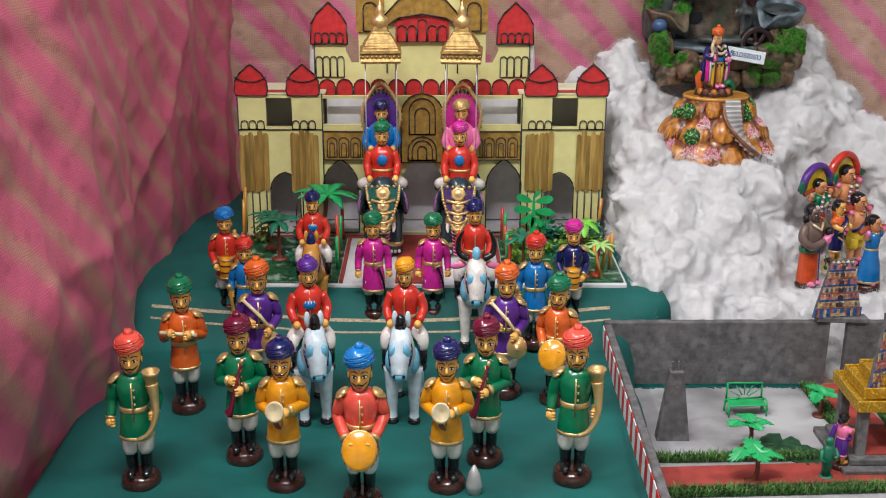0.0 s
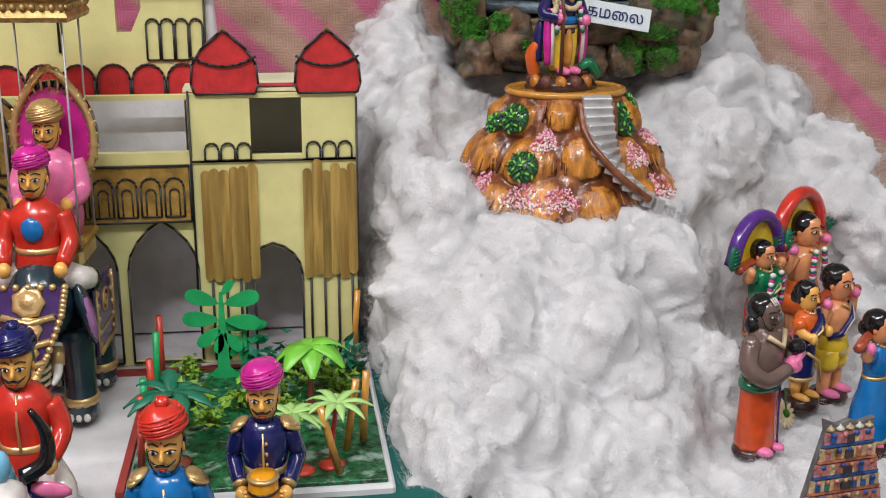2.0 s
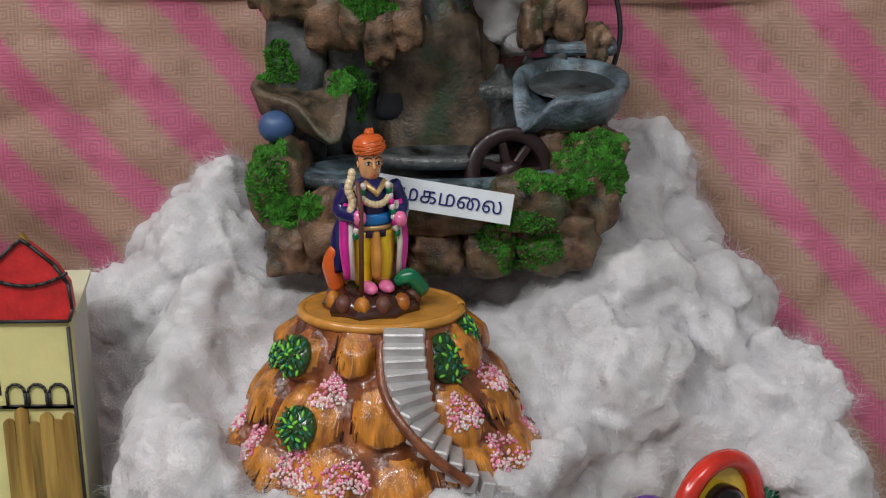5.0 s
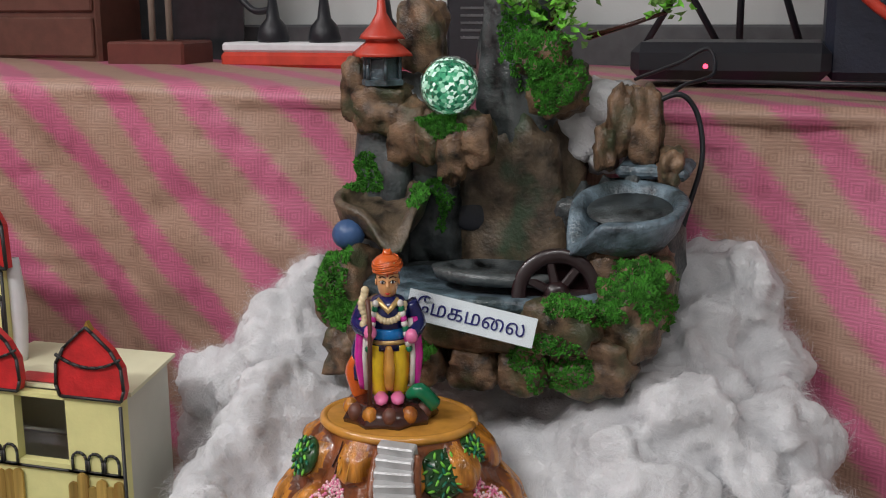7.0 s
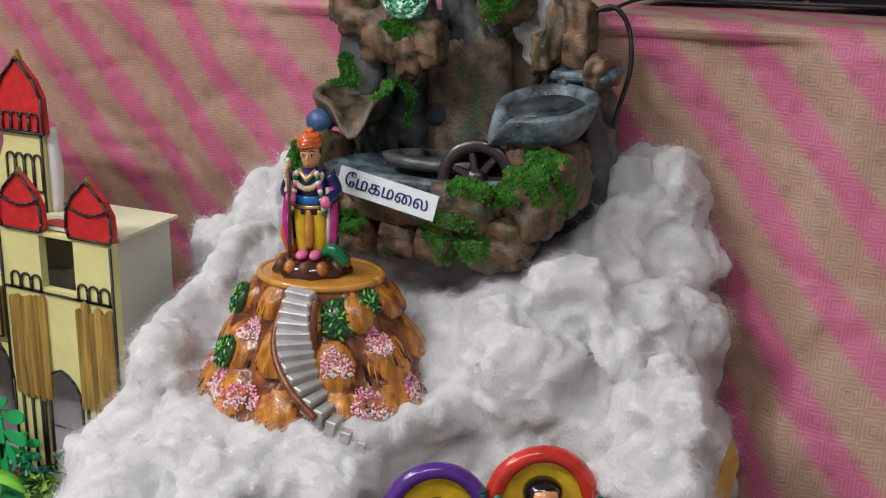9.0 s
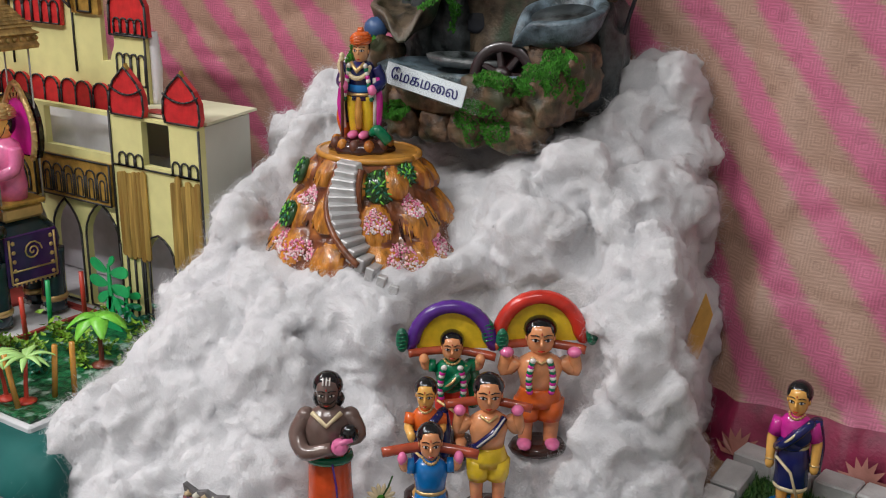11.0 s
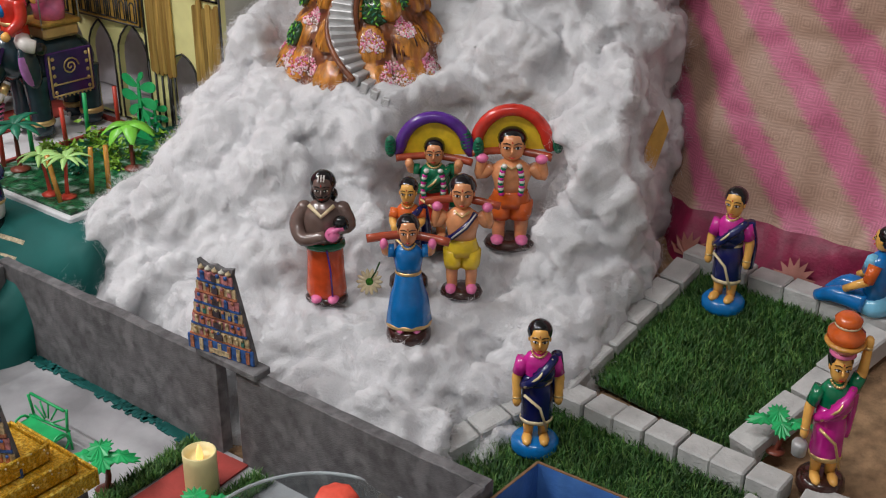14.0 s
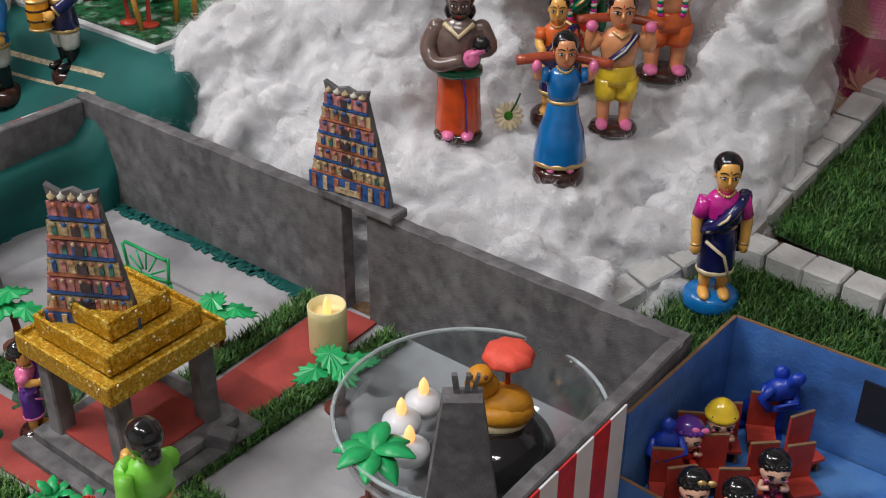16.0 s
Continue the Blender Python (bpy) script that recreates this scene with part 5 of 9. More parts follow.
def elephant(cloth, seat_coat, hat, seated_coat, seated_hat, canopy=True, arch_back=True, halo_mat=PURPLE):
    """A caparisoned elephant with driver, seat and canopy, looking along -y; metres of its own, 1 = back height."""
    f = Form()
    HIDE = paint("slate_hide", (0.02, 0.045, 0.06)) if "slate_hide" not in bpy.data.materials else bpy.data.materials["slate_hide"]
    f.ball((0, 0.35, 0.68), (0.3, 0.46, 0.34), HIDE, 20, 12)
    f.ball((0, -0.12, 0.86), (0.24, 0.24, 0.27), HIDE, 18, 12)
    f.tube([(0, -0.3, 0.8), (0, -0.4, 0.62), (0, -0.42, 0.42), (0, -0.4, 0.22), (0, -0.42, 0.08)], [0.15, 0.12, 0.095, 0.075, 0.06], HIDE, 12)
    for k in range(9):
        z = 0.12 + 0.05 * k
        f.lathe([(0.072 + 0.006 * k, -0.01), (0.08 + 0.006 * k, 0), (0.072 + 0.006 * k, 0.01)], PALE_PINK if k < 6 else CREAM, 10, at=Matrix.Translation((0, -0.41 - 0.01 * math.sin(k), z)))
    for s in (-1, 1):
        f.ball((s * 0.3, -0.08, 0.78), (0.06, 0.16, 0.24), HIDE, 12, 9, turn=(0, s * -14, s * 22))
        f.ball((s * 0.325, -0.11, 0.77), (0.045, 0.13, 0.2), paint("mauve_ear", (0.4, 0.16, 0.42)) if "mauve_ear" not in bpy.data.materials else bpy.data.materials["mauve_ear"], 12, 9, turn=(0, s * -14, s * 22))
        f.tube([(s * 0.13, -0.28, 0.62), (s * 0.16, -0.4, 0.48), (s * 0.15, -0.5, 0.44)], [0.045, 0.035, 0.012], WHITE, 8)
        f.tube([(s * 0.14, -0.3, 0.6), (s * 0.155, -0.37, 0.52)], 0.05, GOLD, 9)
        for y0 in (0.02, 0.62):
            f.tube([(s * 0.18, y0, 0.62), (s * 0.19, y0, 0.3), (s * 0.19, y0 - 0.01, 0.0)], [0.15, 0.12, 0.125], HIDE, 12)
            f.lathe([(0.13, 0.1), (0.138, 0.13), (0.13, 0.16)], GOLD, 12, at=Matrix.Translation((s * 0.19, y0, 0)))
            for k in range(3):
                f.ball((s * 0.19 - 0.06 + 0.06 * k, y0 - 0.12, 0.03), (0.03, 0.025, 0.03), WHITE, 6, 4)
        # side cloth with scrolls
        f.block((s * 0.315, 0.36, 0.62), (0.03, 0.56, 0.5), cloth, 0.012)
        for e in (0.12, 0.6):
            f.tube([(s * 0.333, e, 0.4), (s * 0.333, e, 0.84)], 0.012, GOLD, 5)
            for k in range(5):
                f.ball((s * 0.335, e + (0.04 if e < 0.3 else -0.04), 0.44 + 0.09 * k), (0.012, 0.022, 0.022), GOLD, 7, 5)
        f.tube([(s * 0.333, 0.12, 0.4), (s * 0.333, 0.6, 0.4)], 0.012, GOLD, 5)
        f.tube([(s * 0.333, 0.12, 0.52), (s * 0.333, 0.6, 0.52)], 0.009, GOLD, 5)
        coil = [(s * 0.335, 0.36 + (0.10 - 0.0045 * k) * math.cos(k * 0.6), 0.69 + (0.10 - 0.0045 * k) * math.sin(k * 0.6)) for k in range(22)]
        f.tube(coil, 0.009, GOLD, 5)
        for k in range(9):
            f.tube([(s * 0.333, 0.16 + 0.05 * k, 0.4), (s * 0.333, 0.16 + 0.05 * k, 0.37)], 0.01, GOLD, 5)
    # face cloth with medallions
    face = [(-0.21, 1.03), (0.21, 1.03), (0.19, 0.86), (0.11, 0.62), (0.05, 0.5), (0, 0.44), (-0.05, 0.5), (-0.11, 0.62), (-0.19, 0.86)]
    f.plate(face, cloth, 0.06, at=Matrix.Translation((0, -0.725, 0.03)) @ Matrix.Rotation(radians(-20), 4, "X") @ Matrix.Diagonal((1.22, 1, 1.03, 1)))
    tilt = Matrix.Translation((0, -0.73, 0.03)) @ Matrix.Rotation(radians(-20), 4, "X") @ Matrix.Diagonal((1.22, 1, 1.03, 1))
    ring = face + [face[0]]
    for a, b in zip(ring, ring[1:]):
        for k in range(6):
            q = k / 6
            f.ball((a[0] + (b[0] - a[0]) * q, -0.006, a[1] + (b[1] - a[1]) * q), 0.022, GOLD, 7, 5, at=tilt)
    for z, r in ((0.94, 0.095), (0.78, 0.08), (0.64, 0.062), (0.53, 0.042)):
        f.lathe([(r, 0), (r, 0.012), (r * 0.75, 0.02), (r * 0.6, 0.014), (r * 0.3, 0.03), (0.004, 0.032)], GOLD, 14, at=tilt @ Matrix.Translation((0, 0, z)) @ Matrix.Rotation(radians(90), 4, "X"), wave=0.08, waves=7)
        f.tube([(-r * 1.6, -0.01, z - r * 0.9), (0, -0.012, z - r * 1.35), (r * 1.6, -0.01, z - r * 0.9)], 0.022, GOLD, 6, at=tilt)
    # driver
    z0, y0 = 1.0, -0.05
    f.lathe([(0.17, 0), (0.19, 0.08), (0.165, 0.2), (0.175, 0.28), (0.2, 0.37), (0.18, 0.44), (0.1, 0.5), (0.06, 0.53)], seat_coat, 18, 1, 0.75, at=Matrix.Translation((0, y0, z0)))
    f.lathe([(0.172, 0.17), (0.177, 0.19), (0.17, 0.21)], GOLD, 18, 1, 0.76, at=Matrix.Translation((0, y0, z0)))
    f.ball((0, y0 - 0.12, z0 + 0.34), (0.085, 0.05, 0.085), BLUE, 14, 8)
    for s in (-1, 1):
        sh, el, ha = Vector((s * 0.18, y0, z0 + 0.42)), Vector((s * 0.235, y0 - 0.03, z0 + 0.25)), Vector((s * 0.2, y0 - 0.2, z0 + 0.1))
        f.tube([sh, el, el.lerp(ha, 0.8)], [0.068, 0.065, 0.052], seat_coat, 9)
        f.ball(ha, 0.052, SKIN, 9, 6)
        f.tube([(s * 0.12, y0, z0 + 0.02), (s * 0.28, y0 - 0.04, z0), (s * 0.34, y0 + 0.04, z0 - 0.03)], [0.1, 0.085, 0.07], WHITE, 9)
        f.ball((s * 0.36, y0 + 0.08, z0 - 0.06), (0.05, 0.08, 0.07), BLACK, 8, 6)
    head_of(f, z0 + 0.635, 0.118, SKIN, y=y0)
    turban(f, z0 + 0.715, 0.104, hat, GOLD, True, y=y0)
    # seat, back rest and the seated one
    f.block((0, 0.36, 1.05), (0.5, 0.42, 0.14), GOLD, 0.03)
    f.block((0, 0.36, 1.14), (0.54, 0.46, 0.05), CARD_GOLD, 0.015)
    f.lathe([(0.21, 0), (0.23, 0.16), (0.2, 0.3), (0.22, 0.44), (0.18, 0.54), (0.08, 0.6)], seated_coat, 16, 1, 0.7, at=Matrix.Translation((0, 0.36, 1.15)))
    for s in (-1, 1):
        f.tube([(s * 0.19, 0.36, 1.66), (s * 0.25, 0.3, 1.48), (s * 0.17, 0.14, 1.42)], [0.07, 0.065, 0.05], seated_coat, 9)
        f.ball((s * 0.17, 0.13, 1.42), 0.05, SKIN, 8, 6)
    head_of(f, 1.86, 0.115, SKIN, y=0.36)
    turban(f, 1.93, 0.108, seated_hat, GOLD, False, y=0.36)
    halo = []
    for k in range(25):
        a = math.pi * (-0.22 + 1.44 * k / 24)
        halo.append((0.30 * math.cos(a), 0.52, 1.78 + 0.36 * math.sin(a) + 0.1 * max(0.0, math.sin(a)) ** 8))
    for a, b in zip(halo, halo[1:]):
        f.ball(a, (0.035, 0.03, 0.035), GOLD, 7, 5)
    f.tube(halo, 0.03, GOLD, 6)
    f.plate([(0.28 * math.cos(math.pi * (-0.22 + 1.44 * k / 16)), 1.78 + 0.34 * math.sin(math.pi * (-0.22 + 1.44 * k / 16))) for k in range(17)], halo_mat, 0.03, at=Matrix.Translation((0, 0.53, 0)))
    f.plate([(0.32 * math.cos(math.pi * (-0.22 + 1.44 * k / 16)), 1.78 + 0.38 * math.sin(math.pi * (-0.22 + 1.44 * k / 16))) for k in range(17)], BLACK, 0.05, at=Matrix.Translation((0, 0.565, 0)))
    for k in range(21):
        a = math.pi * (-0.18 + 1.36 * k / 20)
        f.tube([(0.26 * math.cos(a), 0.522, 1.78 + 0.32 * math.sin(a)), (0.345 * math.cos(a), 0.522, 1.78 + 0.405 * math.sin(a))], 0.011, GOLD, 5)
    if canopy:
        for sx in (-0.24, 0.24):
            for y in (0.14, 0.58):
                f.tube([(sx, y, 1.1), (sx, y, 2.6)], 0.009, STEP_GREY, 6)
        q = math.sqrt(2)
        at = Matrix.Translation((0, 0.36, 2.58)) @ Matrix.Rotation(radians(45), 4, "Z")
        f.lathe([(0.3 * q, 0), (0.31 * q, 0.03), (0.29 * q, 0.07), (0.29 * q, 0.12), (0.32 * q, 0.14), (0.27 * q, 0.17), (0.23 * q, 0.25), (0.15 * q, 0.36), (0.11 * q, 0.4), (0.1 * q, 0.46)], BRONZE, 4, at=at, smooth=False)
        for k in range(7):
            r = 0.265 - 0.022 * k
            f.lathe([(r * q, 0.19 + 0.03 * k), (r * q * 1.04, 0.2 + 0.03 * k), (r * q, 0.212 + 0.03 * k)], BRONZE, 4, at=at, smooth=False)
        for s in range(4):
            for k in range(9):
                f.ball((-0.27 + 0.0675 * k, -0.295, 0.09), 0.026, BRONZE, 6, 4, at=Matrix.Translation((0, 0.36, 2.58)) @ Matrix.Rotation(radians(90 * s), 4, "Z"))
        f.lathe([(0.11, 0.44), (0.14, 0.5), (0.13, 0.56), (0.06, 0.6), (0.08, 0.64), (0.05, 0.7), (0.02, 0.76), (0.004, 0.8)], GOLD, 14, at=Matrix.Translation((0, 0.36, 2.58)))
    f.v = [(x * 0.86, y, z) for x, y, z in f.v]
    return f


def sari_doll(sari, blouse, skirt=None, base=BLUE, border=CREAM, hands=None, skin=SKIN, pallu=True, dress=False, bare_feet=True):
    """A standing woman in a sari, one metre tall, looking along -y."""
    f = Form()
    skirt = skirt or sari
    f.lathe([(0.17, 0), (0.185, 0.03), (0.18, 0.09), (0.15, 0.115), (0.06, 0.12)], base, 18, 1, 0.85)
    for s in (-1, 1):
        f.tube([(s * 0.055, 0, 0.11), (s * 0.055, 0, 0.3)], [0.036, 0.05], skin if not dress else PALE_PINK, 9)
        f.ball((s * 0.065, -0.06, 0.125), (0.042, 0.085, 0.03), skin if not dress else PALE_PINK, 8, 5)
    low = 0.25 if not dress else 0.14
    f.lathe([(0.112 if not dress else 0.18, low), (0.12 if not dress else 0.185, low + 0.03), (0.116 if not dress else 0.15, 0.38), (0.12, 0.46), (0.106, 0.54), (0.094, 0.575)], skirt, 22, 1, 0.76, wave=0.03, waves=9)
    f.lathe([(0.116 if not dress else 0.184, low - 0.004), (0.125 if not dress else 0.19, low + 0.012), (0.121 if not dress else 0.18, low + 0.03)], border, 22, 1, 0.77)
    f.lathe([(0.1, 0.56), (0.106, 0.62), (0.118, 0.68), (0.112, 0.735), (0.085, 0.77), (0.045, 0.79)], blouse, 18, 1, 0.72)
    f.lathe([(0.103, 0.556), (0.108, 0.565), (0.103, 0.58)], border, 18, 1, 0.76)
    if pallu:
        f.tube([(0.12, -0.02, 0.76), (0.05, -0.1, 0.7), (-0.05, -0.1, 0.6), (-0.12, -0.03, 0.54)], [0.03, 0.034, 0.036, 0.03], sari, 9)
        f.ball((0.03, -0.028, 0.655), (0.1, 0.068, 0.1), sari, 16, 10, turn=(0, 28, 0))
        f.ball((-0.02, -0.02, 0.58), (0.108, 0.078, 0.06), sari, 16, 10)
        f.tube([(-0.1, -0.1, 0.5), (0.02, -0.135, 0.42), (0.08, -0.125, 0.24)], 0.011, border, 6)
        f.tube([(0.1, -0.06, 0.765), (0.0, -0.15, 0.67), (-0.1, -0.1, 0.56)], 0.009, border, 6)
        f.tube([(0.13, 0.03, 0.75), (0.15, 0.09, 0.55), (0.14, 0.1, 0.35)], [0.045, 0.05, 0.045], sari, 9)
    f.tube([(0, 0, 0.77), (0, 0, 0.83)], 0.04, skin, 9)
    for s, hd in zip((-1, 1), hands or ((-0.15, -0.06, 0.43), (0.158, -0.02, 0.43))):
        sh = Vector((s * 0.113, 0, 0.735))
        h = Vector(hd)
        el = (sh + h) / 2 + Vector((s * 0.024, 0.01, -0.03 if h.z > 0.55 else 0.0))
        f.tube([sh, sh.lerp(el, 0.75)], [0.052, 0.05], blouse, 9)
        f.tube([sh.lerp(el, 0.7), el, h], [0.04, 0.038, 0.03], skin, 9)
        f.tube([el.lerp(h, 0.8), el.lerp(h, 0.88)], 0.036, GOLD, 8)
        f.ball(h, (0.035, 0.035, 0.045), skin if not dress else PALE_PINK, 8, 6)
    head_of(f, 0.888, 0.09, skin, moustache=False)
    f.ball((0, 0.026, 0.93), (0.094, 0.092, 0.084), BLACK, 14, 8)
    f.ball((0, 0.1, 0.87), (0.05, 0.045, 0.055), BLACK, 10, 7)
    for k in range(9):
        a = math.pi * (1.12 + 0.76 * k / 8)
        f.ball((0.058 * math.cos(a), 0.01 + 0.075 * math.sin(a), 0.795 - 0.02 * math.sin(math.pi * k / 8)), 0.011, GOLD, 5, 4)
    f.v = [(x * 0.92, y, z) for x, y, z in f.v]
    return f

# ---- the parade on the green cloth ----
def stand(name, form, x, y, z, size, turn, label, category="figurine", group=""):
    """Sets a figure built one unit tall on its feet."""
    at = Matrix.Translation((x, y, z)) @ Matrix.Rotation(radians(turn), 4, "Z") @ Matrix.Scale(size, 4)
    f = Form()
    f.v = [tuple(at @ Vector(p) - Vector((x, y, z))) for p in form.v]
    f.f, f.m, f.s, f.mats = form.f, form.m, form.s, form.mats
    return thing(name, f, (x, y, z), label, category, group)


LOW, HIGH = -0.116, -0.0165
BAND = "bandsmen of the parade"
stand("bandsman_figurine", soldier(GREEN, CORAL, item="horn"), -0.479, -1.05, LOW, 0.285, 8, "clay bandsman in green coat and coral turban with a gold horn", group=BAND)
stand("bandsman_figurine", soldier(ORANGE, GREEN, item="flute"), -0.454, -0.765, LOW, 0.28, 14, "clay bandsman in orange coat and green turban playing a pipe", group=BAND)
stand("bandsman_figurine", soldier(GREEN, MAROON, item="pipe"), -0.314, -0.965, LOW, 0.282, 6, "clay bandsman in green coat and maroon turban with reed pipe", group=BAND)
stand("bandsman_figurine", soldier(YELLOW, NAVY, item="trumpet"), -0.229, -1.06, LOW, 0.278, 3, "clay bandsman in yellow coat and navy turban with a trumpet", group=BAND)
stand("bandsman_figurine", soldier(YELLOW, NAVY, item="trumpet"), 0.047, -1.065, LOW, 0.277, -3, "clay bandsman in yellow coat and navy turban with a trumpet", group=BAND)
stand("bandsman_figurine", soldier(CORAL, BLUE, item="drum"), -0.094, -1.12, LOW, 0.29, 0, "clay drummer in red coat and bright blue turban", group=BAND)
stand("bandsman_figurine", soldier(GREEN, MAROON, item="pipe"), 0.116, -0.975, LOW, 0.282, -5, "clay bandsman in green coat and maroon turban with reed pipe", group=BAND)
stand("bandsman_figurine", soldier(GREEN, CORAL, item="horn"), 0.265, -1.04, LOW, 0.288, -6, "clay bandsman in green coat and coral turban with a gold horn", group=BAND)
stand("bandsman_figurine", soldier(PURPLE, ORANGE, item="cymbal"), 0.169, -0.70, LOW, 0.284, -4, "clay bandsman in purple coat and orange turban with brass cymbals", group=BAND)
stand("bandsman_figurine", soldier(PURPLE, ORANGE, item="cymbal"), -0.321, -0.68, LOW, 0.285, 8, "clay bandsman in purple coat and orange turban with brass cymbals", group=BAND)
stand("bandsman_figurine", soldier(ORANGE, GREEN, item="drum"), 0.268, -0.735, LOW, 0.272, -18, "clay drummer in patterned orange coat and green turban", group=BAND)
GUARD = "palace guards"
stand("guard_figurine", soldier(PINK, GREEN, item="sword", knot=False, coat_low=0.26), -0.106, -0.405, -0.066, 0.25, 3, "clay guard in long magenta coat and green turban with a sword", group=GUARD)
stand("guard_figurine", soldier(PINK, GREEN, item="sword", knot=False, coat_low=0.26), 0.026, -0.40, -0.064, 0.243, 0, "clay guard in long magenta coat and green turban with a sword", group=GUARD)
stand("guard_figurine", soldier(BLUE, RED, item="staff"), 0.246, -0.475, -0.106, 0.262, -4, "clay guard in sky blue coat and red turban with a staff", group=GUARD)
stand("guard_figurine", soldier(NAVY, PINK, item="barrel", knot=False), 0.334, -0.412, -0.072, 0.24, -4, "clay drummer in navy coat and magenta turban with a barrel drum", group=GUARD)
stand("guard_figurine", soldier(RED, BLUE, item="barrel", knot=False), -0.432, -0.39, -0.055, 0.245, 8, "clay drummer in red coat and blue turban with a drum", group=GUARD)
stand("guard_figurine", soldier(BLUE, RED, item="staff"), -0.382, -0.45, -0.095, 0.235, 10, "clay guard in sky blue coat and red turban", group=GUARD)
RIDE = "mounted officers"
stand("horse_rider_figurine", rider(RED, PURPLE, BLUE, HORSE, BLACK, GREEN, SKY), -0.205, -0.80, LOW, 0.268, 12, "clay rider in red coat on a pale blue horse", group=RIDE)
stand("horse_rider_figurine", rider(RED, YELLOW, None, HORSE, BLACK, GREEN, SKY, knot=False), -0.030, -0.795, LOW, 0.266, -4, "clay rider in red coat and yellow turban on pale horse", group=RIDE)
stand("horse_rider_figurine", rider(RED, NAVY, BLUE, TAN, NAVY, GREEN, None), -0.238, -0.405, -0.062, 0.238, 2, "clay rider in red coat on an ochre horse", group=RIDE)
stand("bull_rider_figurine", rider(RED, NAVY, None, WHITE, SKY, NAVY, SKY, horns=True), 0.116, -0.465, -0.10, 0.268, 0, "clay rider in red coat on a white horned bull", group=RIDE)
cloth_teal, cloth_plum = paint("teal_trappings", (0.0, 0.09, 0.07)), paint("plum_trappings", (0.05, 0.015, 0.12))
ELE = "elephants with canopies"
stand("elephant_figurine", elephant(cloth_teal, RED, GREEN, BLUE, NAVY), -0.094, -0.155, 0.004, 0.176, 3, "clay elephant with driver, throne and gold canopy", group=ELE)
stand("elephant_figurine", elephant(cloth_plum, RED, PINK, PALE_PINK, GOLD, halo_mat=PINK), 0.090, -0.160, 0.004, 0.176, -4, "clay elephant with driver, seated deity and gold canopy", group=ELE)
tip = Form().lathe([(0.0, 0), (0.012, 0.004), (0.014, 0.02), (0.01, 0.04), (0.002, 0.056)], STEP_GREY, 10)
thing("silver_cone", tip, (0.093, -1.09, LOW), "small silver-coated cone lying on the green cloth", "ornament")

# ---- garden board of the palace ----
def garden_board():
    root = thing("garden_board", None, (0, 0, -0.0135), "white foam garden board with green turf powder and red walk", "model garden")
    b = Form().block((0, -0.145, 0.0), (0.935, 0.43, 0.016), FOAM_WHITE, 0.003)
    part("board", b, root)
    turf = material("glitter_turf", (0.012, 0.12, 0.045), 0.3, var=0.6, scale=90, bump=1.0, second=(0.35, 0.5, 0.42), amount=0.28)
    for s in (-1, 1):
        part("turf", Form().block((s * 0.325, -0.19, 0.0105), (0.27, 0.325, 0.005), turf, 0.001), root, "green glitter turf")
        part("curb", Form().block((s * 0.183, -0.19, 0.012), (0.008, 0.33, 0.008), PATH_RED), root, "thin red edging")
    part("walk", Form().block((-0.01, -0.19, 0.0105), (0.1, 0.335, 0.005), PATH_RED, 0.001), root, "red walk")
    part("palace_floor", Form().block((0, 0.07, 0.0115), (0.9, 0.16, 0.002), CARD_GREY), root, "pale grey floor card")
    part("threshold", Form().block((0, -0.018, 0.0105), (0.9, 0.012, 0.006), PATH_RED), root, "red threshold strip")
    return root


garden_board()


def palm(leaf, trunk, h, n, style="frond", seed=0, lean=0.0, label="", foot=True, name="toy_palm"):
    """A moulded toy palm: foot, trunk and leaves."""
    rnd = random.Random(seed)
    root = thing(name, None, (0, 0, 0), label, "toy tree")
    t = Form()
    if foot:
        t.lathe([(h * 0.2, 0), (h * 0.21, h * 0.03), (h * 0.12, h * 0.06), (h * 0.05, h * 0.1)], trunk, 12)
    t.tube([(0, 0, 0.0), (lean * h * 0.2, 0, h * 0.35), (lean * h * 0.6, 0, h * 0.7), (lean * h, 0, h)], [h * 0.055, h * 0.045, h * 0.04, h * 0.03], trunk, 8)
    part("trunk", t, root)
    for k in range(n):
        a = 360 * k / n + rnd.uniform(-8, 8)
        q = Form()
        L = h * (0.62 if style == "frond" else 0.55)
        m = 7
        verts, faces = [], []
        for i in range(m + 1):
            s = i / m
            if style == "frond":
                w = L * 0.2 * math.sin(math.pi * min(1, s * 0.85 + 0.12))
                w *= 1.0 if i % 2 else 0.72
            elif style == "round":
                w = L * 0.26 * math.sin(math.pi * min(1, s * 0.93 + 0.05)) ** 0.8
            elif style == "droop":
                w = L * 0.3 * math.sin(math.pi * min(1, s * 0.8 + 0.16)) ** 0.7
            else:
                w = L * 0.12 * math.sin(math.pi * min(1, s * 0.8 + 0.17)) + 0.0004
            z = h * (0.10 * math.sin(s * 2.2) - (0.34 if style == "droop" else 0.16) * s * s)
            for y in (-w, 0, w):
                verts.append((s * L, y, z + (0.012 * h if y == 0 else 0)))
            for y in (-w, 0, w):
                verts.append((s * L, y, z - 0.018 * h))
        for i in range(m):
            p, o = i * 6, (i + 1) * 6
            faces += [(p, p + 1, o + 1, o), (p + 1, p + 2, o + 2, o + 1), (p + 4, p + 3, o + 3, o + 4), (p + 5, p + 4, o + 4, o + 5), (p, o, o + 3, p + 3), (p + 2, p + 5, o + 5, o + 2)]
        q.add(verts, faces, leaf)
        part("leaf", q, root, "", Matrix.Translation((lean * h, 0, h * 0.985)) @ Matrix.Rotation(radians(a), 4, "Z") @ Matrix.Rotation(radians(rnd.uniform(-14, 10)), 4, "Y"))
    return root


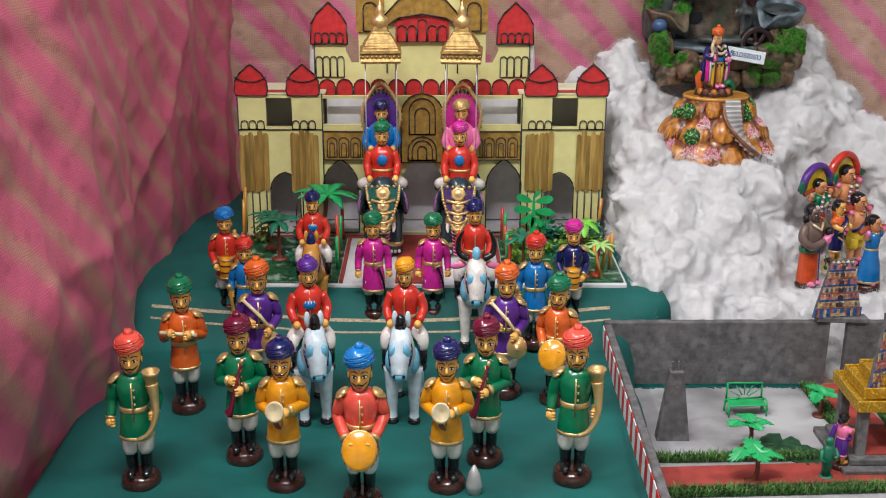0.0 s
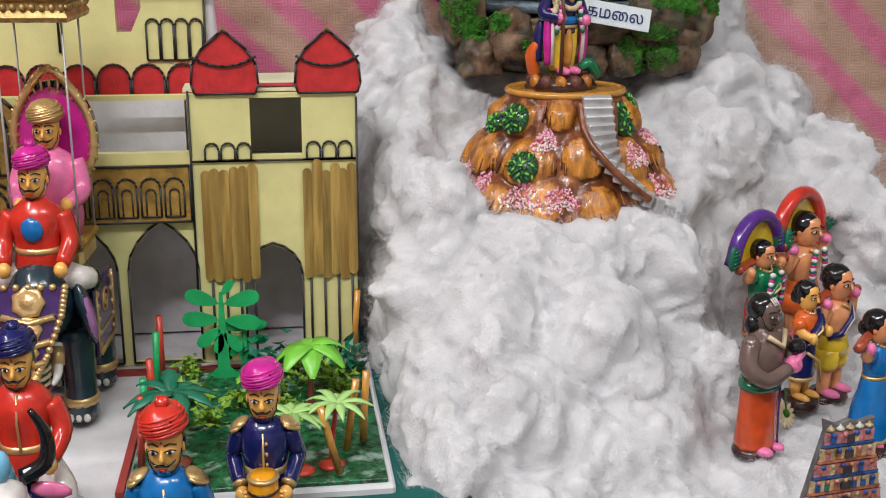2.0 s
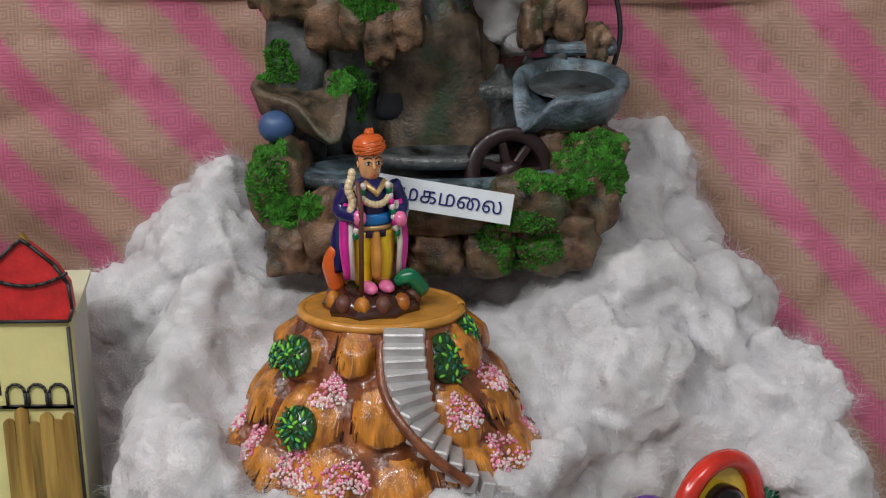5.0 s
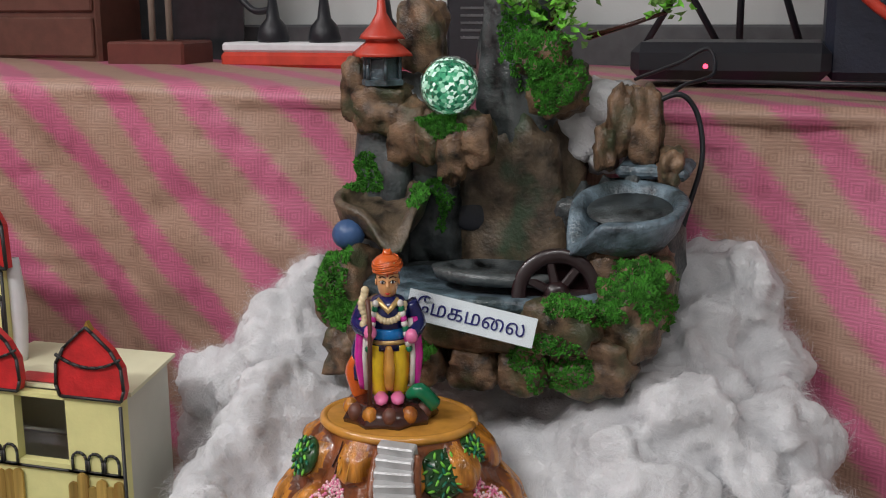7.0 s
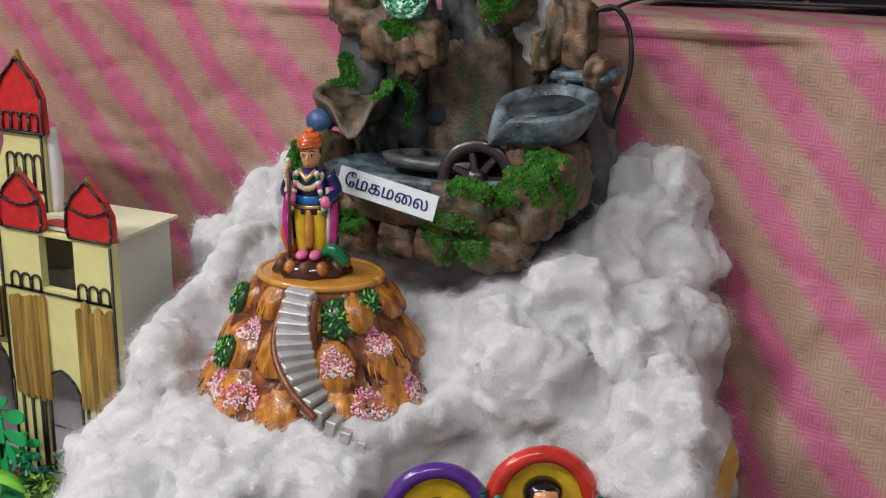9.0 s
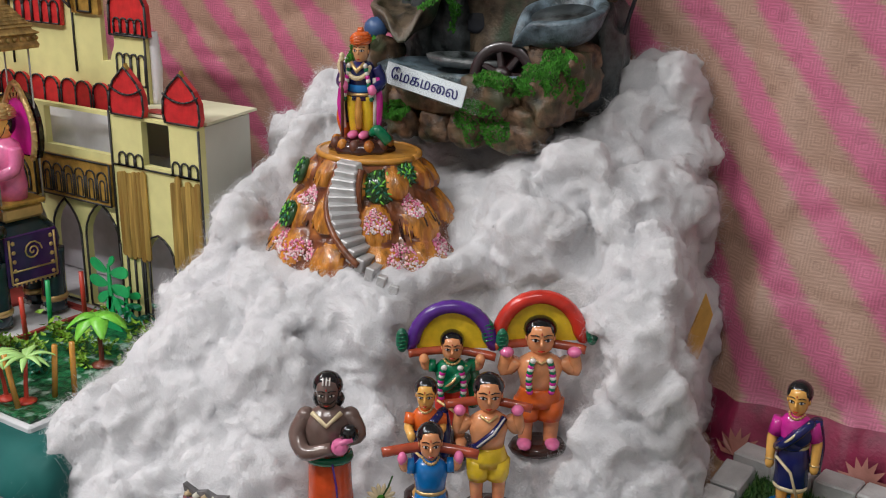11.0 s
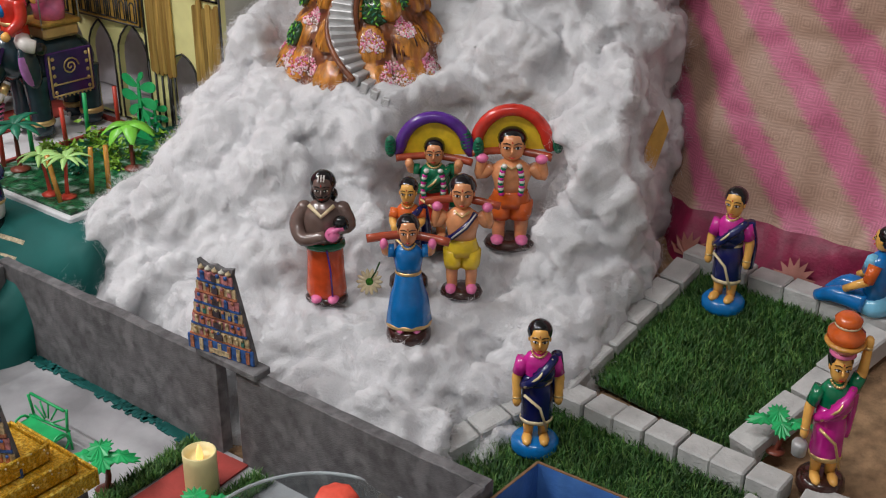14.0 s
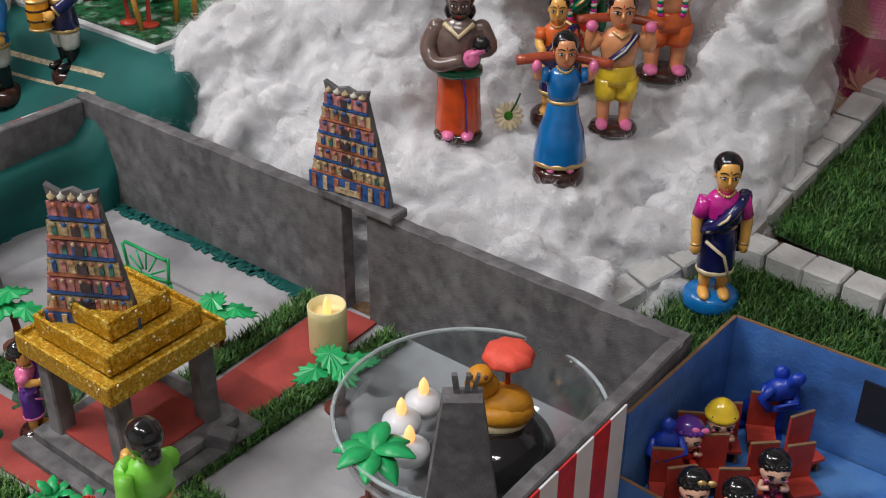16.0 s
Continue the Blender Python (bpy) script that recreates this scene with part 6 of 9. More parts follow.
def put(ob, x, y, z, turn=0):
    ob.matrix_basis = pose(x, y, z, 0, 0, turn)
    return ob


G0 = -0.0005
PALMS = "toy trees of the palace garden"
for leaf, trunk, h, n, style, x, y, lean, label in (
        (LEAF_LIME, RUST, 0.082, 7, "droop", 0.385, -0.165, 0.0, "lime plastic toy palm with brown trunk"),
        (LEAF_PALE, RED_PLASTIC, 0.072, 11, "star", 0.402, -0.315, 0.1, "pale green toy tree with star leaves on a red stem"),
        (LEAF_PALE, RED_PLASTIC, 0.07, 11, "star", 0.37, -0.325, -0.15, "pale green toy tree with star leaves on a red stem"),
        (LEAF_DARK, RUST, 0.085, 9, "frond", 0.235, -0.29, 0.0, "teal green plastic toy palm"),
        (LEAF_GREEN, RUST, 0.13, 9, "frond", -0.245, -0.09, 0.1, "green plastic toy palm"),
        (LEAF_DARK, RUST, 0.095, 9, "frond", -0.34, -0.2, 0.0, "teal green plastic toy palm"),
        (LEAF_DARK, RUST, 0.085, 8, "frond", -0.37, -0.12, 0.0, "teal green plastic toy palm")):
    put(tagged(palm(leaf, trunk, h, n, style, int(x * 900) + 400, lean, label), group=PALMS), x, y, G0, 20)


def flat_palm(h, label):
    """A palm stamped from flat plastic: flared stem and leaves in one plane."""
    root = thing("toy_palm", None, (0, 0, 0), label, "toy tree", PALMS)
    stem = Form().plate([(-0.2 * h, 0), (0.2 * h, 0), (0.07 * h, 0.12 * h), (0.045 * h, 0.5 * h), (0.02 * h, h), (-0.02 * h, h), (-0.045 * h, 0.5 * h), (-0.07 * h, 0.12 * h)], LEAF_GREEN, 0.003)
    part("trunk", stem, root)
    for dx, z0, a, L in ((1, 0.86, 12, 0.42), (-1, 0.86, 20, 0.4), (1, 0.68, -8, 0.42), (-1, 0.68, 4, 0.42), (-1, 0.6, -38, 0.34), (1, 0.55, -50, 0.3), (-1, 0.55, -75, 0.26), (1, 0.95, 55, 0.22)):
        ring = []
        for q in range(14):
            t = 2 * math.pi * q / 14
            u, v = 0.56 * L * h + 0.46 * L * h * math.cos(t), 0.17 * L * h * math.sin(t) * (1.2 + 0.4 * math.cos(t))
            c, s = math.cos(radians(a)), math.sin(radians(a))
            ring.append((dx * (u * c - v * s), u * s + v * c))
        lf = Form().plate(ring if dx > 0 else ring[::-1], LEAF_GREEN, 0.0025)
        lf.tube([(0, 0.0012, 0), (dx * 0.2 * L * h * math.cos(radians(a)), 0.0012, 0.2 * L * h * math.sin(radians(a)))], 0.0014, LEAF_GREEN, 5)
        part("leaf", lf, root, "", (0, 0, z0 * h))
    return root


put(flat_palm(0.115, "bright green flat plastic toy palm"), 0.278, -0.055, G0, 0)
put(flat_palm(0.07, "small bright green flat plastic toy palm"), 0.305, -0.045, G0, 12)


def shrub(r, n, seed, mat, label):
    rnd = random.Random(seed)
    root = thing("toy_shrub", None, (0, 0, 0), label, "toy shrub", PALMS)
    f = Form()
    for k in range(n):
        p = Vector((rnd.gauss(0, r * 0.5), rnd.gauss(0, r * 0.5), abs(rnd.gauss(r * 0.7, r * 0.4))))
        m = Matrix.Translation(p) @ Euler((rnd.uniform(-0.8, 0.8), rnd.uniform(-0.8, 0.8), rnd.uniform(0, 6))).to_matrix().to_4x4()
        s = r * rnd.uniform(0.26, 0.42)
        f.add([(0, -s * 0.5, 0), (s, 0, s * 0.25), (0, s * 0.5, 0), (-s, 0, s * 0.25), (0, 0, -s * 0.12)], [(0, 1, 4), (1, 2, 4), (2, 3, 4), (3, 0, 4)], mat, False, at=m)
    part("leaves", f, root)
    t = Form()
    for k in range(3):
        t.tube([(0, 0, 0), (rnd.uniform(-r, r) * 0.3, rnd.uniform(-r, r) * 0.3, r * 0.9)], [r * 0.06, r * 0.03], RUST, 5)
    part("stem", t, root)
    return root


for k, (x, y, r, mat) in enumerate(((0.335, -0.05, 0.03, LEAF_DARK), (0.37, -0.07, 0.026, SHRUB_LIME), (0.41, -0.1, 0.026, SHRUB_LIME), (0.43, -0.06, 0.03, LEAF_DARK), (0.3, -0.15, 0.02, SHRUB_LIME), (0.265, -0.2, 0.02, SHRUB_LIME), (0.345, -0.13, 0.018, SHRUB_LIME), (0.235, -0.04, 0.016, SHRUB_LIME), (0.425, -0.135, 0.018, SHRUB_LIME), (0.36, -0.185, 0.016, SHRUB_LIME), (0.33, -0.24, 0.02, LEAF_DARK), (0.24, -0.13, 0.022, SHRUB_LIME),
                                    (-0.3, -0.06, 0.03, LEAF_DARK), (-0.4, -0.07, 0.028, GRASS[2]), (-0.3, -0.25, 0.022, LEAF_DARK), (0.225, -0.22, 0.02, SHRUB_LIME))):
    put(shrub(r, 70, k, mat, "leafy green toy shrub on the garden board"), x, y, G0)
for k, (x, y, mat, h, lean) in enumerate(((0.2, -0.05, RED_PLASTIC, 0.085, 0), (0.2, -0.12, LEAF_GREEN, 0.09, 2), (0.202, -0.17, RED_PLASTIC, 0.075, -2), (0.2, -0.24, LEAF_GREEN, 0.08, 0), (0.2, -0.3, RED_PLASTIC, 0.085, 3), (-0.2, -0.05, RED_PLASTIC, 0.085, 0), (-0.2, -0.14, LEAF_GREEN, 0.09, 2),
                                    (-0.198, -0.2, RED_PLASTIC, 0.11, -2), (-0.197, -0.27, LEAF_GREEN, 0.08, 0), (0.42, -0.28, TAN, 0.085, 8), (0.44, -0.26, TAN, 0.085, 3), (0.41, -0.335, TAN, 0.08, -14), (0.445, -0.02, TAN, 0.1, 4), (-0.44, -0.1, TAN, 0.12, 2), (-0.43, -0.25, TAN, 0.09, -4), (-0.45, -0.02, TAN, 0.13, 3))):
    s = Form().tube([(0, 0, 0), (0, 0, h)], 0.0042, mat, 7)
    thing("straw_post", s, pose(x, y, G0, 0, lean, 0), "upright coloured drinking-straw post on the garden board", "post", "straw posts")

# ---- glazed clay hill with the shepherd god figure ----
CX, CY = 0.741, 0.06


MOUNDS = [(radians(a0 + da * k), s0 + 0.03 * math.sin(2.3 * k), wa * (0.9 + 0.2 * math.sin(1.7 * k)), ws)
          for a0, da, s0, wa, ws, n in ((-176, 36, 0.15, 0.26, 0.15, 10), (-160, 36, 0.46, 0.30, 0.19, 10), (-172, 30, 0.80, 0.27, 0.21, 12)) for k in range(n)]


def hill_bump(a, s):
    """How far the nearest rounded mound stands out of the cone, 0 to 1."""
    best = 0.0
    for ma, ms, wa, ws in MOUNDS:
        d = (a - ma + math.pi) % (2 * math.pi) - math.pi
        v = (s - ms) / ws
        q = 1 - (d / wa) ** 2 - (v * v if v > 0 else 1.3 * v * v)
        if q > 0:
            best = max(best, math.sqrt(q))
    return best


def hill_radius(a, s):
    """Radius of the clay hill at angle a and depth s below its rim."""
    flare = 0.079 + 0.090 * s ** 1.05
    crag = 0.004 * noise.noise(Vector((math.cos(a) * 9, math.sin(a) * 9, s * 7))) + 0.0012 * math.sin(44 * a + 3 * s)
    return flare + (0.016 * hill_bump(a, s) - 0.004 + crag) * min(1, s * 9)


def on_hill(a, s, out=0.0):
    r = hill_radius(a, s) + out
    return Vector((CX + r * math.cos(a), CY + r * 0.82 * math.sin(a), 0.346 - 0.165 * s))


def clay_hill():
    f = Form()
    seg, rings = 180, 64
    verts, faces = [], []
    for j in range(rings + 2):
        s = min(1.0, j / rings)
        for i in range(seg):
            p = on_hill(2 * math.pi * i / seg, s)
            verts.append((p.x, p.y, p.z - (0.05 if j > rings else 0)))
    for j in range(rings + 1):
        for i in range(seg):
            k = (i + 1) % seg
            faces.append((j * seg + i, j * seg + k, (j + 1) * seg + k, (j + 1) * seg + i))
    faces.append(tuple(range(seg)))
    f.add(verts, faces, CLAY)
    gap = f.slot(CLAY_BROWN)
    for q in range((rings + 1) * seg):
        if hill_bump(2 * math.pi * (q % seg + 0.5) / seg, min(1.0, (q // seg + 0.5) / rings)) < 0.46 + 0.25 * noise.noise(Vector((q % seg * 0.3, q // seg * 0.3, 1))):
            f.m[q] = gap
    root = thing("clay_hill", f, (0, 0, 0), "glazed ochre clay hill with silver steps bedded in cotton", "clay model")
    rim = Form()
    ring = [(CX + 0.078 * math.cos(2 * math.pi * k / 36), CY + 0.064 * math.sin(2 * math.pi * k / 36), 0.3455) for k in range(37)]
    rim.tube(ring, 0.005, TAN, 7)
    rim.add([(CX + 0.077 * math.cos(2 * math.pi * k / 28), CY + 0.063 * math.sin(2 * math.pi * k / 28), 0.3485) for k in range(28)], [tuple(range(28))], TAN, False)
    part("summit_rim", rim, root, "smooth ochre rim")
    # steps wind down the front
    n = 15
    way = []
    for k in range(n + 1):
        s = k / n
        a = radians(-74 - 6 * math.sin(s * 3.6) + 30 * s * s)
        r = 0.088 + 0.086 * s ** 0.95
        way.append((CX + r * math.cos(a), CY + r * 0.82 * math.sin(a), 0.344 - 0.158 * s))
    for k in range(n):
        p, q = Vector(way[k]), Vector(way[k + 1])
        d = (q - p)
        turn = math.degrees(math.atan2(d.y, d.x))
        st = Form().block((0, 0, 0), (0.013, 0.038 + 0.008 * k / n, 0.02), STEP_GREY, 0.0015)
        part("step", st, root, "", Matrix.Translation((p + q) / 2 + Vector((0, 0, -0.001))) @ Matrix.Rotation(radians(turn), 4, "Z") @ Matrix.Rotation(radians(14), 4, "Y"))
    edge = Form()
    for side in (-1, 1):
        line = []
        for k in range(n - 3):
            p, q = Vector(way[k]), Vector(way[k + 1])
            across = Vector((-(q - p).y, (q - p).x, 0)).normalized() * side * (0.021 + 0.004 * k / n)
            line.append((p + q) / 2 + across)
        edge.tube(bend(line, 3), 0.005, CLAY_BROWN, 6)
    part("step_border", edge, root, "brown edging beside the steps")
    rnd = random.Random(5)
    dabs = [paint("dab_pink", (0.8, 0.22, 0.38)), paint("dab_rose", (0.85, 0.5, 0.55)), paint("dab_white", (0.82, 0.74, 0.72))]
    for a, s, w in ((-150, 0.68, 0.12), (-122, 0.72, 0.15), (-102, 0.75, 0.14), (-114, 0.32, 0.12), (-52, 0.45, 0.14), (-22, 0.34, 0.12), (-38, 0.72, 0.15), (-8, 0.66, 0.12), (-172, 0.62, 0.12)):
        fl = Form()
        for k in range(260):
            u, v = rnd.uniform(-1, 1), rnd.uniform(-1, 1)
            if u * u + v * v > 1 - 0.3 * rnd.random():
                continue
            aa, ss = radians(a) + w * 1.25 * u, s + w * 0.72 * v + 0.05 * u * u
            p = on_hill(aa, max(0.05, min(0.99, ss)), 0.0012)
            q = rnd.uniform(0.0012, 0.0022)
            fl.ball(p, (q, q, q), dabs[int(rnd.random() * 2.2 + (0.9 if v > 0.2 else 0))  % 3], 5, 4)
        part("flower_dabs", fl, root, "pink and white painted flowers")
    bush = paint("dark_bush_green", (0.02, 0.075, 0.02))
    for a, s, k_ in ((-140, 0.18, 1.25), (-124, 0.52, 1.25), (-46, 0.2, 1.5), (-168, 0.25, 0.9), (-18, 0.12, 1.0)):
        p = on_hill(radians(a), s, -0.004)
        bu = Form().ball((0, 0, 0), (0.017 * k_, 0.010, 0.017 * k_), bush, 14, 9)
        for k in range(40):
            ang = 2.4 * k
            r = 0.0026 * math.sqrt(k) * k_
            dome = -0.010 * math.sqrt(max(0.0, 1 - (r / (0.0175 * k_)) ** 2))
            here = Vector((r * math.cos(ang), dome - 0.0006, r * math.sin(ang)))
            bu.ball(here, (0.0042, 0.0016, 0.0015), LEAF_LIME if k % 3 == 0 else LEAF_DARK if k % 3 == 1 else bush, 6, 4, turn=(0, math.degrees(-ang) + 40 * math.sin(k), 0))
        part("bush", bu, root, "rounded dark green leafy bush", Matrix.Translation(p) @ Matrix.Rotation(radians(a + 90), 4, "Z") @ Matrix.Rotation(radians(-25), 4, "X"))
    # tufts of painted grass strokes
    blades = Form()
    for a, s in ((-112, 0.2), (-100, 0.55), (-135, 0.9), (-90, 0.96), (-35, 0.6), (-12, 0.5), (-25, 0.92), (-145, 0.6), (-60, 0.85)):
        for k in range(9):
            aa, ss = radians(a) + rnd.uniform(-0.16, 0.16), s + rnd.uniform(-0.04, 0.03)
            blades.tube([on_hill(aa, max(0.03, ss - rnd.uniform(0.06, 0.13)), 0.0), on_hill(aa, min(1, ss), 0.0015)], [0.0006, 0.0013], TAN if k % 2 else BROWN, 4)
    part("grass_strokes", blades, root, "painted yellow and brown grass strokes")
    return root


clay_hill()


FAIR, PEACH = paint("fair_skin_gloss", (0.8, 0.42, 0.19)), paint("peach_skin_gloss", (0.8, 0.34, 0.15))


def shepherd():
    """A youth in turban with a staff, peacock at his feet, one unit tall."""
    f = Form()
    f.lathe([(0.3, 0), (0.31, 0.03), (0.27, 0.09), (0.2, 0.12), (0.1, 0.13)], BROWN, 18, 1, 0.8, wave=0.07, waves=9)
    for k in range(12):
        a = 2 * math.pi * k / 12
        f.ball((0.26 * math.cos(a), 0.2 * math.sin(a), 0.07), 0.055, WOOD if k % 2 else CLAY, 8, 6)
    for s in (-1, 1):
        f.ball((s * 0.055, -0.1, 0.15), (0.05, 0.09, 0.035), PALE_PINK, 8, 5)
        f.tube([(s * 0.06, 0, 0.15), (s * 0.065, 0, 0.3), (s * 0.06, 0, 0.46)], [0.055, 0.075, 0.085], LEMON, 10)
        f.tube([(s * 0.17, -0.02, 0.62), (s * 0.19, -0.05, 0.4), (s * 0.17, -0.04, 0.2)], [0.03, 0.038, 0.03], PINK, 8)
        f.tube([(s * 0.145, -0.05, 0.62), (s * 0.16, -0.08, 0.4), (s * 0.15, -0.07, 0.2)], 0.018, WHITE, 7)
    f.tube([(0, -0.07, 0.46), (0, -0.09, 0.32), (0, -0.08, 0.2)], [0.03, 0.04, 0.03], TAN, 8)
    f.lathe([(0.13, 0.43), (0.135, 0.5), (0.12, 0.56), (0.14, 0.62), (0.145, 0.68), (0.1, 0.735), (0.05, 0.75)], NAVY, 18, 1, 0.72)
    f.lathe([(0.134, 0.47), (0.14, 0.48), (0.134, 0.495)], GOLD, 18, 1, 0.74)
    for s, hd in ((-1, (-0.12, -0.14, 0.56)), (1, (0.15, -0.12, 0.53))):
        f.tube([(s * 0.14, 0, 0.7), (s * 0.2, 0.0, 0.58), hd], [0.055, 0.052, 0.04], NAVY, 9)
        f.ball(hd, 0.045, PALE_PINK, 8, 6)
    f.tube([(-0.17, 0.06, 0.52), (-0.2, 0.06, 0.4), (-0.2, 0.08, 0.22)], [0.03, 0.05, 0.05], NAVY, 9)
    f.tube([(-0.13, -0.17, 0.14), (-0.12, -0.17, 0.6), (-0.13, -0.15, 0.76)], 0.016, WOOD, 7)
    for k in range(15):
        a = math.pi * (1.05 + 0.9 * k / 14)
        f.ball((0.11 * math.cos(a), -0.05 + 0.07 * math.sin(a), 0.72 + 0.1 * math.sin(a)), 0.022, CREAM, 6, 4)
    for k in range(9):
        f.ball((-0.16 + 0.012 * math.sin(k), -0.1, 0.6 + 0.025 * k), 0.028, CREAM, 6, 5)
    head_of(f, 0.83, 0.088, FAIR, moustache=False)
    turban(f, 0.888, 0.08, ORANGE, GOLD, True)
    f.tube([(-0.2, 0.1, 0.1), (-0.24, 0.1, 0.25), (-0.22, 0.05, 0.36)], [0.05, 0.06, 0.03], ORANGE, 8)
    f.tube([(0.12, -0.1, 0.16), (0.2, -0.12, 0.2), (0.3, -0.1, 0.1)], [0.03, 0.05, 0.05], GREEN, 8)
    for s in (-1, 1):
        for k in range(10):
            f.ball((s * (0.08 + 0.006 * k), -0.1, 0.72 - 0.03 * k), 0.024, (WHITE, GREEN, WHITE, PINK)[k % 4], 6, 5)
    f.lathe([(0.128, 0.5), (0.136, 0.51), (0.136, 0.55), (0.128, 0.56)], BLUE, 18, 1, 0.76)
    f.tube([(-0.07, -0.08, 0.74), (0, -0.12, 0.68), (0.07, -0.08, 0.74)], 0.02, GOLD, 7)
    f.v = [(x * 0.88, y, z) for x, y, z in f.v]
    return f


stand("deity_figurine", shepherd(), 0.733, 0.056, 0.3475, 0.172, 20, "painted clay deity in orange turban with a staff on the hill")

# ---- indoor rock fountain ----
def rock_mesh(c, r, seed, mat, form, squash=1.0, detail=10):
    """A worn boulder with flat chips, added to a form."""
    seg, rings = 40, 26
    verts, faces = [], []
    off = Vector((seed * 3.1, seed * 1.7, seed * 0.9))
    for i in range(rings + 1):
        b = math.pi * i / rings
        for k in range(seg):
            a = 2 * math.pi * k / seg
            v = Vector((math.sin(b) * math.cos(a), math.sin(b) * math.sin(a), math.cos(b)))
            box = 1.0 / max(abs(v.x), abs(v.y), abs(v.z)) ** 0.5
            chip = noise.voronoi(v * 2.3 + off)[0][0]
            d = 0.9 * box + 0.24 * noise.noise(v * 1.9 + off) + 0.16 * (chip - 0.5) + 0.08 * noise.noise(v * 5 + off) - 0.09 * max(0.0, 0.25 - abs(noise.noise(v * 3.3 + off))) + 0.03 * noise.noise(v * 13 + off)
            verts.append((c[0] + v.x * d * r[0], c[1] + v.y * d * r[1], c[2] + v.z * d * r[2]))
    for i in range(rings):
        for k in range(seg):
            j = (k + 1) % seg
            faces.append((i * seg + k, (i + 1) * seg + k, (i + 1) * seg + j, i * seg + j))
    form.add(verts, faces, mat)


def moss_patch(tree, c, r, seed, n=1500):
    """A crust of crumbly moss that follows the rocks under it: c its middle, r its half width, reach and half height."""
    rnd = random.Random(seed)
    tv, tf = [], []
    for k in range(n):
        u, v = rnd.uniform(-1.15, 1.15), rnd.uniform(-1.15, 1.15)
        if math.hypot(u, v) > 0.9 + 0.45 * noise.noise(Vector((u * 1.7 + seed * 3.1, v * 1.7, seed))):
            continue
        start = Vector((c[0] + u * r[0], c[1] - r[1] - 0.03, c[2] + v * r[2] + 0.03))
        hit, nrm, _, far = tree.ray_cast(start, Vector((0, 1, -0.55)).normalized(), 0.16)
        if hit is None:
            continue
        if nrm.y > 0:
            nrm = -nrm
        up = (nrm + Vector((0, -0.15, 0.5))).normalized()
        t = up.orthogonal().normalized()
        t = Matrix.Rotation(rnd.uniform(0, 6), 3, up) @ t
        w = up.cross(t)
        q = rnd.uniform(0.0016, 0.0034)
        p = hit - nrm * 0.0004
        o = len(tv)
        lean = t * rnd.uniform(-q, q) * 0.6
        tv += [p + t * q, p - t * q * 0.5 + w * q, p - t * q * 0.5 - w * q, p + up * q * rnd.uniform(0.9, 1.9) + lean]
        tf += [(o, o + 1, o + 3), (o + 1, o + 2, o + 3), (o + 2, o, o + 3)]
    return Form().add(tv, tf, MOSS, False)


def spout_basin(c, rx, ry, deep, lip, reach, drop, mat, tilt=0.0):
    """A worn open bowl whose rim runs out into a spout towards the angle lip."""
    f = Form()
    seg = 44
    rows = ((0.72, -1.0), (0.9, -0.6), (1.0, -0.1), (1.05, 0.1), (1.03, 0.2), (0.96, 0.25), (0.86, 0.22), (0.79, 0.06), (0.74, -0.25), (0.4, -0.34), (0.05, -0.36))
    verts, faces = [], []
    for q, h in rows:
        for k in range(seg):
            a = 2 * math.pi * k / seg
            d = (a - radians(lip) + math.pi) % (2 * math.pi) - math.pi
            g = math.exp(-(d / 0.36) ** 2)
            w = q * (1 + reach * g * min(1, q)) * (1 + 0.05 * noise.noise(Vector((math.cos(a) * 2, math.sin(a) * 2, q * 2 + c[0] * 9))))
            verts.append((c[0] + rx * w * math.cos(a), c[1] + ry * w * math.sin(a), c[2] + deep * h * (1 - 0.4 * g) - drop * g * max(0.0, q - 0.5) * 2 + tilt * ry * w * math.sin(a)))
    for i in range(len(rows) - 1):
        for k in range(seg):
            j = (k + 1) % seg
            faces.append((i * seg + k, i * seg + j, (i + 1) * seg + j, (i + 1) * seg + k))
    f.add(verts, faces + [tuple(reversed(range(seg))), tuple((len(rows) - 1) * seg + k for k in range(seg))], mat)
    return f


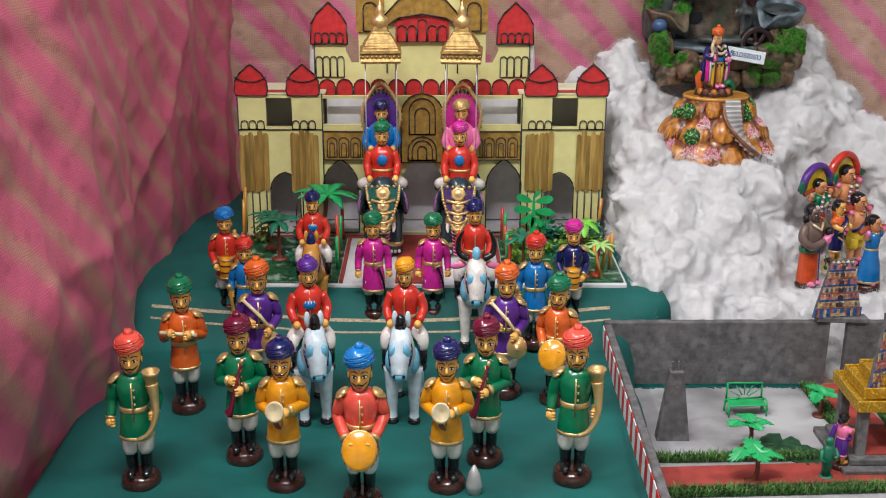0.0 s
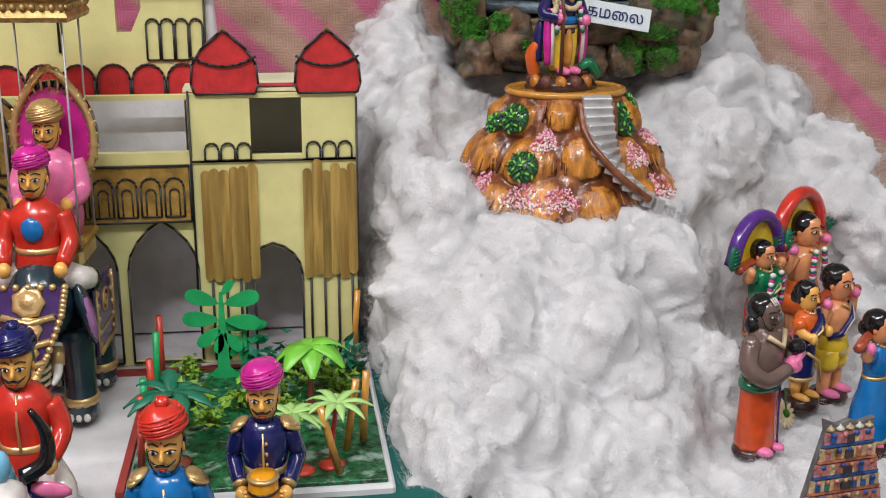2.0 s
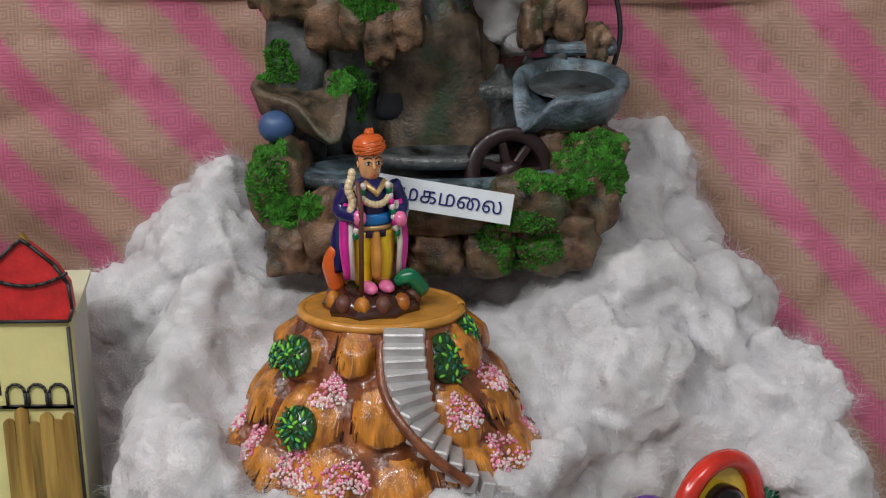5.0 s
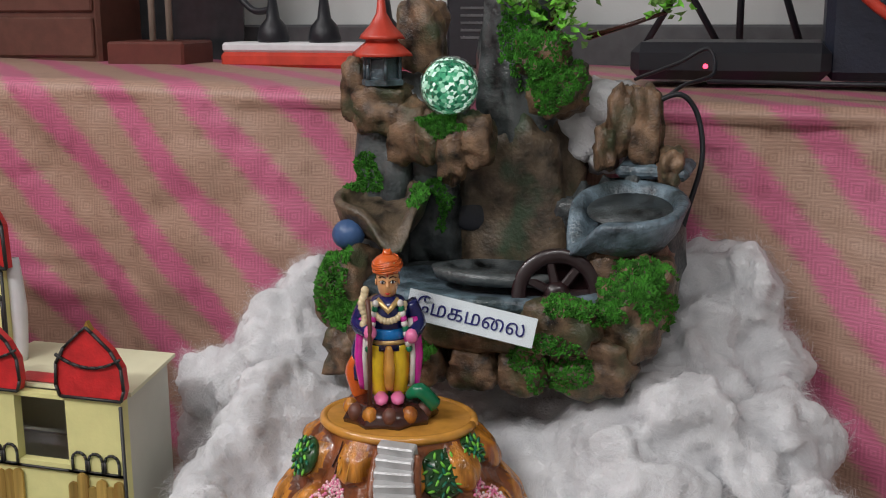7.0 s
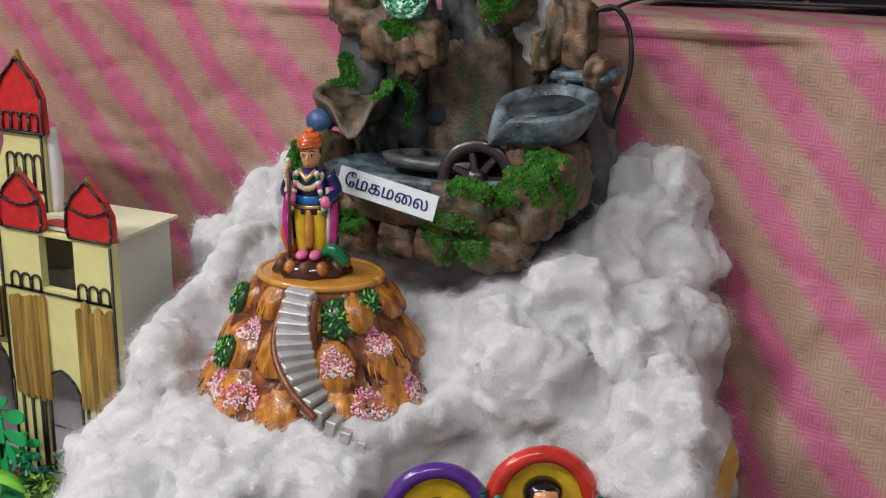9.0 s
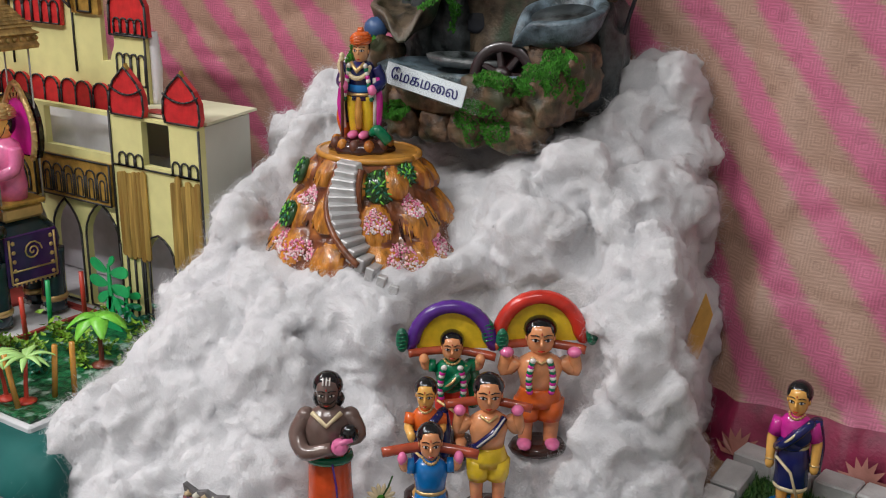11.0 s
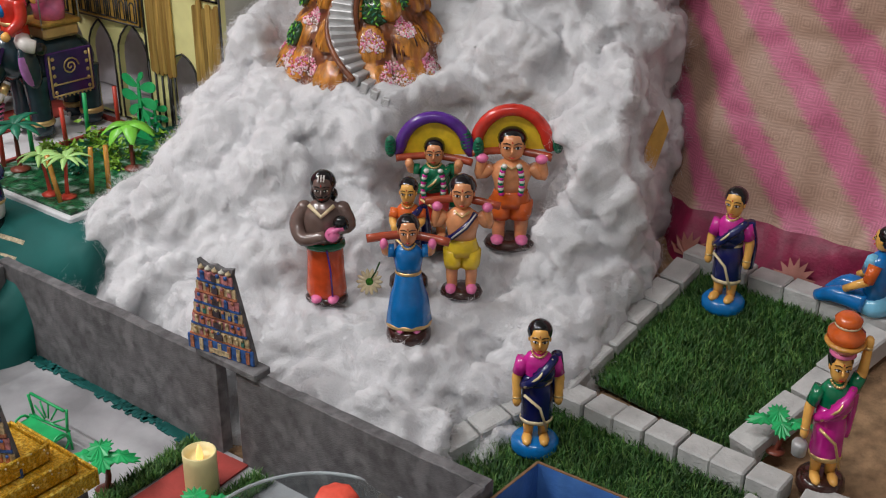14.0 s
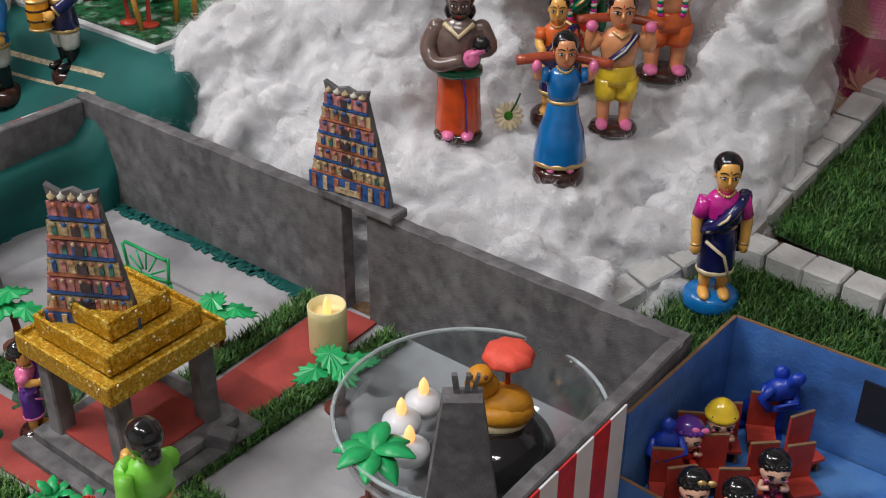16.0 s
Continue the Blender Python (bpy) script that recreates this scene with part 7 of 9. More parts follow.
def fountain():
    root = thing("rock_fountain", None, (0, 0, 0), "tabletop resin rock fountain with moss, basins and a crystal ball", "fountain")
    k = 0
    # base wall of boulders round a dark pool
    for x, y, z, rx, ry, rz in ((0.645, 0.19, 0.376, 0.036, 0.045, 0.032), (0.626, 0.225, 0.435, 0.034, 0.055, 0.052), (0.685, 0.165, 0.405, 0.034, 0.03, 0.042), (0.735, 0.16, 0.374, 0.03, 0.028, 0.027), (0.795, 0.16, 0.374, 0.032, 0.028, 0.027),
                                (0.85, 0.16, 0.377, 0.03, 0.028, 0.03), (0.92, 0.178, 0.383, 0.05, 0.04, 0.038), (0.79, 0.155, 0.415, 0.09, 0.02, 0.022), (0.89, 0.15, 0.43, 0.045, 0.03, 0.035), (0.955, 0.2, 0.43, 0.04, 0.05, 0.05), (0.968, 0.24, 0.45, 0.035, 0.06, 0.05)):
        f = Form()
        rock_mesh((x, y, z), (rx, ry, rz), k + 3, ROCK, f)
        part("boulder", f, root, "brown resin boulder")
        k += 1
    for n, (c, r, mat, label) in enumerate((((0.79, 0.295, 0.392), (0.175, 0.125, 0.05), ROCK, "brown resin base"), ((0.785, 0.375, 0.50), (0.085, 0.05, 0.15), ROCK_MOSSY, "brown carved rock face"), ((0.79, 0.385, 0.66), (0.052, 0.05, 0.15), ROCK_DARK, "dark rock column"),
                                            ((0.685, 0.36, 0.55), (0.055, 0.05, 0.14), ROCK_DARK, "dark wet rock column"), ((0.635, 0.345, 0.54), (0.04, 0.05, 0.12), ROCK_DARK, "dark wet rock column"), ((0.865, 0.375, 0.46), (0.045, 0.05, 0.09), ROCK_DARK, "dark wet rock column"), ((0.945, 0.345, 0.46), (0.055, 0.055, 0.11), ROCK_DARK, "dark wet rock column"))):
        f = Form()
        rock_mesh(c, r, 51 + n, mat, f)
        part("core_rock", f, root, label)
    core = Form()
    rock_mesh((0.79, 0.31, 0.425), (0.15, 0.06, 0.03), 58, ROCK_DARK, core)
    part("core_rock", core, root, "dark wet rock body")
    pool = Form()
    pool.lathe([(0.13, 0), (0.135, 0.012), (0.12, 0.016), (0.09, 0.008), (0.02, 0.006)], ROCK_BLUE, 26, 1.15, 0.6, at=Matrix.Translation((0.79, 0.23, 0.437)))
    pool.lathe([(0.06, 0), (0.064, 0.012), (0.05, 0.014), (0.03, 0.006), (0.01, 0.005)], ROCK_DARK, 22, 1.2, 0.7, at=Matrix.Translation((0.80, 0.235, 0.455)))
    part("pool", pool, root, "dark blue-grey pool basin")
    part("basin", spout_basin((0.648, 0.276, 0.532), 0.056, 0.05, 0.034, -62, 0.42, 0.036, ROCK_MOSSY, 0.22), root, "brown spouted rock basin")
    part("basin", spout_basin((0.944, 0.258, 0.538), 0.062, 0.062, 0.034, 218, 0.12, 0.034, ROCK_BLUE, 0.24), root, "blue-grey spouted basin")
    wat = Form().lathe([(0.02, 0), (0.047, 0), (0.047, 0.001)], ROCK_DARK, 24, 1, 0.98, at=Matrix.Translation((0.944, 0.258, 0.536)) @ Matrix.Rotation(0.236, 4, "X"))
    part("water", wat, root, "still dark water")
    drum = Form()
    rock_mesh((0.946, 0.262, 0.462), (0.05, 0.052, 0.046), 61, ROCK, drum)
    part("basin_stand", drum, root, "brown rock under the basin")
    # ledges, pagoda, ball, tree
    for n, (x, y, z, rx, ry, rz) in enumerate(((0.602, 0.33, 0.655, 0.022, 0.025, 0.045), (0.64, 0.315, 0.635, 0.042, 0.035, 0.036), (0.675, 0.31, 0.61, 0.03, 0.03, 0.045), (0.668, 0.375, 0.72, 0.035, 0.03, 0.05), (0.71, 0.29, 0.605, 0.022, 0.02, 0.035), (0.735, 0.28, 0.595, 0.02, 0.02, 0.045), (0.762, 0.285, 0.605, 0.025, 0.02, 0.035),
                                               (0.922, 0.345, 0.625, 0.02, 0.026, 0.045), (0.948, 0.345, 0.62, 0.022, 0.026, 0.05), (0.98, 0.34, 0.575, 0.018, 0.04, 0.025), (0.905, 0.335, 0.595, 0.016, 0.03, 0.03), (0.845, 0.34, 0.66, 0.04, 0.035, 0.035), (0.83, 0.33, 0.70, 0.035, 0.03, 0.03))):
        f = Form()
        rock_mesh((x, y, z), (rx, ry, rz), n + 70, ROCK, f)
        part("ledge_rock", f, root, "brown chipped rock ledge")
    slab = Form()
    slab.block((0.962, 0.338, 0.572), (0.085, 0.05, 0.014), ROCK_BLUE, 0.005, turn=(10, 0, -6))
    part("spill_slab", slab, root, "pale worn spill slab")
    pag = Form()
    pag.lathe([(0.026, 0), (0.026, 0.006), (0.018, 0.008), (0.017, 0.03), (0.02, 0.032)], ROCK_BLUE, 6, smooth=False)
    for a in range(6):
        pag.tube([(0.022 * math.cos(a * math.pi / 3), 0.022 * math.sin(a * math.pi / 3), 0.004), (0.022 * math.cos(a * math.pi / 3), 0.022 * math.sin(a * math.pi / 3), 0.034)], 0.0025, ROCK_BLUE, 5)
    pg = part("pagoda", pag, root, "grey pagoda with red roof", (0.641, 0.305, 0.665))
    rf = Form()
    rf.lathe([(0.02, 0), (0.036, 0.0), (0.034, 0.004), (0.02, 0.016), (0.018, 0.02), (0.027, 0.02), (0.025, 0.024), (0.014, 0.036), (0.006, 0.05), (0.004, 0.07), (0.001, 0.076)], RED_PLASTIC, 12, wave=0.07, waves=6)
    part("pagoda_roof", rf, pg, "red tiered roof", (0, 0, 0.034))
    # cut crystal ball with tiny facets
    ball = Form()
    rr, seg, rings = 0.0345, 22, 14
    ball.ball((0, 0, 0), rr, thin_glass("cut_crystal", (0.9, 1.0, 0.96), 0.35), seg, rings)
    ball.s = [False] * len(ball.s)
    inner = Form().ball((0, 0, 0), rr * 0.93, CRYSTAL, 20, 13)
    inner.s = [False] * len(inner.s)
    cb = part("crystal_ball", ball, root, "faceted clear crystal ball", (0.736, 0.265, 0.668))
    part("crystal_core", inner, cb, "core with the facets' glints painted as cells")
    rocks = [k for k in root.children if k.name.split(".")[0] in ("boulder", "core_rock", "ledge_rock", "basin", "basin_stand")]
    rv, rf_ = [], []
    for k in rocks:
        o = len(rv)
        rv += [v.co for v in k.data.vertices]
        rf_ += [tuple(o + i for i in q.vertices) for q in k.data.polygons]
    tree = BVHTree.FromPolygons(rv, rf_)
    for n, (c, r) in enumerate((((0.618, 0.20, 0.455), (0.03, 0.03, 0.05)), ((0.645, 0.18, 0.41), (0.036, 0.02, 0.02)), ((0.612, 0.265, 0.575), (0.034, 0.02, 0.026)), ((0.698, 0.25, 0.555), (0.026, 0.02, 0.034)), ((0.722, 0.265, 0.622), (0.028, 0.016, 0.02)),
                                ((0.958, 0.185, 0.478), (0.034, 0.03, 0.042)), ((0.915, 0.165, 0.442), (0.045, 0.025, 0.022)), ((0.982, 0.20, 0.455), (0.022, 0.03, 0.04)), ((0.885, 0.135, 0.385), (0.05, 0.016, 0.032)), ((0.725, 0.14, 0.385), (0.035, 0.014, 0.016)), ((0.84, 0.305, 0.70), (0.055, 0.03, 0.04)), ((0.80, 0.315, 0.735), (0.034, 0.03, 0.045)), ((0.845, 0.30, 0.665), (0.03, 0.02, 0.03)))):
        part("moss", moss_patch(tree, c, r, n), root, "bright green moss")
    WHEEL = paint("dark_maroon_plastic", (0.02, 0.008, 0.009), 0.35)
    whl = Form()
    whl.lathe([(0.036, -0.009), (0.048, -0.009), (0.05, -0.007), (0.05, 0.007), (0.048, 0.009), (0.036, 0.009), (0.034, 0.006), (0.034, -0.006)], WHEEL, 30)
    whl.lathe([(0.004, -0.013), (0.013, -0.012), (0.015, 0), (0.013, 0.012), (0.004, 0.013)], WHEEL, 14)
    for a in range(7):
        whl.block((0.024 * math.cos(a * math.pi / 3.5), 0.024 * math.sin(a * math.pi / 3.5), 0), (0.026, 0.010, 0.012), WHEEL, 0.002, turn=(0, 0, 360 / 7 * a))
    part("water_wheel", whl, root, "dark maroon wheel half sunk in the pool", pose(0.874, 0.210, 0.448, 80, 0, 14))
    bb = Form().ball((0, 0, 0), (0.02, 0.018, 0.018), material("blue_resin", (0.05, 0.11, 0.25), 0.4), 12, 8)
    part("blue_stone", bb, root, "smooth blue stone", (0.622, 0.232, 0.497))
    # a flat black disc stands in for the shade inside the hollow
    shade_disc = Form().ball((0, 0, 0), (0.025, 0.0035, 0.021), BLACK_PLASTIC, 16, 10)
    part("grotto", shade_disc, root, "black disc for the shade in the rock mouth", tree.ray_cast(Vector((0.738, 0.05, 0.507)), Vector((0, 1, 0)))[0])
    # leafy plastic spray on top
    rnd = random.Random(9)
    tw = Form()
    tw.tube([(0.82, 0.345, 0.70), (0.85, 0.34, 0.76), (0.91, 0.33, 0.79), (0.965, 0.32, 0.775)], [0.006, 0.005, 0.004, 0.002], BROWN, 6)
    tw.tube([(0.85, 0.34, 0.76), (0.84, 0.33, 0.82), (0.86, 0.33, 0.88)], [0.005, 0.004, 0.002], BROWN, 6)
    tw.tube([(0.88, 0.34, 0.72), (0.93, 0.33, 0.735), (0.975, 0.32, 0.75)], [0.004, 0.003, 0.002], BROWN, 6)
    part("twig", tw, root, "thin dark twigs")
    for c, n, r in (((0.84, 0.33, 0.80), 90, 0.035), ((0.80, 0.33, 0.77), 60, 0.028), ((0.90, 0.33, 0.80), 60, 0.028), ((0.975, 0.32, 0.765), 70, 0.022), ((0.855, 0.325, 0.745), 80, 0.03), ((0.85, 0.33, 0.87), 70, 0.03)):
        lf = Form()
        for q in range(n):
            p = Vector(c) + Vector((rnd.gauss(0, r * 0.6), rnd.gauss(0, r * 0.5), rnd.gauss(0, r * 0.5)))
            s = rnd.uniform(0.005, 0.009)
            m = Matrix.Translation(p) @ Euler((rnd.uniform(-1, 1), rnd.uniform(-1, 1), rnd.uniform(0, 6))).to_matrix().to_4x4()
            lf.add([(0, -s * 0.6, 0), (s, 0, s * 0.3), (0, s * 0.6, 0), (-s, 0, s * 0.3), (0, 0, -s * 0.3)], [(0, 1, 4), (1, 2, 4), (2, 3, 4), (3, 0, 4)], LEAF_LIME if q % 3 else GRASS[2], False, at=m)
        part("leaf_spray", lf, root, "lime green leaf cluster")
    return root


fountain()
# paper sign in a clear sleeve
sign = thing("paper_sign", None, Matrix.Translation((0.803, 0.112, 0.442)) @ Matrix.Rotation(radians(1), 4, "Z") @ Matrix.Rotation(radians(10), 4, "Y") @ Matrix.Rotation(radians(-12), 4, "X"), "white paper name strip in a clear plastic sleeve", "sign")
part("paper", Form().block((0, 0, 0), (0.138, 0.0016, 0.031), material("white_paper", (0.82, 0.82, 0.86), 0.6, var=0.02)), sign)
part("sleeve", Form().block((0.012, -0.0022, 0.003), (0.172, 0.0006, 0.042), GLASS), sign, "clear plastic sleeve").visible_shadow = False
word = bpy.data.curves.new("word", "FONT")
word.body, word.size, word.extrude, word.align_x, word.align_y = "\u0bc7\u0bae\u0b95\u0bae\u0bc8\u0bb2", 0.022, 0.0005, "CENTER", "CENTER"
word.materials.append(material("blue_black_ink", (0.012, 0.012, 0.14), 0.5))
tmp = bpy.data.objects.new("word", word)
scene.collection.objects.link(tmp)
bpy.context.view_layer.update()
word_mesh = bpy.data.meshes.new_from_object(tmp)
bpy.data.objects.remove(tmp)
part("lettering", word_mesh, sign, "hand-lettered blue-black word", pose(0, -0.0016, 0, 90, 0, 0))

# ---- figures on the cotton slope ----
CORAL_BROWN = paint("red_brown_gloss", (0.4, 0.07, 0.03))


def carrier(lower, upper, skin, kavadi=None, sash=None, woman=False, low_mat=None, base=BROWN, bare=True, dress=False):
    """A pilgrim with a pole across the shoulders, one unit tall to the crown of the head or arch."""
    s = Form()
    if woman or dress:
        s = sari_doll(upper, upper, lower, base, GOLD, hands=((-0.19, -0.03, 0.8), (0.19, -0.03, 0.8)), skin=skin, pallu=not dress, dress=dress)
    else:
        s.lathe([(0.17, 0), (0.18, 0.03), (0.16, 0.07), (0.06, 0.08)], base, 16, 1, 0.8)
        for e in (-1, 1):
            s.tube([(e * 0.075, 0, 0.07), (e * 0.08, 0, 0.2), (e * 0.075, 0, 0.34)], [0.042, 0.05, 0.062], skin, 9)
            s.ball((e * 0.085, -0.06, 0.085), (0.048, 0.09, 0.035), PALE_PINK, 8, 5)
            s.lathe([(0.075, 0.26), (0.085, 0.3), (0.09, 0.42)], lower, 12, at=Matrix.Translation((e * 0.066, 0, 0)), wave=0.03, waves=7)
        s.lathe([(0.13, 0.38), (0.14, 0.44), (0.12, 0.5), (0.115, 0.52)], lower, 16, 1, 0.78)
        s.lathe([(0.11, 0.5), (0.12, 0.58), (0.14, 0.66), (0.13, 0.73), (0.08, 0.77), (0.045, 0.79)], upper, 16, 1, 0.74)
        for e in (-1, 1):
            s.tube([(e * 0.13, 0, 0.725), (e * 0.21, 0.0, 0.64), (e * 0.2, -0.02, 0.79)], [0.05, 0.044, 0.034], skin, 9)
            s.ball((e * 0.2, -0.03, 0.8), (0.045, 0.045, 0.04), PALE_PINK, 8, 6)
        s.tube([(0, 0, 0.77), (0, 0, 0.83)], 0.045, skin, 9)
        head_of(s, 0.905, 0.108, skin, moustache=False)
        s.ball((0, 0.03, 0.955), (0.113, 0.11, 0.1), BLACK, 14, 8)
        if sash:
            s.tube([(0.11, -0.04, 0.75), (0.03, -0.11, 0.66), (-0.08, -0.1, 0.56), (-0.12, -0.02, 0.52)], 0.026, sash, 8)
            s.tube([(0.11, -0.06, 0.755), (0.03, -0.13, 0.665), (-0.08, -0.12, 0.565)], 0.008, WHITE, 6)
        s.tube([(-0.06, -0.075, 0.78), (0, -0.1, 0.74), (0.06, -0.075, 0.78)], 0.011, GOLD, 6)
    s.tube(bend([(-0.3, -0.0, 0.83), (0, 0.05, 0.84), (0.3, 0.0, 0.8)], 4), 0.034, CORAL_BROWN, 8)
    if kavadi:
        for e in (-1, 1):
            for q in range(12):
                s.ball((e * (0.05 + 0.006 * q * (1 - q / 14)), -0.115, 0.77 - 0.022 * q), 0.022, (WHITE, GREEN, PINK)[q % 3], 6, 4)
        ring = [(0.3 * math.cos(math.pi * q / 16), 0.85 + 0.36 * math.sin(math.pi * q / 16)) for q in range(17)]
        inner = [(0.24 * math.cos(math.pi * q / 16), 0.85 + 0.29 * math.sin(math.pi * q / 16)) for q in range(17)]
        s.plate(inner, LEMON, 0.03, at=Matrix.Translation((0, 0.06, 0)))
        s.tube([(x * 0.92, 0.06, 0.85 + (z - 0.85) * 0.94) for x, z in ring], 0.052, kavadi, 10)
        for e in (-1, 1):
            s.ball((e * 0.345, 0.02, 0.93), (0.045, 0.03, 0.1), LEAF_DARK, 10, 8)
            for q in range(5):
                s.tube([(e * 0.345 - 0.03, -0.01, 0.87 + 0.03 * q), (e * 0.345 + 0.03, -0.012, 0.885 + 0.03 * q)], 0.006, GREEN, 5)
    if kavadi:
        # short and broad under the arch
        s.v = [(x * (1.22 if z < 0.86 and abs(x) < 0.28 else 1.1), y * 1.15, z) for x, y, z in s.v]
    hi = max(v[2] for v in s.v)
    s.v = [(x / hi, y / hi, z / hi) for x, y, z in s.v]
    return s


RED_ORANGE = paint("red_orange_gloss", (0.66, 0.085, 0.02))


def sage():
    f = Form()
    f.lathe([(0.15, 0), (0.16, 0.03), (0.14, 0.06)], BROWN, 16, 1, 0.8)
    for e in (-1, 1):
        f.ball((e * 0.06, -0.09, 0.06), (0.045, 0.08, 0.03), PALE_PINK, 8, 5)
    f.lathe([(0.14, 0.05), (0.145, 0.09), (0.132, 0.28), (0.13, 0.42), (0.14, 0.47), (0.12, 0.5)], RED_ORANGE, 24, 1, 0.78, wave=0.03, waves=8)
    f.tube([(0.06, -0.115, 0.07), (0.05, -0.11, 0.3), (0.03, -0.118, 0.46)], 0.007, PURPLE, 5)
    f.lathe([(0.146, 0.44), (0.152, 0.46), (0.146, 0.49)], GREEN, 20, 1, 0.79)
    f.lathe([(0.125, 0.48), (0.145, 0.56), (0.155, 0.66), (0.14, 0.73), (0.1, 0.775), (0.055, 0.8), (0.05, 0.83)], GREY_SKIN, 18, 1, 0.78)
    f.tube([(-0.135, 0, 0.73), (-0.19, -0.03, 0.62), (-0.13, -0.12, 0.54), (0.03, -0.16, 0.59)], [0.058, 0.056, 0.05, 0.038], GREY_SKIN, 10)
    f.tube([(0.135, 0, 0.73), (0.185, -0.05, 0.63), (0.1, -0.15, 0.64)], [0.058, 0.052, 0.04], GREY_SKIN, 10)
    for e in (-1, 1):
        f.ball((e * 0.135, 0, 0.73), 0.06, GREY_SKIN, 12, 8)
    f.ball((0.08, -0.16, 0.6), 0.055, PALE_PINK, 9, 6)
    f.ball((0.14, -0.14, 0.68), (0.06, 0.05, 0.06), BLACK, 9, 6)
    f.tube([(0.05, -0.19, 0.62), (0.16, -0.17, 0.66)], 0.02, PALE_PINK, 7)
    f.tube([(-0.09, -0.08, 0.79), (0, -0.13, 0.72), (0.09, -0.08, 0.79)], 0.016, CREAM, 7)
    head_of(f, 0.885, 0.085, GREY_SKIN)
    f.ball((0, 0.036, 0.92), (0.095, 0.09, 0.092), BLACK, 14, 8)
    f.ball((0, 0.06, 0.82), (0.1, 0.06, 0.08), BLACK, 12, 8)
    for e in (-0.02, 0.0, 0.02):
        f.tube([(e, -0.03, 0.995), (e, -0.068, 0.96)], 0.005, WHITE, 5)
    return f


PIL = "pilgrims on the cotton slope"
stand("sage_figurine", sage(), 0.915, -0.245, -0.052, 0.20, 35, "dark clay sage in orange cloth with folded arms", group=PIL)
stand("pilgrim_figurine", carrier(RED, GREEN, PEACH, PURPLE, woman=True), 0.982, -0.075, -0.008, 0.212, 35, "clay woman pilgrim carrying a purple arched shoulder pole", group=PIL)
stand("pilgrim_figurine", carrier(ORANGE, PEACH, PEACH, RED), 1.073, -0.005, -0.006, 0.222, 35, "clay man pilgrim carrying a red arched shoulder pole", group=PIL)
stand("pilgrim_figurine", carrier(LEMON, PEACH, PEACH, None, NAVY), 1.068, -0.12, -0.045, 0.188, 35, "clay pilgrim in yellow dhoti with a pole on the shoulders", group=PIL)
stand("pilgrim_figurine", carrier(BLUE, BLUE, PEACH, None, dress=True), 1.064, -0.238, -0.068, 0.19, 38, "clay girl pilgrim in blue frock with a shoulder pole", group=PIL)
stand("pilgrim_figurine", sari_doll(NAVY, ORANGE, NAVY, BROWN, GOLD, hands=((-0.1, -0.14, 0.62), (0.1, -0.14, 0.64))), 1.005, -0.165, -0.035, 0.17, 30, "clay woman pilgrim in orange blouse and blue sari", group=PIL)
fl = thing("dried_flower", None, pose(0.968, -0.21, -0.02, 60, 0, 35) @ Matrix.Scale(0.72, 4), "pale yellow dried flower stuck in the cotton", "flower")
pet = Form()
for k in range(14):
    a = 2 * math.pi * k / 14
    pet.ball((0.016 * math.cos(a), 0.016 * math.sin(a), 0), (0.012, 0.0045, 0.0015), CREAM, 7, 4, turn=(0, 0, math.degrees(a)))
part("petals", pet, fl, "cream petals")
part("centre", Form().ball((0, 0, 0.002), (0.008, 0.008, 0.005), MOSS, 9, 6), fl, "green centre")
part("stalk", Form().tube([(0.0, 0, 0.0), (0.012, 0.02, 0.002), (0.02, 0.04, 0.004)], 0.0018, GRASS[0], 5), fl, "dark stalk")

# ---- temple yard ----
Z0 = ground_z(0, -0.6) + 0.002
yard = Form().block((0.86, -0.83, Z0 - 0.004), (0.97, 0.76, 0.008), FLOOR_GREY)
thing("yard_floor", yard, (0, 0, 0), "scuffed grey painted board floor of the temple yard", "floor", kind="structure")


def rough_wall(name, x0, y0, x1, y1, z0, z1, t, stripes=None, label="", start=0):
    """A foam wall with nibbled edges; stripes: +1 or -1, the side that carries red and white bands."""
    L = math.hypot(x1 - x0, y1 - y0)
    a = math.atan2(y1 - y0, x1 - x0)
    root = thing(name, None, Matrix.Translation((x0, y0, 0)) @ Matrix.Rotation(a, 4, "Z"), label, "wall", kind="structure")
    n = max(3, int(L / 0.012))
    f = Form()
    verts, faces = [], []
    for i in range(n + 1):
        x = L * i / n
        j = 0.0022 * hash_noise(x * 3 + x0 * 9, y0 * 7, 22)
        for y, z in ((-t / 2, z0), (-t / 2, z1 - 0.002 + j), (-t / 2 + 0.002, z1 + j), (t / 2 - 0.002, z1 + j), (t / 2, z1 - 0.002 + j), (t / 2, z0)):
            verts.append((x, y + 0.0012 * hash_noise(x + x0, z * 3, 30), z))
    for i in range(n):
        for k in range(5):
            faces.append((i * 6 + k, (i + 1) * 6 + k, (i + 1) * 6 + k + 1, i * 6 + k + 1))
    faces += [tuple(range(6)), tuple(n * 6 + k for k in reversed(range(6)))]
    f.add(verts, faces, FOAM, False)
    part("wall_board", f, root)
    if stripes:
        m = int(L / 0.028)
        for i in range(start, m):
            s = Form().block((0, 0, 0), (0.0275, 0.002, z1 - z0 - 0.004), CARD_RED if i % 2 else FOAM_WHITE)
            part("stripe", s, root, "red stripe" if i % 2 else "white stripe", ((i + 0.5) * 0.028, stripes * (t / 2 + 0.0025), (z0 + z1) / 2))
    return root


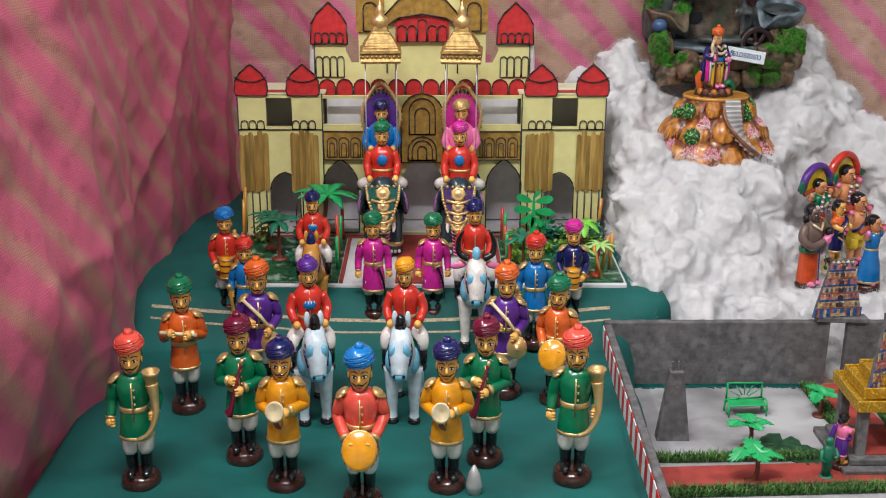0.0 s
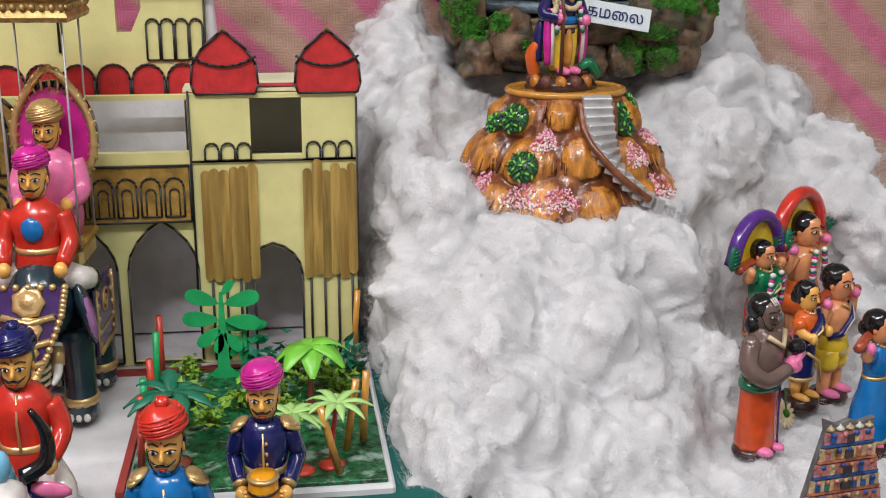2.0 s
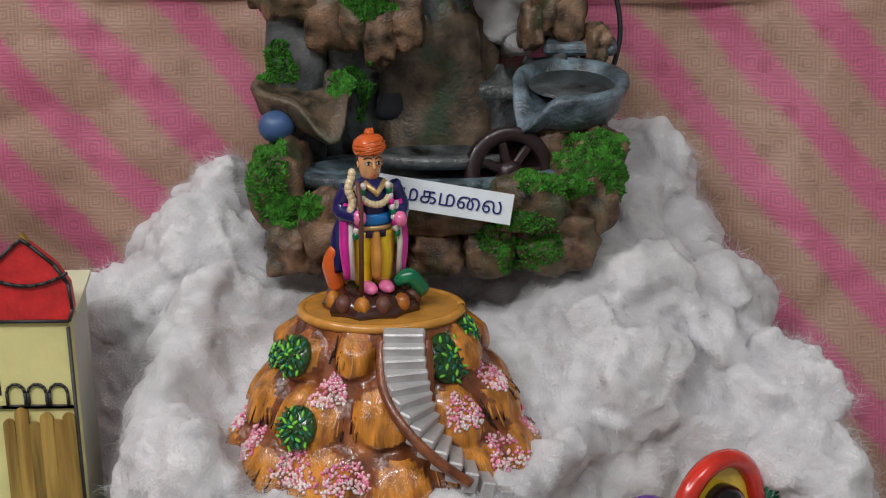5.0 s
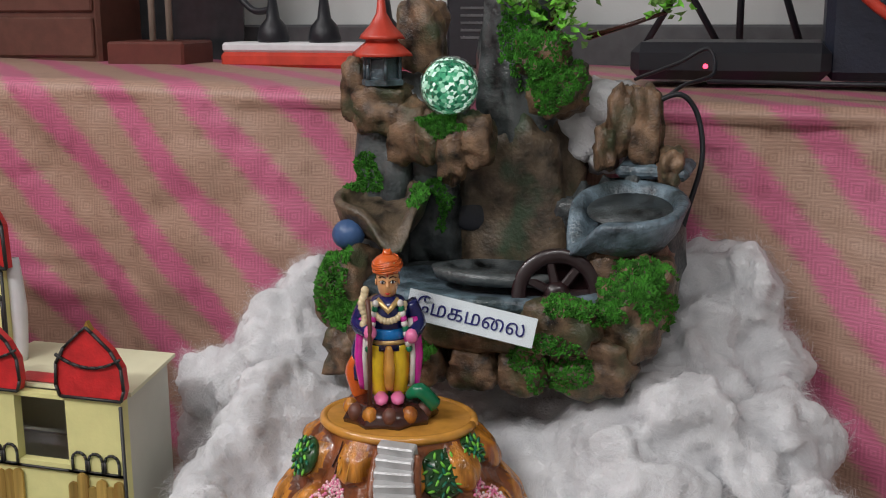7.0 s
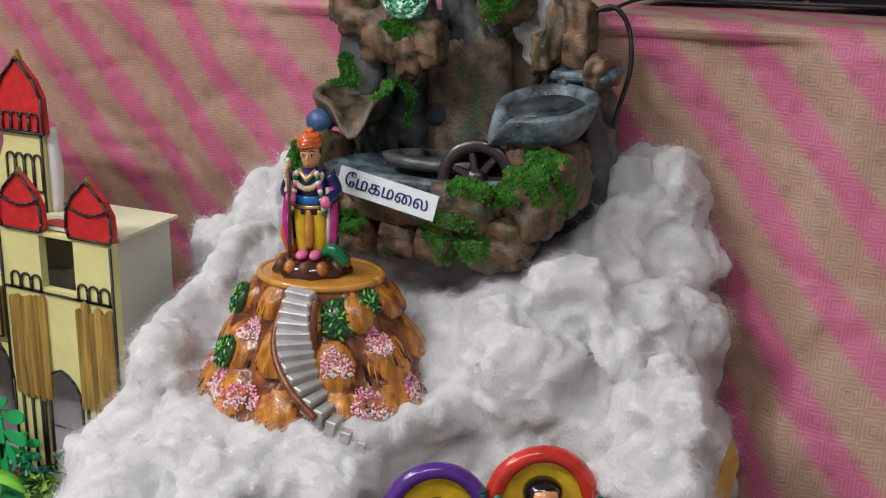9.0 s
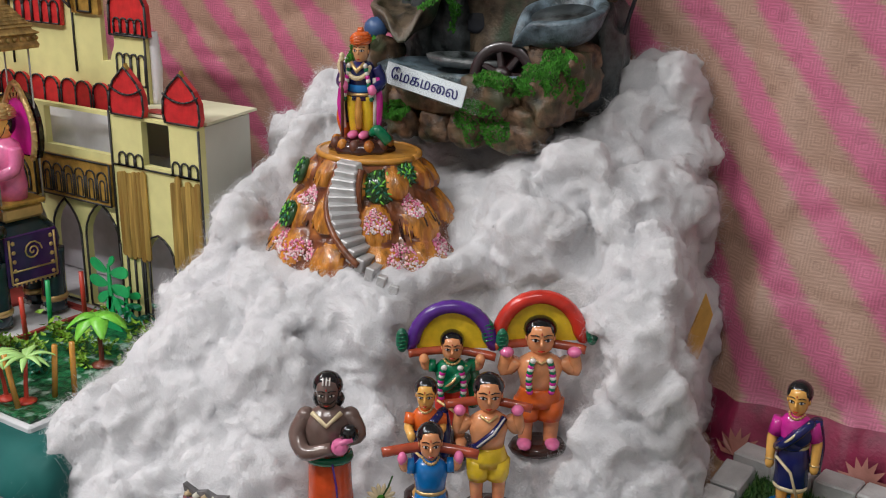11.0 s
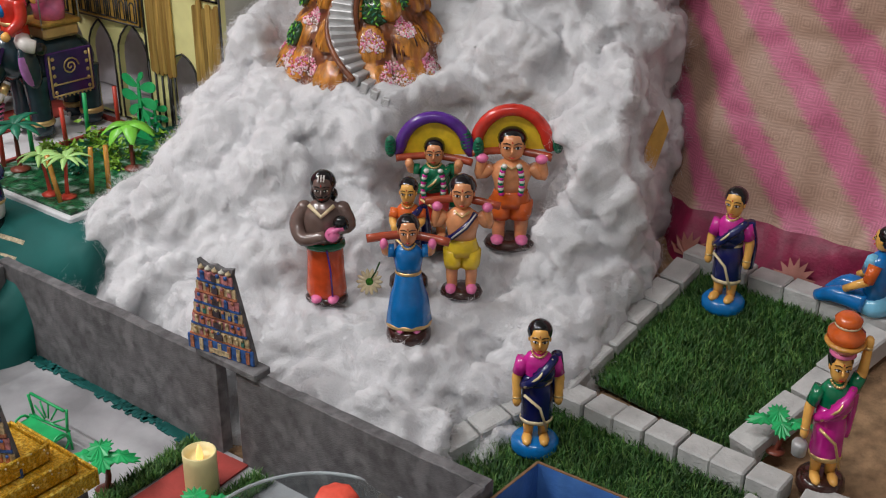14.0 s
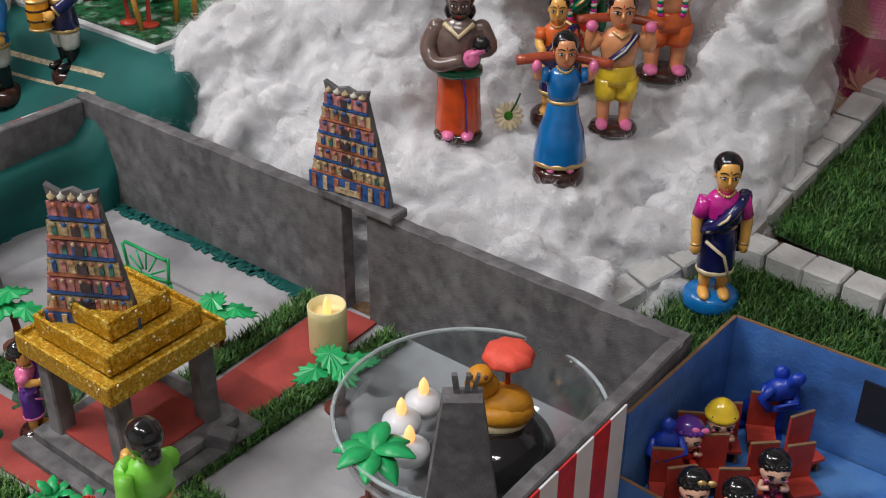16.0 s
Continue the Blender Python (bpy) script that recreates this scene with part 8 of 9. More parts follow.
TOP = -0.060
rough_wall("wall_north_yard", 0.405, -0.448, 0.905, -0.448, Z0, TOP, 0.018, label="grey-painted foam compound wall")
rough_wall("wall_north_yard", 0.945, -0.448, 1.352, -0.448, Z0, TOP, 0.018, label="grey-painted foam compound wall")
rough_wall("wall_west_yard", 0.412, -0.46, 0.398, -1.20, Z0, TOP - 0.004, 0.016, stripes=-1, label="grey foam wall with red and white stripes outside")
rough_wall("wall_east_yard", 1.346, -0.46, 1.346, -1.20, Z0, TOP, 0.016, stripes=1, label="grey foam wall with red and white stripes outside", start=4)
lintel = Form().block((0, 0, 0), (0.115, 0.03, 0.012), FOAM, 0.002)
thing("gate_lintel", lintel, pose(0.93, -0.448, TOP + 0.006, 0, 1, 0), "grey foam lintel over the gate", "lintel", kind="structure")
paint_line = Form()
rnd = random.Random(3)
for k in range(110):
    x = 0.425 + 0.47 * k / 110
    paint_line.block((x, -0.462 - rnd.uniform(0, 0.006), Z0 + 0.0016), (0.006, rnd.uniform(0.01, 0.026), 0.002), GREEN_CLOTH, turn=(0, 0, rnd.uniform(-20, 20)))
for k in range(60):
    paint_line.block((0.424 + rnd.uniform(0, 0.004), -0.47 - 0.5 * k / 60, Z0 + 0.0016), (rnd.uniform(0.008, 0.02), 0.01, 0.002), GREEN_CLOTH)
thing("trim", paint_line, (0, 0, 0), "brushed dark green paint along the foot of the walls", "trim", kind="structure")


def tower_cutout(name, h, w, label):
    """A flat printed temple tower: tapering tiers with tiny figures, on card with a grey back."""
    root = thing(name, None, (0, 0, 0), label, "tower cutout")
    rnd = random.Random(h * 1000)
    edge = [(-w / 2, 0), (w / 2, 0), (w * 0.46, h * 0.18), (w * 0.24, h * 0.93), (w * 0.26, h), (w * 0.1, h * 0.97), (0, h * 1.0), (-w * 0.12, h * 0.97), (-w * 0.26, h * 1.02), (-w * 0.24, h * 0.93), (-w * 0.46, h * 0.18)]
    part("card", Form().plate(edge, FOAM, 0.007), root, "grey card body")
    tones = [material("print_%s" % n, c, 0.45, var=0.4, scale=160, bump=0.3) for n, c in (("brick", (0.45, 0.16, 0.08)), ("blue", (0.03, 0.1, 0.32)), ("sand", (0.55, 0.42, 0.24)), ("rose", (0.5, 0.2, 0.2)), ("green", (0.05, 0.2, 0.16)), ("shade", (0.06, 0.04, 0.05)))]
    tiers = 6
    for t in range(tiers):
        z0 = h * (0.16 + 0.77 * t / tiers)
        z1 = h * (0.16 + 0.77 * (t + 1) / tiers)
        half = w * (0.46 - 0.22 * (t + 0.5) / tiers)
        f = Form()
        f.block((0, -0.0016, z0 + 0.1 * (z1 - z0)), (2 * half * 1.02, 0.003, 0.18 * (z1 - z0)), tones[1 if t % 2 else 0])
        f.block((0, -0.001, (z0 + z1) / 2), (2 * half * 0.98, 0.002, 0.82 * (z1 - z0)), tones[3 if t % 2 else 2])
        n = 9 - t
        for k in range(n):
            x = -half * 0.9 + 2 * half * 0.9 * (k + 0.5) / n
            q = half * 1.5 / n
            f.block((x, -0.0025, (z0 + z1) / 2 + h * 0.006), (q * 0.55, 0.003, 0.6 * (z1 - z0)), rnd.choice(tones[:5]))
            f.ball((x, -0.004, z1 - 0.2 * (z1 - z0)), (q * 0.32, 0.002, q * 0.3), rnd.choice(tones[:4]), 6, 4)
        f.block((0, -0.004, (z0 + z1) / 2), (half * 0.28, 0.002, 0.5 * (z1 - z0)), tones[5])
        part("tier", f, root, "printed tier of small painted figures")
    f = Form()
    f.block((0, -0.0015, h * 0.08), (w * 0.98, 0.003, h * 0.155), tones[1])
    for k in range(7):
        f.block((-w * 0.42 + w * 0.14 * k, -0.0035, h * 0.08), (w * 0.05, 0.002, h * 0.13), tones[2 if k % 2 else 0])
    f.block((0, -0.004, h * 0.05), (w * 0.3, 0.002, h * 0.05), tones[2])
    part("plinth", f, root, "blue and sand printed plinth")
    cr = Form()
    for k in range(5):
        cr.lathe([(w * 0.035, 0), (w * 0.045, h * 0.02), (w * 0.015, h * 0.035), (w * 0.004, h * 0.05)], CARD_WHITE if k % 2 else tones[2], 6, at=Matrix.Translation((-w * 0.2 + w * 0.1 * k, 0.0, h * 0.93)))
    part("finials", cr, root, "row of pale finials")
    return root


put(tower_cutout("gate_tower_cutout", 0.135, 0.112, "printed card temple tower over the yard gate"), 0.918, -0.455, TOP + 0.012, 8)

# turf, red path, candle
def blades(name, x0, y0, x1, y1, wide, count, label, seed, h=0.012):
    """A strip or field of plastic turf."""
    rnd = random.Random(seed)
    f = Form()
    d = Vector((x1 - x0, y1 - y0, 0))
    side = Vector((-d.y, d.x, 0)).normalized() * wide
    c = [(x0 - side.x / 2, y0 - side.y / 2), (x1 - side.x / 2, y1 - side.y / 2), (x1 + side.x / 2, y1 + side.y / 2), (x0 + side.x / 2, y0 + side.y / 2)]
    f.add([(x, y, ground_z(x, y) + 0.004) for x, y in c], [(0, 1, 2, 3)], SOIL, False)
    for k in range(count):
        p = Vector((x0, y0, 0)) + d * rnd.random() + side * (rnd.random() - 0.5)
        z = ground_z(p.x, p.y) + 0.003
        a = rnd.uniform(0, 6.283)
        lean = rnd.uniform(0.2, 1.1) * h
        w = rnd.uniform(0.0007, 0.0012)
        t = rnd.uniform(0.7, 1.25) * h
        ux, uy = math.cos(a), math.sin(a)
        f.add([(p.x - uy * w, p.y + ux * w, z), (p.x + uy * w, p.y - ux * w, z), (p.x + ux * lean * 0.4 + uy * w * 0.8, p.y + uy * lean * 0.4 - ux * w * 0.8, z + t * 0.65), (p.x + ux * lean * 0.4 - uy * w * 0.8, p.y + uy * lean * 0.4 + ux * w * 0.8, z + t * 0.65), (p.x + ux * lean, p.y + uy * lean, z + t)],
              [(0, 1, 2, 3), (3, 2, 4)], GRASS[rnd.choice((0, 1, 1, 2))], False)
    me = bpy.data.meshes.new(name)
    me.from_pydata(f.v, [], f.f)
    for m in f.mats:
        me.materials.append(m)
    me.polygons.foreach_set("material_index", f.m)
    return tagged(new(name, me), label, "turf", kind="stuff")


path = Form().block((0.928, -0.64, Z0 + 0.0025), (0.075, 0.36, 0.003), PATH_RED, turn=(0, 0, 3))
path.block((0.70, -0.86, Z0 + 0.0022), (0.50, 0.075, 0.003), PATH_RED, turn=(0, 0, 3))
path.block((1.0, -0.95, Z0 + 0.002), (0.09, 0.3, 0.003), PATH_RED)
thing("path", path, (0, 0, 0), "red oxide path across the yard", "path", kind="structure")
blades("turf_strip", 0.862, -0.465, 0.872, -0.79, 0.03, 2600, "narrow strip of plastic turf beside the red path", 1)
blades("turf_strip", 0.994, -0.465, 0.982, -0.80, 0.034, 2800, "narrow strip of plastic turf beside the red path", 2)
blades("turf_strip", 0.45, -0.80, 0.88, -0.79, 0.03, 2200, "narrow strip of plastic turf beside the red path", 3)
blades("turf_strip", 0.45, -0.93, 0.93, -0.91, 0.034, 2400, "narrow strip of plastic turf beside the red path", 4)
blades("turf_strip", 1.0, -0.80, 1.16, -0.80, 0.03, 1200, "narrow strip of plastic turf beside the red path", 5)

WAX = material("ivory_wax_plastic", (0.84, 0.74, 0.38), 0.45, var=0.05)
FLAME = glow("candle_flame", (1.0, 0.5, 0.15), 0.7, (0.9, 0.6, 0.3))
cd = thing("led_pillar_candle", None, Matrix.Translation((0.95, -0.535, Z0 + 0.004)) @ Matrix.Diagonal((0.84, 0.84, 1.12, 1)), "ivory plastic electric pillar candle on the red path", "candle")
part("body", Form().lathe([(0.0255, 0), (0.027, 0.003), (0.0265, 0.045), (0.027, 0.056), (0.025, 0.057), (0.0235, 0.048), (0.006, 0.046)], WAX, 24, wave=0.012, waves=3), cd)
part("flame", Form().lathe([(0.004, 0), (0.006, 0.006), (0.005, 0.014), (0.0015, 0.022)], FLAME, 10), cd, "small amber flame", (0, 0, 0.044))

# shrine with gold tiers
def shrine():
    root = thing("model_shrine", None, Matrix.Translation((0.902, -0.775, Z0)) @ Matrix.Rotation(radians(0), 4, "Z"), "grey four-legged shrine with glittering gold stepped roof", "model shrine")
    glit = material("gold_glitter_foam", (0.62, 0.34, 0.012), 0.35, 0.45, var=0.35, scale=400, bump=1.0, fine=700, second=(0.85, 0.62, 0.12), amount=0.35)
    for k, s in enumerate((0.185, 0.15)):
        part("step_slab", Form().block((0, 0, 0.006 + 0.014 * k), (s, s, 0.014), FOAM, 0.002), root, "grey foam slab")
    part("red_floor", Form().block((0, 0, 0.0285), (0.115, 0.115, 0.003), PATH_RED), root, "dark red floor")
    for x in (-0.052, 0.052):
        for y in (-0.052, 0.052):
            part("pillar", Form().block((x, y, 0.075), (0.02, 0.02, 0.1), FOAM, 0.002), root, "grey foam pillar")
    for k, (s, z) in enumerate(((0.145, 0.125), (0.115, 0.145), (0.075, 0.165))):
        t = Form()
        h = 0.024
        wall = 0.004
        t.block((0, 0, z + 0.009), (s - 2 * wall - 0.001, s - 2 * wall - 0.001, 0.018), glit)
        for sx, sy, wx, wy in ((0, 1, s, wall), (0, -1, s, wall), (1, 0, wall, s - 2 * wall), (-1, 0, wall, s - 2 * wall)):
            t.block((sx * (s - wall) / 2, sy * (s - wall) / 2, z + h / 2), (wx, wy, h), glit, 0.0015)
        part("gold_tier", t, root, "gold glitter foam tray")
        rd = random.Random(k)
        g = Form()
        for q in range(26):
            e = rd.uniform(-s / 2, s / 2)
            side = rd.choice((0, 1, 2))
            p = (e, -s / 2 - 0.0006, z + rd.uniform(0.003, h)) if side == 0 else ((s / 2 + 0.0006, e, z + rd.uniform(0.003, h)) if side == 1 else (e, rd.uniform(-s / 2, s / 2), z + 0.005))
            g.ball(p, rd.uniform(0.0008, 0.0017), CREAM, 5, 4)
        part("sequins", g, root, "scattered bright sequins")
    return root


shrine()
t2 = put(tower_cutout("shrine_tower_cutout", 0.16, 0.098, "printed card temple tower standing on the shrine roof"), 0.898, -0.80, Z0 + 0.150, 30)

bench = thing("toy_bench", None, pose(0.69, -0.59, Z0, 0, 0, 4), "bright green plastic toy bench with fan back", "bench")
part("seat", Form().block((0, -0.012, 0.026), (0.08, 0.03, 0.003), LEAF_GREEN, 0.001), bench)
bk = Form()
ring = [(-0.038, 0.028), (0.038, 0.028), (0.038, 0.064), (-0.038, 0.064)]
for a, b in zip(ring, ring[1:] + ring[:1]):
    bk.tube([(a[0], 0.004, a[1]), (b[0], 0.008, b[1])], 0.0022, LEAF_GREEN, 6)
for k in range(7):
    a = math.pi * k / 6
    bk.tube([(0.01 * math.cos(a), 0.004, 0.03 + 0.008 * math.sin(a)), (0.036 * math.cos(a), 0.007, 0.03 + 0.033 * math.sin(a))], 0.0014, LEAF_GREEN, 5)
part("backrest", bk, bench, "fan-patterned back")
for s in (-1, 1):
    lg = Form()
    ringp = [(s * 0.041, -0.012 + 0.014 * math.cos(2 * math.pi * k / 12), 0.02 + 0.014 * math.sin(2 * math.pi * k / 12)) for k in range(13)]
    lg.tube(ringp, 0.002, LEAF_GREEN, 6)
    lg.tube([(s * 0.041, -0.026, 0.0), (s * 0.041, -0.022, 0.03)], 0.002, LEAF_GREEN, 6)
    lg.tube([(s * 0.041, 0.006, 0.0), (s * 0.041, 0.004, 0.03)], 0.002, LEAF_GREEN, 6)
    part("leg", lg, bench)
for k, (x, y, r) in enumerate(((0.725, -0.74, 0.048), (0.76, -0.785, 0.045))):
    lily = Form()
    n = 22
    pts = [(r * (1 - 0.6 * (1 if i == 0 else 0)) * (1 + 0.04 * math.sin(5 * i)) * math.cos(2 * math.pi * i / n), r * (1 - 0.6 * (1 if i == 0 else 0)) * 0.85 * math.sin(2 * math.pi * i / n), 0.003 + 0.002 * math.sin(3 * i)) for i in range(n)]
    lily.add(pts + [(x_, y_, z_ - 0.003) for x_, y_, z_ in pts] + [(0, 0, 0.004)], [(i, (i + 1) % n, 2 * n) for i in range(n)] + [(i, i + n, (i + 1) % n + n, (i + 1) % n) for i in range(n)], material("lily_green", (0.015, 0.07, 0.03), 0.55, var=0.35, scale=60, bump=0.8), False)
    thing("lily_pad", lily, pose(x, y, Z0, 0, 0, 60 + 50 * k), "dark green rubber lily pad on the yard floor", "lily pad")
YP = "toy palms of the temple yard"


def broad_tree(h, seed, label):
    """Low toy tree with flat toothed leaf plates."""
    rnd = random.Random(seed)
    root = thing("toy_tree", None, (0, 0, 0), label, "toy tree", YP)
    t = Form().lathe([(h * 0.24, 0), (h * 0.25, h * 0.05), (h * 0.1, h * 0.09)], RUST, 12)
    t.tube([(0, 0, 0), (h * 0.1, 0, h * 0.45), (0, 0, h * 0.8), (-h * 0.3, 0, h * 0.95)], [h * 0.07, h * 0.07, h * 0.05, h * 0.03], RUST, 7)
    t.tube([(h * 0.06, 0, h * 0.6), (h * 0.35, 0.0, h * 0.9)], [h * 0.05, h * 0.03], RUST, 6)
    part("trunk", t, root)
    for cx, cz, a in ((-0.38, 0.98, 200), (0.4, 0.92, 10), (-0.05, 1.08, 90), (0.05, 0.95, 280)):
        n = 26
        L = h * 0.46
        pts = []
        for i in range(n):
            q = 2 * math.pi * i / n
            e = (1.0 if i % 2 else 0.72)
            pts.append((L * e * math.cos(q), L * 0.62 * e * math.sin(q), -0.1 * h * math.cos(q) ** 2))
        f = Form().add(pts + [(x, y, z - 0.0015) for x, y, z in pts] + [(0, 0, 0.05 * h)], [(i, (i + 1) % n, 2 * n) for i in range(n)] + [(i, i + n, (i + 1) % n + n, (i + 1) % n) for i in range(n)], LEAF_GREEN, False)
        part("leaf", f, root, "", Matrix.Translation((cx * h, 0.15 * h * math.sin(radians(a)), cz * h)) @ Matrix.Rotation(radians(a), 4, "Z") @ Matrix.Rotation(radians(rnd.uniform(-15, 15)), 4, "Y"))
    return root


for k, (x, y, h, tr) in enumerate(((0.845, -0.612, 0.06, 40), (0.655, -0.755, 0.065, 10), (0.63, -0.89, 0.07, 0), (1.028, -0.605, 0.062, 60))):
    put(broad_tree(h, k, "bright green toy tree with brown foot"), x, y, Z0, tr)
put(tagged(palm(LEAF_GREEN, RUST, 0.075, 8, "round", 31, 0.1, "bright green toy palm with brown stem"), group=YP), 1.155, -0.70, Z0, 30)
man = Form()
man.lathe([(0.16, 0), (0.16, 0.05), (0.05, 0.06)], LEAF_DARK, 14)
man.lathe([(0.1, 0.05), (0.12, 0.3), (0.13, 0.5), (0.16, 0.7), (0.1, 0.8), (0.06, 0.82), (0.09, 0.86), (0.1, 0.93), (0.06, 1.0)], LEAF_DARK, 14, 1, 0.75, wave=0.05, waves=5)
man.tube([(0.15, 0, 0.72), (0.2, -0.08, 0.55), (0.08, -0.14, 0.55)], 0.045, LEAF_DARK, 8)
man.tube([(-0.15, 0, 0.72), (-0.19, -0.04, 0.5), (-0.12, -0.12, 0.45)], 0.045, LEAF_DARK, 8)
stand("plastic_soldier", man, 0.775, -0.87, Z0, 0.085, 10, "plain green plastic toy man standing in the yard")
stand("devotee_figurine", sari_doll(PURPLE, PALE_PINK, PURPLE, BROWN, PALE_PINK, hands=((-0.06, -0.16, 0.66), (0.06, -0.16, 0.66))), 0.812, -0.835, Z0, 0.12, 120, "clay devotee in purple sari beside the shrine")
stand("devotee_figurine", sari_doll(LEAF_LIME, LEAF_LIME, LEAF_LIME, BROWN, GOLD, hands=((-0.05, -0.17, 0.68), (0.05, -0.17, 0.68))), 1.075, -0.885, Z0, 0.19, 250, "clay devotee in bright lime sari facing the shrine")
stump = Form().block((0, 0, 0.016), (0.03, 0.02, 0.032), FOAM, 0.003)
thing("foam_stub", stump, pose(0.978, -0.735, Z0, 0, 14, 30), "small rough grey foam stub in the turf", "foam block")

# glass bowl with floating lights and the snake shrine
BX, BY = 1.197, -0.59
BOWL_GLASS = thin_glass("bowl_glass", (0.9, 0.935, 0.94), 0.6)
# whitish base colour puts the clear rim's highlights into the material
RIM_HIGHLIGHT = material("whitened_glass_edge", (0.62, 0.68, 0.7), 0.12, var=0.05)
RIM_HIGHLIGHT.node_tree.nodes["Principled BSDF"].inputs["Transmission Weight"].default_value = 0.65
bowl = thing("glass_bowl", None, (BX, BY, Z0), "large clear glass bowl of water", "bowl")
g = Form().lathe([(0.055, 0.0), (0.075, 0.003), (0.098, 0.02), (0.116, 0.045), (0.123, 0.072), (0.1255, 0.075), (0.1275, 0.0725), (0.12, 0.043), (0.102, 0.017), (0.078, 0.0), (0.06, -0.001)], BOWL_GLASS, 48, 1.09, 1.09)
part("bowl", g, bowl).visible_shadow = False
rim = Form().tube([(0.1375 * math.cos(2 * math.pi * k / 48), 0.1375 * math.sin(2 * math.pi * k / 48), 0.0755) for k in range(49)], 0.0022, RIM_HIGHLIGHT, 8)
part("rim", rim, bowl, "rounded clear rim, whitened for its highlights").visible_shadow = False
LID = material("black_enamel", (0.006, 0.006, 0.007), 0.06, coat=0.8)
dome = thing("black_dome", Form().lathe([(0.062, 0), (0.066, 0.006), (0.064, 0.03), (0.055, 0.048), (0.035, 0.062), (0.01, 0.067)], LID, 32), (BX + 0.028, BY + 0.004, Z0 + 0.007), "glossy black upturned bowl under the clay snake", "bowl")
sn = Form()
YCLAY = material("ochre_modelling_clay", (0.62, 0.26, 0.012), 0.55, var=0.12, scale=50, bump=0.3)
sn.lathe([(0.03, -0.004), (0.034, 0.004), (0.03, 0.012), (0.02, 0.016)], CREAM, 20, 1.0, 0.75)
sn.tube(bend([(-0.026, -0.004, 0.012), (0.0, -0.016, 0.016), (0.026, -0.004, 0.016), (0.018, 0.012, 0.02), (-0.006, 0.008, 0.026), (-0.014, 0.0, 0.042), (-0.012, -0.004, 0.054)], 5), [0.006 + 0.007 * min(1, i / 8) for i in range(26)] + [0.014, 0.0135, 0.013, 0.012, 0.01], YCLAY, 10)
sn.ball((-0.013, -0.004, 0.046), (0.017, 0.009, 0.017), YCLAY, 12, 8)
sn.ball((-0.014, -0.007, 0.06), (0.0125, 0.0125, 0.0085), YCLAY, 12, 8)
sn.ball((0.012, 0.0, 0.022), (0.026, 0.02, 0.017), YCLAY, 14, 8)
for s in (-1, 1):
    sn.ball((-0.016 + s * 0.007, -0.016, 0.063), 0.0026, RUST, 6, 4)
snake = thing("clay_snake", sn, pose(BX + 0.024, BY + 0.006, Z0 + 0.07, 0, 0, 32), "coiled ochre modelling-clay snake on the black dome", "figurine")
um = thing("paper_parasol", None, (BX + 0.026, BY + 0.024, Z0 + 0.096), "small coral umbrella over the clay snake", "umbrella")
part("canopy", Form().lathe([(0.0245, 0), (0.0255, 0.002), (0.022, 0.009), (0.013, 0.012), (0.002, 0.013)], material("coral_felt", (0.85, 0.1, 0.06), 0.6, bump=0.4), 32, wave=0.05, waves=8), um, "", (0, 0, 0.04))
part("stick", Form().tube([(0, 0, 0), (0, 0, 0.042)], 0.003, RED_PLASTIC, 8), um)
LITE = material("white_plastic", (0.75, 0.76, 0.8), 0.35, var=0.03)
for k, (dx, dy) in enumerate(((-0.075, 0.018), (-0.072, -0.022), (-0.038, -0.05))):
    c = thing("floating_tealight", None, (BX + dx, BY + dy, Z0 + 0.034), "white plastic floating electric tealight with amber flame", "candle", "floating tealights")
    part("cup", Form().lathe([(0.006, -0.012), (0.018, -0.008), (0.021, 0.0), (0.02, 0.006), (0.012, 0.012), (0.006, 0.014)], LITE, 20), c)
    part("flame", Form().lathe([(0.0045, 0), (0.006, 0.006), (0.0045, 0.014), (0.001, 0.02)], FLAME, 10), c, "amber flame tip", (0, 0, 0.013))
for x, y, turn, h in ((1.264, -0.694, 38, 0.19), (0.512, -0.71, 0, 0.15)):
    py = Form()
    k = h / 0.19
    py.add([(-0.042 * k, -0.013, 0), (0.042 * k, -0.013, 0), (0.042 * k, 0.013, 0), (-0.042 * k, 0.013, 0), (-0.017 * k, -0.011, h), (0.017 * k, -0.011, h), (0.017 * k, 0.011, h), (-0.017 * k, 0.011, h)], [(0, 1, 5, 4), (1, 2, 6, 5), (2, 3, 7, 6), (3, 0, 4, 7), (4, 5, 6, 7), (0, 3, 2, 1)], FOAM, False)
    for dx, w_ in ((0.004, 0.004), (-0.006, 0.005), (0.011, 0.003)):
        py.block((dx, 0.004, h + 0.008), (w_, 0.005, 0.022), FOAM, turn=(0, 300 * dx * 4, 0))
    thing("gate_pylon", py, pose(x, y, Z0, 0, 0, turn), "tapered grey foam pylon seen edge on beside the wall", "pylon", "grey foam pylons")

